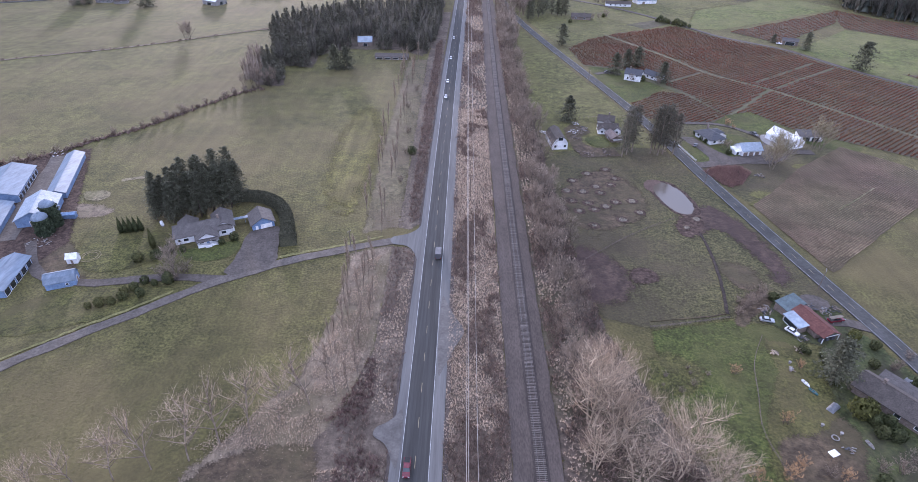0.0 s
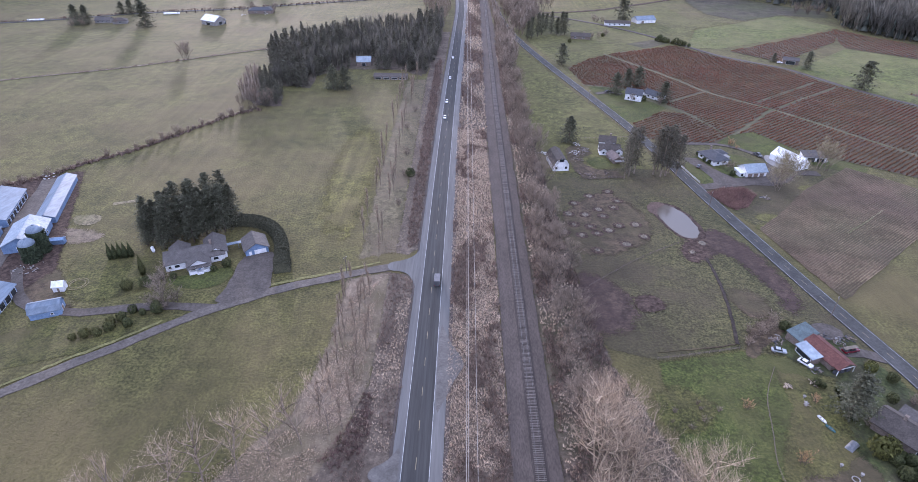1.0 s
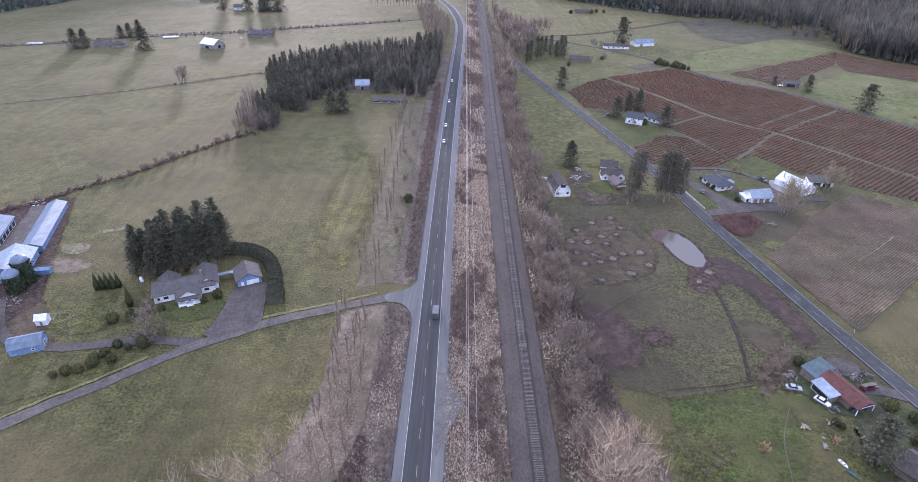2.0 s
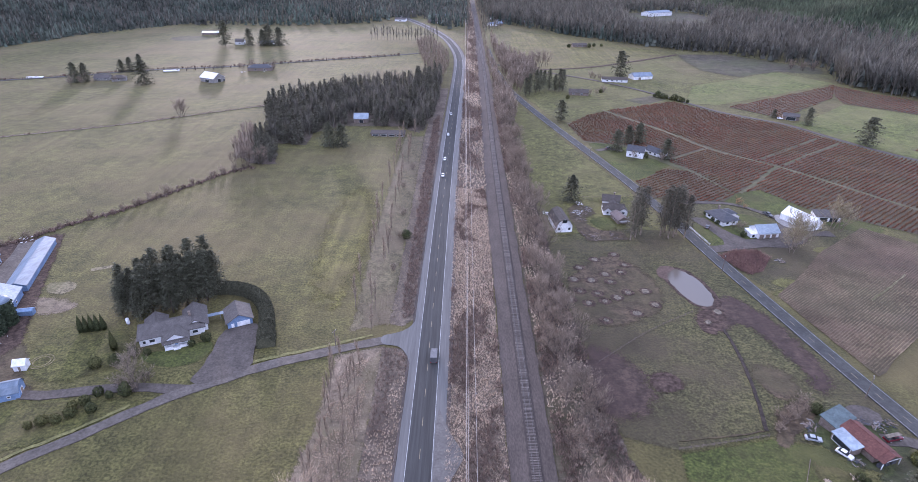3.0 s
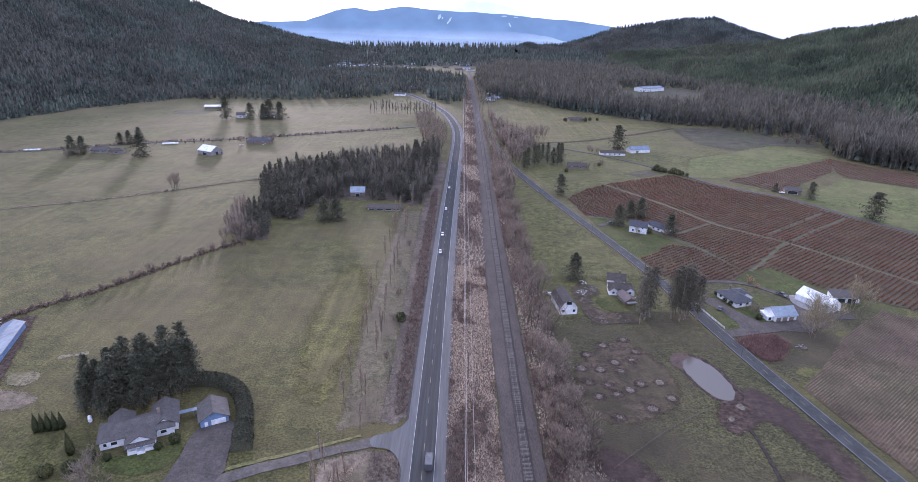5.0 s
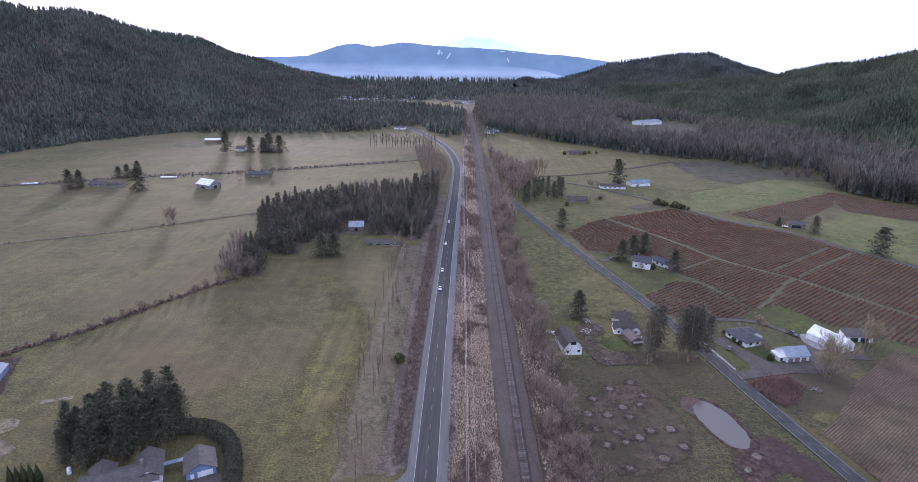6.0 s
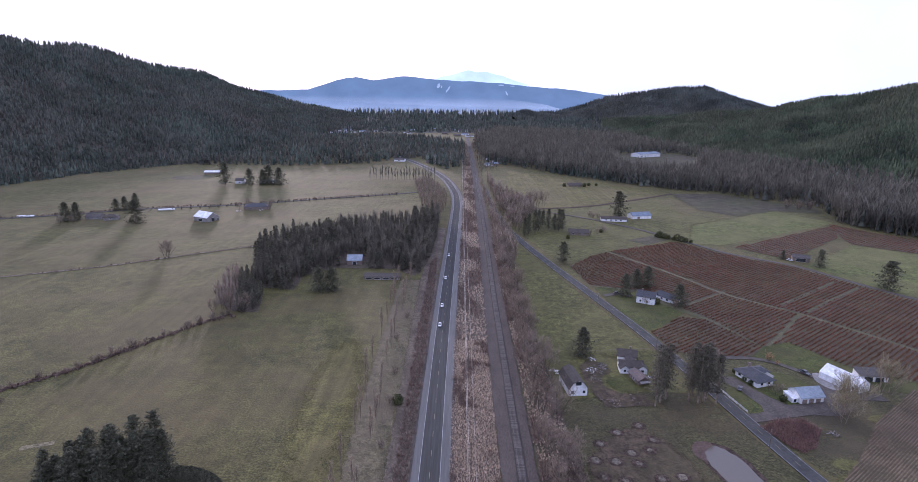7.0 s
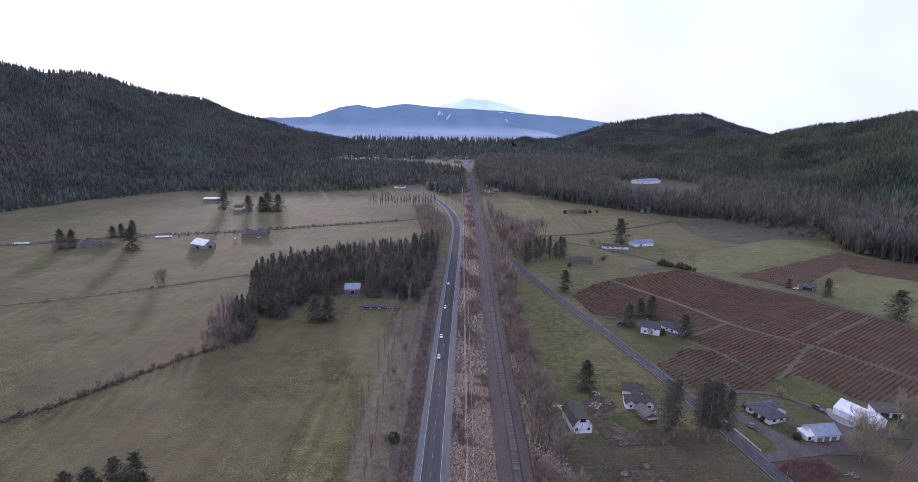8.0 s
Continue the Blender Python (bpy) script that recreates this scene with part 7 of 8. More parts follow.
pl = sprinkle([(42, 20), (42, 500), (52, 500), (55, 240), (58, 150), (62, 104), (72, 70), (82, 40), (82, 20)], 1.1, rngb)
lump = np.array([noise.noise(Vector((x * 0.09, y * 0.06, 8.5))) for x, y, z in pl])
strew("brambles", CANE, pl[lump < 0.12], (0.9, 2.6), M["bramble"], rngb, "brown thicket below the railway trees", "brambles")
strew("dry_weeds", TUFT, pl[lump > 0.0], (0.6, 1.5), M["straw"], rngb, "straw-coloured weeds below the railway trees", "weeds")
pl = sprinkle([(133.5, 222), (144, 227.5), (154, 228), (156, 220), (147, 208.5), (139.5, 205)], 0.8, rngb)
strew("red_canes", CANE, pl, (1.2, 2.2), M["redcane"], rngb, "patch of dark red canes beside the drive", "shrubs")

# tussocks that roughen the grass nearest to the camera
GRASS = [brush(450 + s, 9, 3.4, 0.22, 0.35) for s in range(6)]
pg = sprinkle([(-150, 40), (-92, 40), (-60, 66), (-34, 84), (-30, 146), (-52, 138), (-64, 130), (-92, 108), (-122, 82), (-150, 56)], 1.5, rngb)
strew("tussock_grass", GRASS, pg, (0.13, 0.3), M["tussock"], rngb, "coarse olive tussocks in the near meadow", "grass", tall=(0.35, 0.7))
pg = sprinkle([(-34, 160), (-36, 300), (-110, 300), (-120, 196), (-82, 192), (-56, 180), (-50, 150)], 1.9, rngb)
strew("tussock_grass", GRASS, pg, (0.13, 0.32), M["tussock"], rngb, "coarse tussocks in the meadow beyond the lane", "grass", tall=(0.35, 0.7))
pg = sprinkle([(63, 114), (104, 115), (118, 112), (138, 104), (146, 122), (141, 142), (133, 172), (124, 212), (118, 240), (60, 238), (60, 160)], 1.5, rngb)
pg = pg[~inside([((x - 109) * 1.3 + 109, (y - 195) * 1.2 + 195) for x, y in POND], pg[:, 0], pg[:, 1])]
strew("tussock_grass", GRASS, pg, (0.12, 0.3), M["tussock"], rngb, "grazed tussocks in the pasture", "grass", tall=(0.4, 0.8))
pg = sprinkle([(-13, 152), (-28, 146), (-28, 110), (-34, 83), (-46, 66), (-58, 50), (-60, 20), (-24, 20), (-20, 62), (-17, 74), (-12.6, 96)], 0.85, rngb)
strew("dry_weeds", TUFT, pg[(pg[:, 0] > -52) & (pg[:, 1] > 40)][::2], (0.2, 0.5), M["straw"], rngb, "pale dry stalks among the bare trees", "weeds")
strew("dry_tufts", TUFT, pg, (0.15, 0.36), M["drytuft"], rngb, "short dry tufts below the bare trees", "grass")

pg = sprinkle([(-60, 58), (-46, 68), (-36, 73), (-31, 80), (-27, 96), (-25, 140), (-16, 146), (-14.5, 96), (-19, 76), (-22, 70), (-24, 58)], 0.52, rngb)
lump = np.array([noise.noise(Vector((x * 0.16, y * 0.16, 2.5))) for x, y, z in pg])
strew("dry_weeds", TUFT, pg[lump > -0.18], (0.3, 0.72), M["straw"], rngb, "thick bleached grass below the field edge trees", "weeds")
pg = sprinkle([(-21.5, 68), (-14.5, 84), (-14, 92), (-10.5, 90), (-9.5, 80), (-11, 71), (-18, 64.5)], 0.85, rngb, 1.6)
strew("brambles", CANE, pg, (0.7, 1.8), M["maroon"], rngb, "dark maroon bramble bank beside the highway", "brambles")

pg = sprinkle([(-17, 44), (-5, 44), (-5.5, 57), (-11, 60), (-17, 56)], 0.85, rngb, 1.6)
strew("brambles", CANE, pg, (0.7, 1.8), M["maroon"], rngb, "dark maroon brambles at the field entrance", "brambles")

ROWDIR = np.array((0.8, 0.6))


def crop(name, poly, spacing, step, size, template, material, label, rng, skip=0.06, lanes=()):
    """Plants in straight rows over a field."""
    side = np.array((-ROWDIR[1], ROWDIR[0]))
    q = np.array(poly)
    a, b = q @ ROWDIR, q @ side
    ga, gb = np.meshgrid(np.arange(a.min(), a.max(), step), np.arange(b.min(), b.max(), spacing))
    ga = ga.ravel() + rng.uniform(-0.3, 0.3, ga.size) * step
    gb = gb.ravel() + rng.normal(0, 0.07, gb.size) * spacing
    p = ga[:, None] * ROWDIR + gb[:, None] * side
    k = inside(poly, p[:, 0], p[:, 1]) & (rng.uniform(size=len(p)) > skip)
    for lane, half in lanes:                   # no bushes on the grass lanes
        c = along(lane, 2.0)[0]
        k &= np.array([np.abs(c - q).sum(1).min() > half * 1.3 for q in p])
    return strew(name, template, np.column_stack([p[k], np.zeros(k.sum())]), size, material, rng, label, "crop rows")


BUSH = [brush(430 + s, 13, 0.72, 0.12, 0.55, 0.2) for s in range(6)]
BERRY = {
    "a": [(98, 436), (103, 394), (126, 386), (158, 376), (152, 350), (162, 334), (173, 297), (190, 304), (204, 276), (232, 256), (262, 234), (300, 234), (348, 314), (326, 348), (304, 379), (294, 397), (282.5, 421), (272.5, 443), (254, 458), (234, 477), (224, 492), (208, 517), (180, 503), (152, 489), (120, 466)],
    "g": [(120, 314), (124, 290), (141, 285), (162, 286), (172, 296), (159, 333), (145, 338)],
    "h": [(252, 500), (282, 464), (368, 540), (402, 596)],
    "i": [(372, 540), (398, 600), (420, 560), (470, 500), (540, 430), (470, 432), (366, 518)],
    "j": [(334, 384), (420, 366), (470, 420), (560, 380), (500, 260), (380, 300)],
}
BERRY_LANES = (([(136, 482), (160.5, 439), (174.7, 413), (186, 383), (203, 362), (216, 350), (226, 337), (246, 306), (256, 290), (294, 232)], 1.9), ([(219, 344), (203, 326), (188, 310), (176, 298)], 1.5), ([(156, 357), (192, 383)], 1.1), ([(217, 360), (281, 408)], 1.0), ([(226, 348), (254, 370), (277, 386), (290, 396)], 1.3))
sheet("berry_farm", [(98, 440), (103, 392), (128, 384), (150, 344), (159, 333), (172, 298), (190, 304), (205, 277), (232, 256), (262, 232), (300, 230), (350, 316), (327, 351), (306, 381), (296, 399), (284.5, 423), (274, 445), (256, 460), (236, 479), (226, 494), (206, 506), (176, 503), (152, 492)], 0.0, M["berrylane"], "brown grass lanes between the berry blocks", "field", wobble=0.5, seed=39)
for key, poly in BERRY.items():
    far = key in "hij"
    sheet("berry_field", poly, 0.03, M["berrysoil"], "reddish soil of the berry field", "field", wobble=0.4, seed=40)
    for lane, half in (BERRY_LANES if key == "a" else ()):
        road("lane", lane, half * 1.4, half * 0.03 - 0.02, M["berrylane"], "narrow brown grass lane between the berry rows", "lane", ragged=0.4, seed=int(half * 10), step=3)
    crop("berry_rows", poly, 2.5 if not far else 3.0, 1.15 if not far else 1.8, (1.05, 1.6), BUSH, M["berry"], "straight rows of leafless red berry bushes", rngb, lanes=BERRY_LANES if key == "a" else ())
ROWFIELD = [(144.5, 189), (147.5, 170), (152, 150), (154.5, 139.5), (203, 178), (250, 214), (237, 236), (219, 254), (200, 240), (183, 227), (160, 203)]
sheet("row_field", ROWFIELD, 0.03, M["soil"], "bare brown field with straight planted rows", "field", wobble=0.4, seed=41)
ribs = thing("planting", None, "straight low rows of straw-coloured canes", "crop rows", "cane rows")
side = np.array((-ROWDIR[1], ROWDIR[0]))
qs = np.array(ROWFIELD)
for b in np.arange((qs @ side).min() + 1, (qs @ side).max(), 0.95):
    a = np.arange((qs @ ROWDIR).min(), (qs @ ROWDIR).max(), 1.5)
    pts = a[:, None] * ROWDIR + b * side
    ok = inside(ROWFIELD, pts[:, 0], pts[:, 1])
    if ok.sum() < 3:
        continue
    pts = pts[ok]
    vs, fs = [], []
    for i, p in enumerate(pts):
        for off, z in ((-0.24, 0.04), (-0.1, 0.24), (0.1, 0.26), (0.24, 0.04)):
            vs.append((*(p + side * (off + random.uniform(-0.06, 0.06))), 0.17 + z * random.uniform(0.7, 1.2)))
    for i in range(len(pts) - 1):
        fs += [(4 * i + j, 4 * i + j + 1, 4 * i + 5 + j, 4 * i + 4 + j) for j in range(3)]
    part("ridge", mesh("ridge", vs, fs, M["canerow"]), None, ribs)
crop("cane_tufts", ROWFIELD, 0.95, 1.1, (0.2, 0.5), TUFT, M["canetuft"], "low dull tufts on the planted rows", rngb, 0.3)
for withered in ([(144, 187), (147, 181), (183, 206), (181, 220)], [(185.6, 213), (198, 220), (199.5, 214), (185.5, 204.4)], [(181.5, 221), (212, 246), (230, 235), (214, 216), (198, 221), (176, 208)]):
    crop("withered_canes", withered, 0.95, 0.62, (0.22, 0.5), TUFT, M["pinktuft"], "withered pinkish canes on the planted rows", rngb, 0.2)

# old hay rings and dung heaps in the pasture
RINGS = [(75, 217), (66.7, 209.6), (85, 222), (87.6, 212.5), (84.3, 206), (77, 204), (62.7, 199.6), (70, 199), (78, 198), (63.6, 190), (70.5, 188.6), (78, 185.7), (83.3, 189.7), (90.8, 190.7), (72.4, 183), (65.7, 181.4), (92, 181), (83, 174.8), (70, 169.8), (58.4, 183.5), (108.7, 169.5), (115, 176.5)]
rr = np.random.default_rng(31)
ring_meshes = []
for s in range(3):
    vs, fs = [], []
    n = 22
    for i in range(n):
        a = 2 * math.pi * i / n
        for r, z in ((0.12, 0.04), (0.7, 0.12), (1.3, 0.22), (2.1, -0.04)):
            q = r * rr.uniform(0.86, 1.12)
            vs.append((q * math.cos(a), q * math.sin(a), z * rr.uniform(0.6, 1.3)))
    for i in range(n):
        j = (i + 1) % n
        fs += [(4 * i + k, 4 * i + k + 1, 4 * j + k + 1, 4 * j + k) for k in range(3)]
    ring_meshes.append(mesh("hay_ring", vs, fs, M["dunghay"], smooth=True))
for x, y in RINGS:
    sheet("mud_patch", [(x + 3.0 * math.cos(k * 0.9), y + 2.7 * math.sin(k * 0.9)) for k in range(7)], 0.03, M["mud"], "trampled mud below an old hay ring", "mud", seed=int(x * 7 + y), smooth=True, soft=2.4)
    thing("hay_ring", random.choice(ring_meshes), "low ragged ring of rotten brown hay", "hay", "hay rings", at=pose(x, y, 0.24, 0, 0, random.uniform(0, 360)) @ Matrix.Diagonal((0.95 * (q := random.uniform(0.5, 1.0)), 0.8 * q, 1, 1)))

spots = np.array([(x + r * math.cos(a), y + 0.85 * r * math.sin(a), 0.26) for x, y in RINGS for r, a in zip(rr.uniform(0.4, 2.2, 34), rr.uniform(0, 6.28, 34))])
strew("loose_hay", TUFT, spots, (0.18, 0.5), M["drytuft"], rr, "loose pale straw trodden out of the old hay rings", "hay")

# ---------------------------------------------------------------- fences, poles and wires
def fence(line, gap, label, rails=(0.9, 0.5), material=None, height=1.2, w=0.12):
    material = material or M["wood"]
    root = thing("fence", None, label, "fence")
    c, n, u = along(line, gap)
    me = None
    for p in c:
        if me is None:
            ob = part("post", boxes((0, 0, height / 2, w, w, height)), material, root)
            me = ob.data
        else:
            ob = part("post", me, None, root)
        ob.location = (p[0], p[1], 0)
    for z in rails:
        for a, b in zip(c[:-1], c[1:]):
            v, f = sticks([(np.array((*a, z)), np.array((*b, z)), 0.05, 0.05)], 4)
            part("rail", mesh("rail", v, f, material), None, root)


fence([(62, 145), (85, 164), (105, 176)], 4.0, "wire fence on wooden posts across the pasture")
fence([(77, 107.5), (91, 110), (105, 113)], 3.5, "grassy post fence between pasture and lawn")
fence([(98, 53), (96, 67), (101, 80), (104, 92), (112, 104)], 4.0, "old garden fence on thin posts")
fence([(74, 244), (76, 234.7), (85.7, 236.3), (96.8, 237.5)], 2.0, "weathered rail fence round the old yard")
fence([(80.5, 288), (96, 290), (112.4, 291.9)], 2.6, "thin post fence behind the old house", (0.9,), M["board"], 1.1, 0.14)
fence([(129.5, 256), (131.5, 244), (133.5, 233)], 2.2, "white board fence beside the country road", (1.0, 0.65, 0.3), M["white"], 1.2, 0.14)
fence([(122, 252), (113, 300), (97.5, 366), (78, 446), (64, 508)], 4.0, "pasture fence on thin posts beside the country road", (1.0,), M["board"], 1.2, 0.16)
fence([(-300, 628), (-240, 652), (-176, 690), (-68, 740)], 9.0, "line of dark posts along the far lane", (0.9,), M["trunk"], 2.4, 0.9)


def pole(x, y, h, label, arm=2.4, turn=0.0, group="", lean=0.0):
    root = thing("utility_pole", None, label, "utility pole", group, at=pose(x, y, 0, 0, lean, turn))
    part("shaft", drum(0.17, 0.11, h, (0, 0, h / 2), 10), M["wood"], root)
    if arm:
        bar = part("crossarm", boxes((0, 0.12, h - 0.5, arm, 0.12, 0.14)), M["wood"], root)
        for k in (-arm * 0.46, 0, arm * 0.46):
            part("insulator", drum(0.07, 0.05, 0.22, (k, 0.12, h - 0.3), 8), M["white"], bar)
    return root


POLES = [-33 + 75 * k for k in range(19)]
LINE_H = 11.5
for y in POLES:
    pole(17.95, y, LINE_H, "wooden power pole with a crossarm in the weeds", 3.2, 0, "highway power poles")
for k, dx in enumerate((-1.45, -0.95, 1.25)):
    pts = []
    for a, b in zip(POLES[:-1], POLES[1:]):
        pts += [np.array((17.95 + dx, a + (b - a) * t / 8, LINE_H - 0.2 - 1.6 * 4 * (t / 8) * (1 - t / 8))) for t in range(8)]
    v, f = sticks([(p, q, 0.06, 0.06) for p, q in zip(pts[:-1], pts[1:])])
    thing("power_line", mesh("power_line", v, f, M["wire"]), "pale overhead wire along the highway", "wire", "overhead wires")
for x, y in ((128.5, 206.5), (143.4, 129.7), (114.5, 290), (99, 352)):
    pole(x, y, 9, "wooden utility pole beside the country road", 1.6, 60, "country road poles")
pole(-29, 150.5, 8, "wooden utility pole at the farm lane", 1.6, 60)


# ---------------------------------------------------------------- vehicles
def wheels(root, xs, half, r):
    for x in xs:
        for s in (-1, 1):
            w = part("wheel", drum(r, r, 0.24, (0, 0, 0), 14, "y"), M["tyre"], root)
            w.location = (x, s * (half - 0.08), r)
            part("rim", drum(r * 0.6, r * 0.6, 0.26, (0, 0, 0), 12, "y"), M["chrome"], w)


def vehicle(name, label, x, y, turn, paint, kind="car", z=0.36):
    """A road vehicle, nose to +x: body, cabin glass, roof, wheels, lamps."""
    root = thing(name, None, label, name.replace("_", " "), at=pose(x, y, z, 0, 0, turn))
    if kind == "car":
        L, W = 4.5, 1.8
        body, cab = [(-2.25, 0.35), (2.25, 0.35), (2.25, 0.72), (1.2, 0.92), (-1.7, 0.96), (-2.25, 0.85)], [(-1.75, 0.94), (1.0, 0.92), (0.35, 1.42), (-1.1, 1.44)]
        axles, r = (-1.35, 1.4), 0.32
    elif kind == "pickup":
        L, W = 5.6, 1.95
        body, cab = [(-2.8, 0.45), (2.8, 0.45), (2.8, 0.95), (1.5, 1.12), (-2.8, 1.12)], [(-0.9, 1.1), (1.5, 1.1), (0.8, 1.78), (-0.7, 1.8)]
        axles, r = (-1.7, 1.8), 0.38
    else:
        L, W = 7.2, 2.3
        body, cab = [(-3.6, 0.6), (3.6, 0.6), (3.6, 1.2), (2.4, 1.35), (-3.6, 1.35)], [(1.0, 1.3), (2.7, 1.3), (2.3, 2.2), (1.0, 2.25)]
        axles, r = (-2.2, 2.4), 0.48

    def slab(outline, w, top=1.0):
        bm = bmesh.new()
        zs = [q[1] for q in outline]
        lo, hi = min(zs), max(zs)
        rows = [[bm.verts.new((px, s * w / 2 * (1 - (1 - top) * (pz - lo) / (hi - lo)), pz)) for px, pz in outline] for s in (-1, 1)]
        bm.faces.new(rows[0]), bm.faces.new(rows[1][::-1])
        for i in range(len(outline)):
            j = (i + 1) % len(outline)
            bm.faces.new((rows[0][i], rows[1][i], rows[1][j], rows[0][j]))
        bmesh.ops.recalc_face_normals(bm, faces=bm.faces[:])
        bmesh.ops.bevel(bm, geom=bm.edges[:], offset=0.06, segments=2, affect="EDGES")
        return bm

    part("body", slab(body, W, 0.95), paint, root)
    part("cabin_glass", slab(cab, W * 0.92, 0.82), M["glass"], root)
    x0, x1, top = cab[3][0], cab[2][0], cab[3][1]
    part("roof", boxes(((x0 + x1) / 2, 0, top, x1 - x0, W * 0.76, 0.07), bevel=0.02), paint, root)
    if kind == "pickup":
        part("cargo_bed", boxes((-1.85, 0, 1.125, 1.7, W * 0.78, 0.03)), M["tyre"], root)
    if kind == "truck":
        part("cargo_box", boxes((-1.4, 0, 2.0, 4.3, W, 1.9), bevel=0.05), M["cargrey"], root)
    wheels(root, axles, W / 2, r)
    for s in (-1, 1):
        part("headlight", boxes((L / 2 - 0.02, s * W * 0.36, 0.72 if kind == "car" else 0.9, 0.1, 0.34, 0.18)), M["chrome"], root)
        part("tail_light", boxes((-L / 2 + 0.02, s * W * 0.40, 0.78 if kind == "car" else 0.95, 0.08, 0.22, 0.2)), M["redlamp"], root)
    return root


vehicle("pickup_truck", "dark red pickup truck in the near lane", 1.75, 53.5, -90, M["carred"], "pickup")
vehicle("truck", "grey box truck on the highway", 5.6, 146, 90, M["cargrey"], "truck")
for y, x in ((461, 4.6), (403, 3.6), (349, 2.9), (319, 2.6)):
    vehicle("car", "white car driving along the highway", x, y, -90, M["carwhite"])
vehicle("car", "silver car parked on the grass", 117.2, 112, -15, M["carsilver"], z=0.1)
vehicle("car", "white car parked beside the lean-to", 123, 106.5, -55, M["carwhite"], z=0.1)
vehicle("car", "dark car parked behind the brown-roofed house", 146.5, 85.2, 35, M["cargrey"], z=0.1)
vehicle("pickup_truck", "dark pickup parked beside the tent shed", 177.4, 267.6, -72, M["cargrey"], "pickup", z=0.34)
vehicle("car", "grey car parked at the house gate", 139.5, 252, 60, M["cargrey"], z=0.1)
vehicle("car", "white car parked at the pole barn", 279, 461, -20, M["carwhite"], z=0.31)
vehicle("car", "dark car parked in the far drive", 117, 376, 20, M["cargrey"], z=0.34)

# small things on the lawns and in the yards
shelter = thing("garden_shelter", None, "small white flat-topped shelter on thin legs", "shelter", at=pose(111.2, 59.6, 0, 0, 0, 22))
part("top", boxes((0, 0, 1.9, 2.5, 1.8, 0.1), bevel=0.03), M["white"], shelter)
for a in (-1.1, 1.1):
    for b in (-0.75, 0.75):
        part("leg", boxes((a, b, 0.95, 0.1, 0.1, 1.9)), M["wood"], shelter)
random.seed(12)


def heap(x, y, r, label, material, n=9):
    """A pile of loose boards and scrap."""
    root = thing("scrap_pile", None, label, "scrap")
    for k in range(n * 2):
        a, d = random.uniform(0, 6.28), random.uniform(0, r)
        ob = part("board", boxes((0, 0, 0, random.uniform(0.4, 1.7), random.uniform(0.12, 0.42), random.uniform(0.06, 0.22)), bevel=0.015), random.choice(material), root)
        ob.matrix_basis = pose(x + d * math.cos(a), y + d * math.sin(a), random.uniform(0.15, 0.7), random.uniform(-12, 12), random.uniform(-12, 12), random.uniform(0, 180))


heap(77, 267, 4.5, "pile of pale boards and scrap beside the old barn", [M["board"], M["board"], M["concrete"], M["white"]], 30)
heap(82, 272, 3.2, "low scrap pile behind the old barn", [M["board"], M["darkshingle"], M["concrete"]], 20)
heap(79.5, 280, 2.6, "old timber below the spruce", [M["board"], M["white"]], 12)
heap(76.5, 259, 3.4, "brown boards in the old yard", [M["board"], M["brownroof"], M["hay"]], 20)
heap(79, 240, 5, "weathered timber behind the rail fence", [M["board"], M["brownroof"]], 18)
heap(89, 242, 4, "weathered timber beside the rail fence", [M["board"], M["brownroof"]], 10)
heap(103, 262, 2.2, "odds and ends behind the old house", [M["board"], M["white"], M["darkshingle"]], 12)
heap(59.5, 266, 2.8, "white boards beside the barn", [M["white"], M["board"]], 14)
heap(139.5, 252.5, 1.6, "small garden clutter beside the drive", [M["board"], M["concrete"]], 5)
heap(119, 117.5, 2.6, "clutter of boxes beside the shed", [M["board"], M["board"], M["concrete"], M["darkshingle"]], 22)
heap(135, 119.5, 2.2, "old timber and scrap behind the red-roofed house", [M["board"], M["darkshingle"]], 14)
heap(125, 104, 2, "clutter before the lean-to", [M["darkshingle"], M["board"], M["concrete"]], 12)
heap(115, 90, 1.2, "small heap of garden clutter", [M["board"], M["concrete"]], 5)
heap(117, 62, 1.5, "garden clutter on the lawn", [M["board"], M["darkshingle"], M["concrete"]], 7)
heap(-150, 150, 6, "loose boards beside the silos", [M["concrete"], M["board"]], 16)
heap(-192, 228, 4, "pale sheeting at the end of the farmyard", [M["white"]], 6)
thing("tyre_ring", mesh("tyre_ring", *sticks([(np.array((0.9 * math.cos(t * 0.524), 0.9 * math.sin(t * 0.524), 0.25)), np.array((0.9 * math.cos((t + 1) * 0.524), 0.9 * math.sin((t + 1) * 0.524), 0.25)), 0.16, 0.16) for t in range(12)], 6), M["concrete"]),
      "round grey ring planter on the lawn", "planter", at=pose(115.4, 65.6, 0.04))



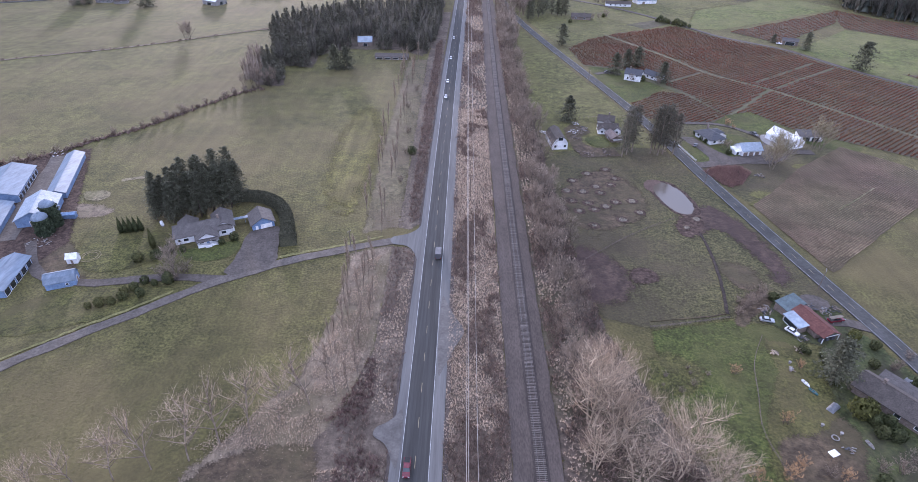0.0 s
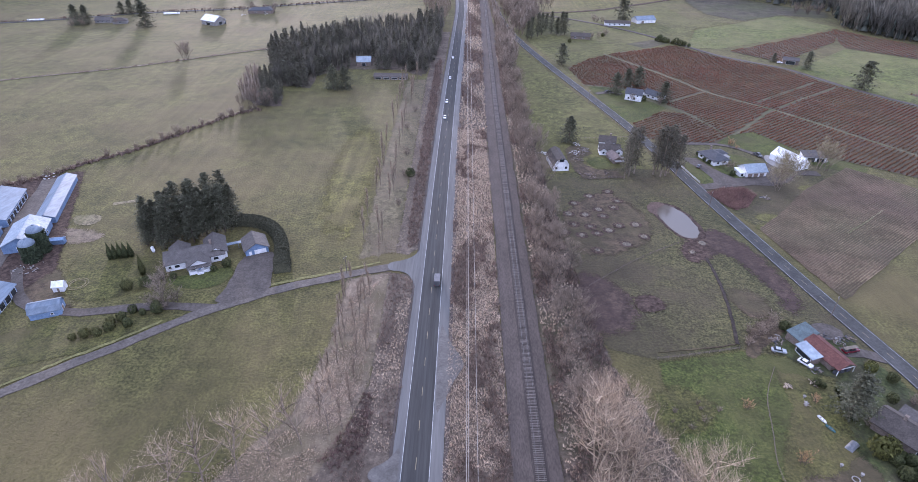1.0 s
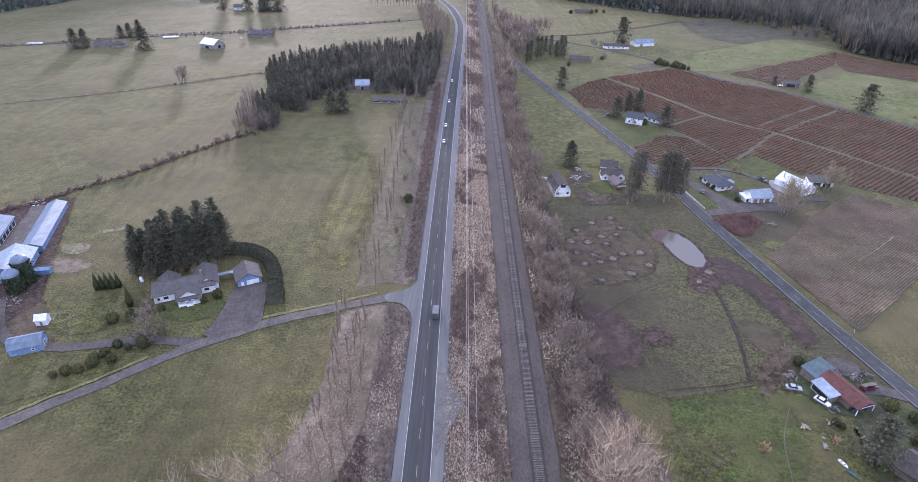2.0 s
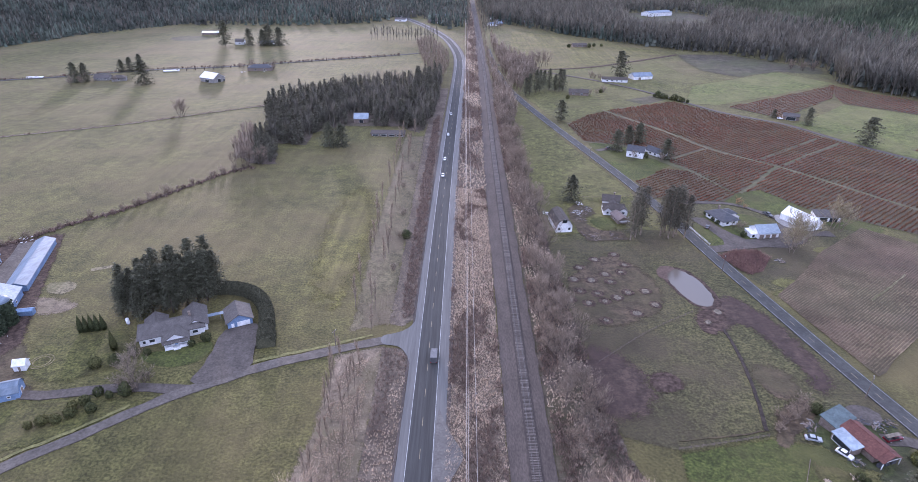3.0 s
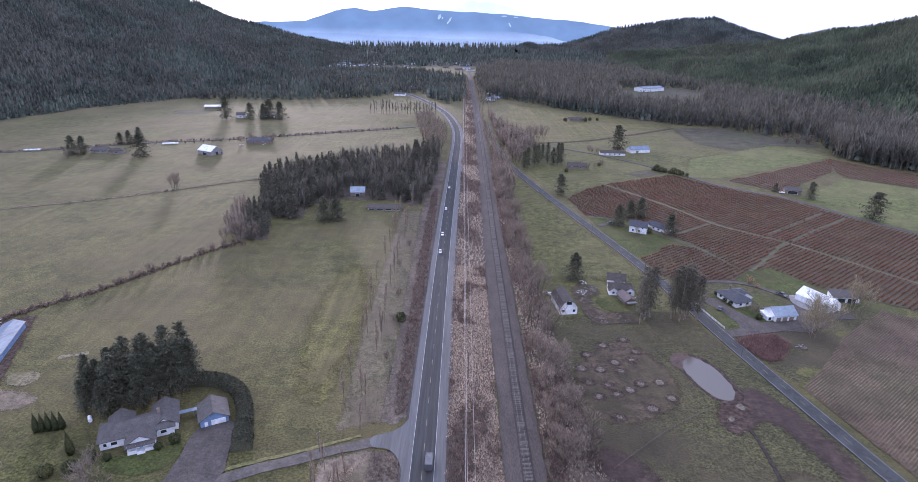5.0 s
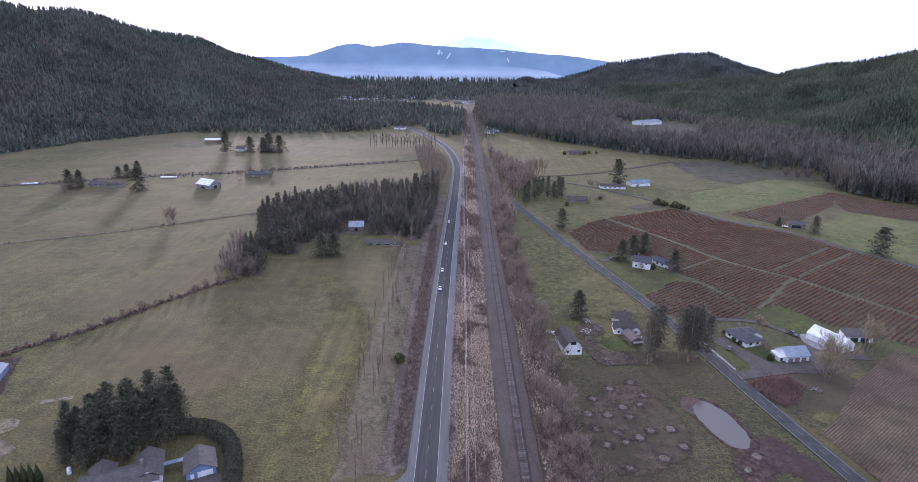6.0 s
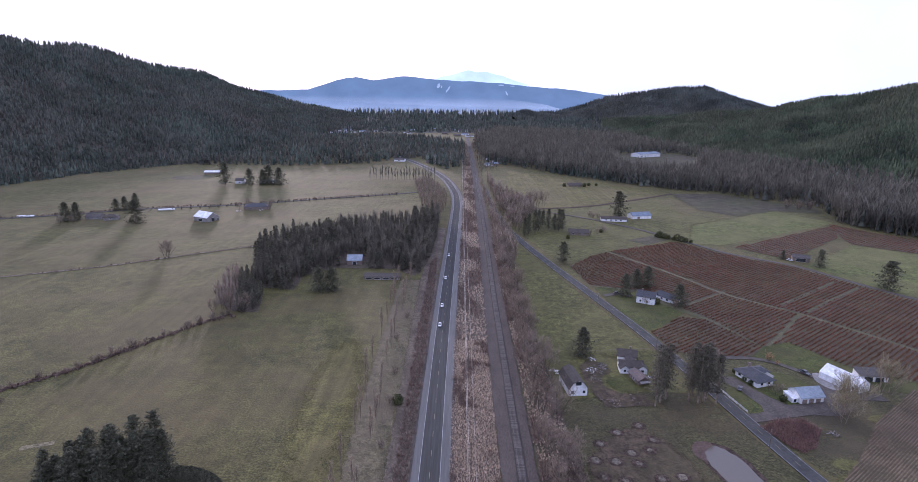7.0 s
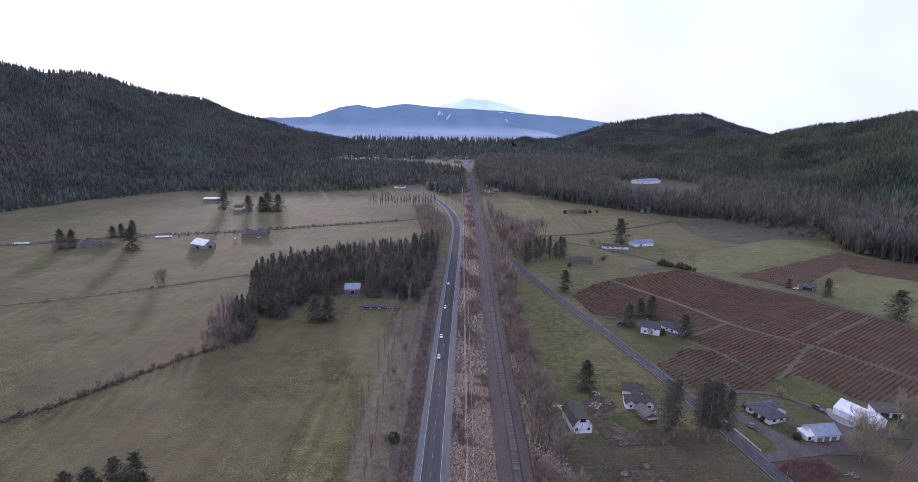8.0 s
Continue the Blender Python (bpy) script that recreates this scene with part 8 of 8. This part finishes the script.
def rowing_boat(x, y, turn, hull, label):
    """A small open boat lying on the grass: a lofted hull, a gunwale and two thwarts."""
    root = thing("rowing_boat", None, label, "boat", at=pose(x, y, 0, 0, 0, turn))
    bm = bmesh.new()
    rings = []
    for u in (-1.0, -0.7, -0.3, 0.2, 0.6, 0.88, 1.0):
        w = 0.62 * max(0.03, 1 - abs(u) ** 2.6) if u > 0 else 0.62 * (1 - 0.35 * u * u)
        rings.append([bm.verts.new((u * 1.45, q * w * 0.85, z * 0.9)) for q, z in ((-1, 0.5), (-0.8, 0.14), (0, 0.0), (0.8, 0.14), (1, 0.5))])
    for a, b in zip(rings[:-1], rings[1:]):
        for k in range(4):
            bm.faces.new((a[k], a[k + 1], b[k + 1], b[k]))
    bm.faces.new(rings[0])
    bmesh.ops.recalc_face_normals(bm, faces=bm.faces[:])
    bmesh.ops.solidify(bm, geom=bm.faces[:], thickness=0.05)
    part("hull", bm, hull, root)
    for k in (-0.6, 0.35):
        part("thwart", boxes((k, 0, 0.36, 0.2, 0.86, 0.05), bevel=0.01), M["board"], root)
    return root


rowing_boat(116.8, 84.6, -70, M["white"], "small white rowing boat lying on the lawn")
rowing_boat(123.5, 63.6, -80, M["concrete"], "old grey dinghy lying among the garden shrubs")
rowing_boat(117.5, 81.4, -62, M["tealpaint"], "small teal rowing boat lying on the lawn")


def garden_urn(x, y, label):
    root = thing("garden_urn", None, label, "urn", at=pose(x, y, 0))
    part("foot", boxes((0, 0, 0.15, 0.5, 0.5, 0.3), bevel=0.04), M["concrete"], root)
    part("bowl", drum(0.22, 0.42, 0.5, (0, 0, 0.55), 14), M["concrete"], root)
    part("rim", drum(0.47, 0.47, 0.1, (0, 0, 0.85), 14), M["concrete"], root)


garden_urn(115.8, 92.7, "white garden urn on the lawn")
garden_urn(117.6, 66.8, "pale urn beside the ring planter")
garden_urn(113.8, 69.5, "pale urn at the garden bed")


def tarp_heap(x, y, turn, size, label):
    """A heap under a wrinkled sheet."""
    rng = random.Random(int(x * 10))
    n = 12
    vs = [(size[0] * (i / n * 2 - 1), size[1] * (j / n * 2 - 1), max(0.02, size[2] * (1 - (i / n * 2 - 1) ** 4) * (1 - (j / n * 2 - 1) ** 4) * rng.uniform(0.75, 1.1))) for j in range(n + 1) for i in range(n + 1)]
    fs = [(j * (n + 1) + i, j * (n + 1) + i + 1, (j + 1) * (n + 1) + i + 1, (j + 1) * (n + 1) + i) for j in range(n) for i in range(n)]
    thing("tarp_heap", mesh("tarp_heap", vs, fs, M["tarp"], smooth=True), label, "tarpaulin", at=pose(x, y, 0.02, 0, 0, turn))


tarp_heap(120.3, 75.8, 35, (2.2, 1.1, 1.2), "grey tarpaulin over a long heap on the grass")


loaded = vehicle("pickup_truck", "dark red pickup with pale timber on its rack", 140.2, 112.2, 14, M["carred"], "pickup", z=0.34)
rack = part("rack", boxes((-2.4, -0.8, 1.5, 0.08, 0.08, 0.9), (-2.4, 0.8, 1.5, 0.08, 0.08, 0.9), (-2.4, 0, 1.95, 0.08, 1.7, 0.08), (0.2, 0, 1.95, 0.08, 1.7, 0.08)), M["wood"], loaded, "steel ladder rack")
for k in range(4):
    part("plank", boxes((-0.5, -0.5 + 0.32 * k, 2.06, 5.2 - 0.5 * (k % 2), 0.26, 0.12), bevel=0.015), M["hay"], rack)
heap(112.8, 96.8, 1.2, "small pile of branches on the lawn", [M["board"], M["bark"]], 9)
heap(121.6, 98.4, 1.6, "heap of cut brush at the edge of the yard", [M["board"], M["bark"], M["darkshingle"]], 14)
heap(139, 117.2, 2.6, "row of old scrap behind the red-roofed house", [M["darkshingle"], M["board"], M["concrete"]], 18)
heap(144, 118.6, 2.0, "old scrap beside the gravel yard", [M["darkshingle"], M["board"]], 12)
heap(159.5, 218, 2.2, "grey scrap beside the red canes", [M["board"], M["darkshingle"], M["concrete"]], 14)
heap(-204, 634, 7, "pale clutter round the grey house", [M["white"], M["concrete"], M["board"]], 12)
heap(-228, 626, 5, "white sheds and boxes beside the grey house", [M["white"], M["board"]], 7)
# wheel marks where a tractor has turned
for r in (2.6, 3.6):
    v, f = [], []
    for k in range(40):
        a = 2 * math.pi * k / 40
        v += [(-126.5 + (r + d) * math.cos(a) * random.uniform(0.97, 1.03), 141.2 + (r + d) * math.sin(a) * random.uniform(0.97, 1.03), 0.24) for d in (-0.16, 0.16)]
        f.append((2 * k, 2 * k + 1, (2 * k + 3) % 80, (2 * k + 2) % 80))
    thing("wheel_mark", mesh("wheel_mark", v, f, M["baldgrass"]), "ring of pale wheel marks in the grass", "track", kind="structure")

# ---------------------------------------------------------------- railway ties
tie_bm = boxes((0, 0, 0, 2.7, 0.26, 0.16), bevel=0.02)
tie_me = bpy.data.meshes.new("tie")
tie_bm.to_mesh(tie_me)
tie_bm.free()
tie_me.materials.append(M["tie"])
first = int(np.searchsorted(c_[:, 1], 44.0))
for i in range(first, first + 290):
    ob = part("tie", tie_me, None, railway)
    ob.matrix_basis = pose(c_[i, 0], c_[i, 1], 0.48, 0, 0, random.uniform(-1.5, 1.5))
rest = [i for i in range(len(c_)) if not first <= i < first + 290 and c_[i, 1] < 900]
tv = np.array([(a * 1.35, b * 0.13, c * 0.08) for a in (-1, 1) for b in (-1, 1) for c in (-1, 1)])
tf_ = ((1, 3, 7, 5), (0, 1, 5, 4), (2, 6, 7, 3), (0, 2, 3, 1), (4, 5, 7, 6))
vs, fs = [], []
for i in rest:
    k = len(vs)
    vs += [tuple(p) for p in tv + (c_[i, 0], c_[i, 1], 0.48)]
    fs += [tuple(k + j for j in p) for p in tf_]
tagged(part("tie_run", mesh("tie_run", vs, fs, M["tie"]), None, railway), kind="stuff")
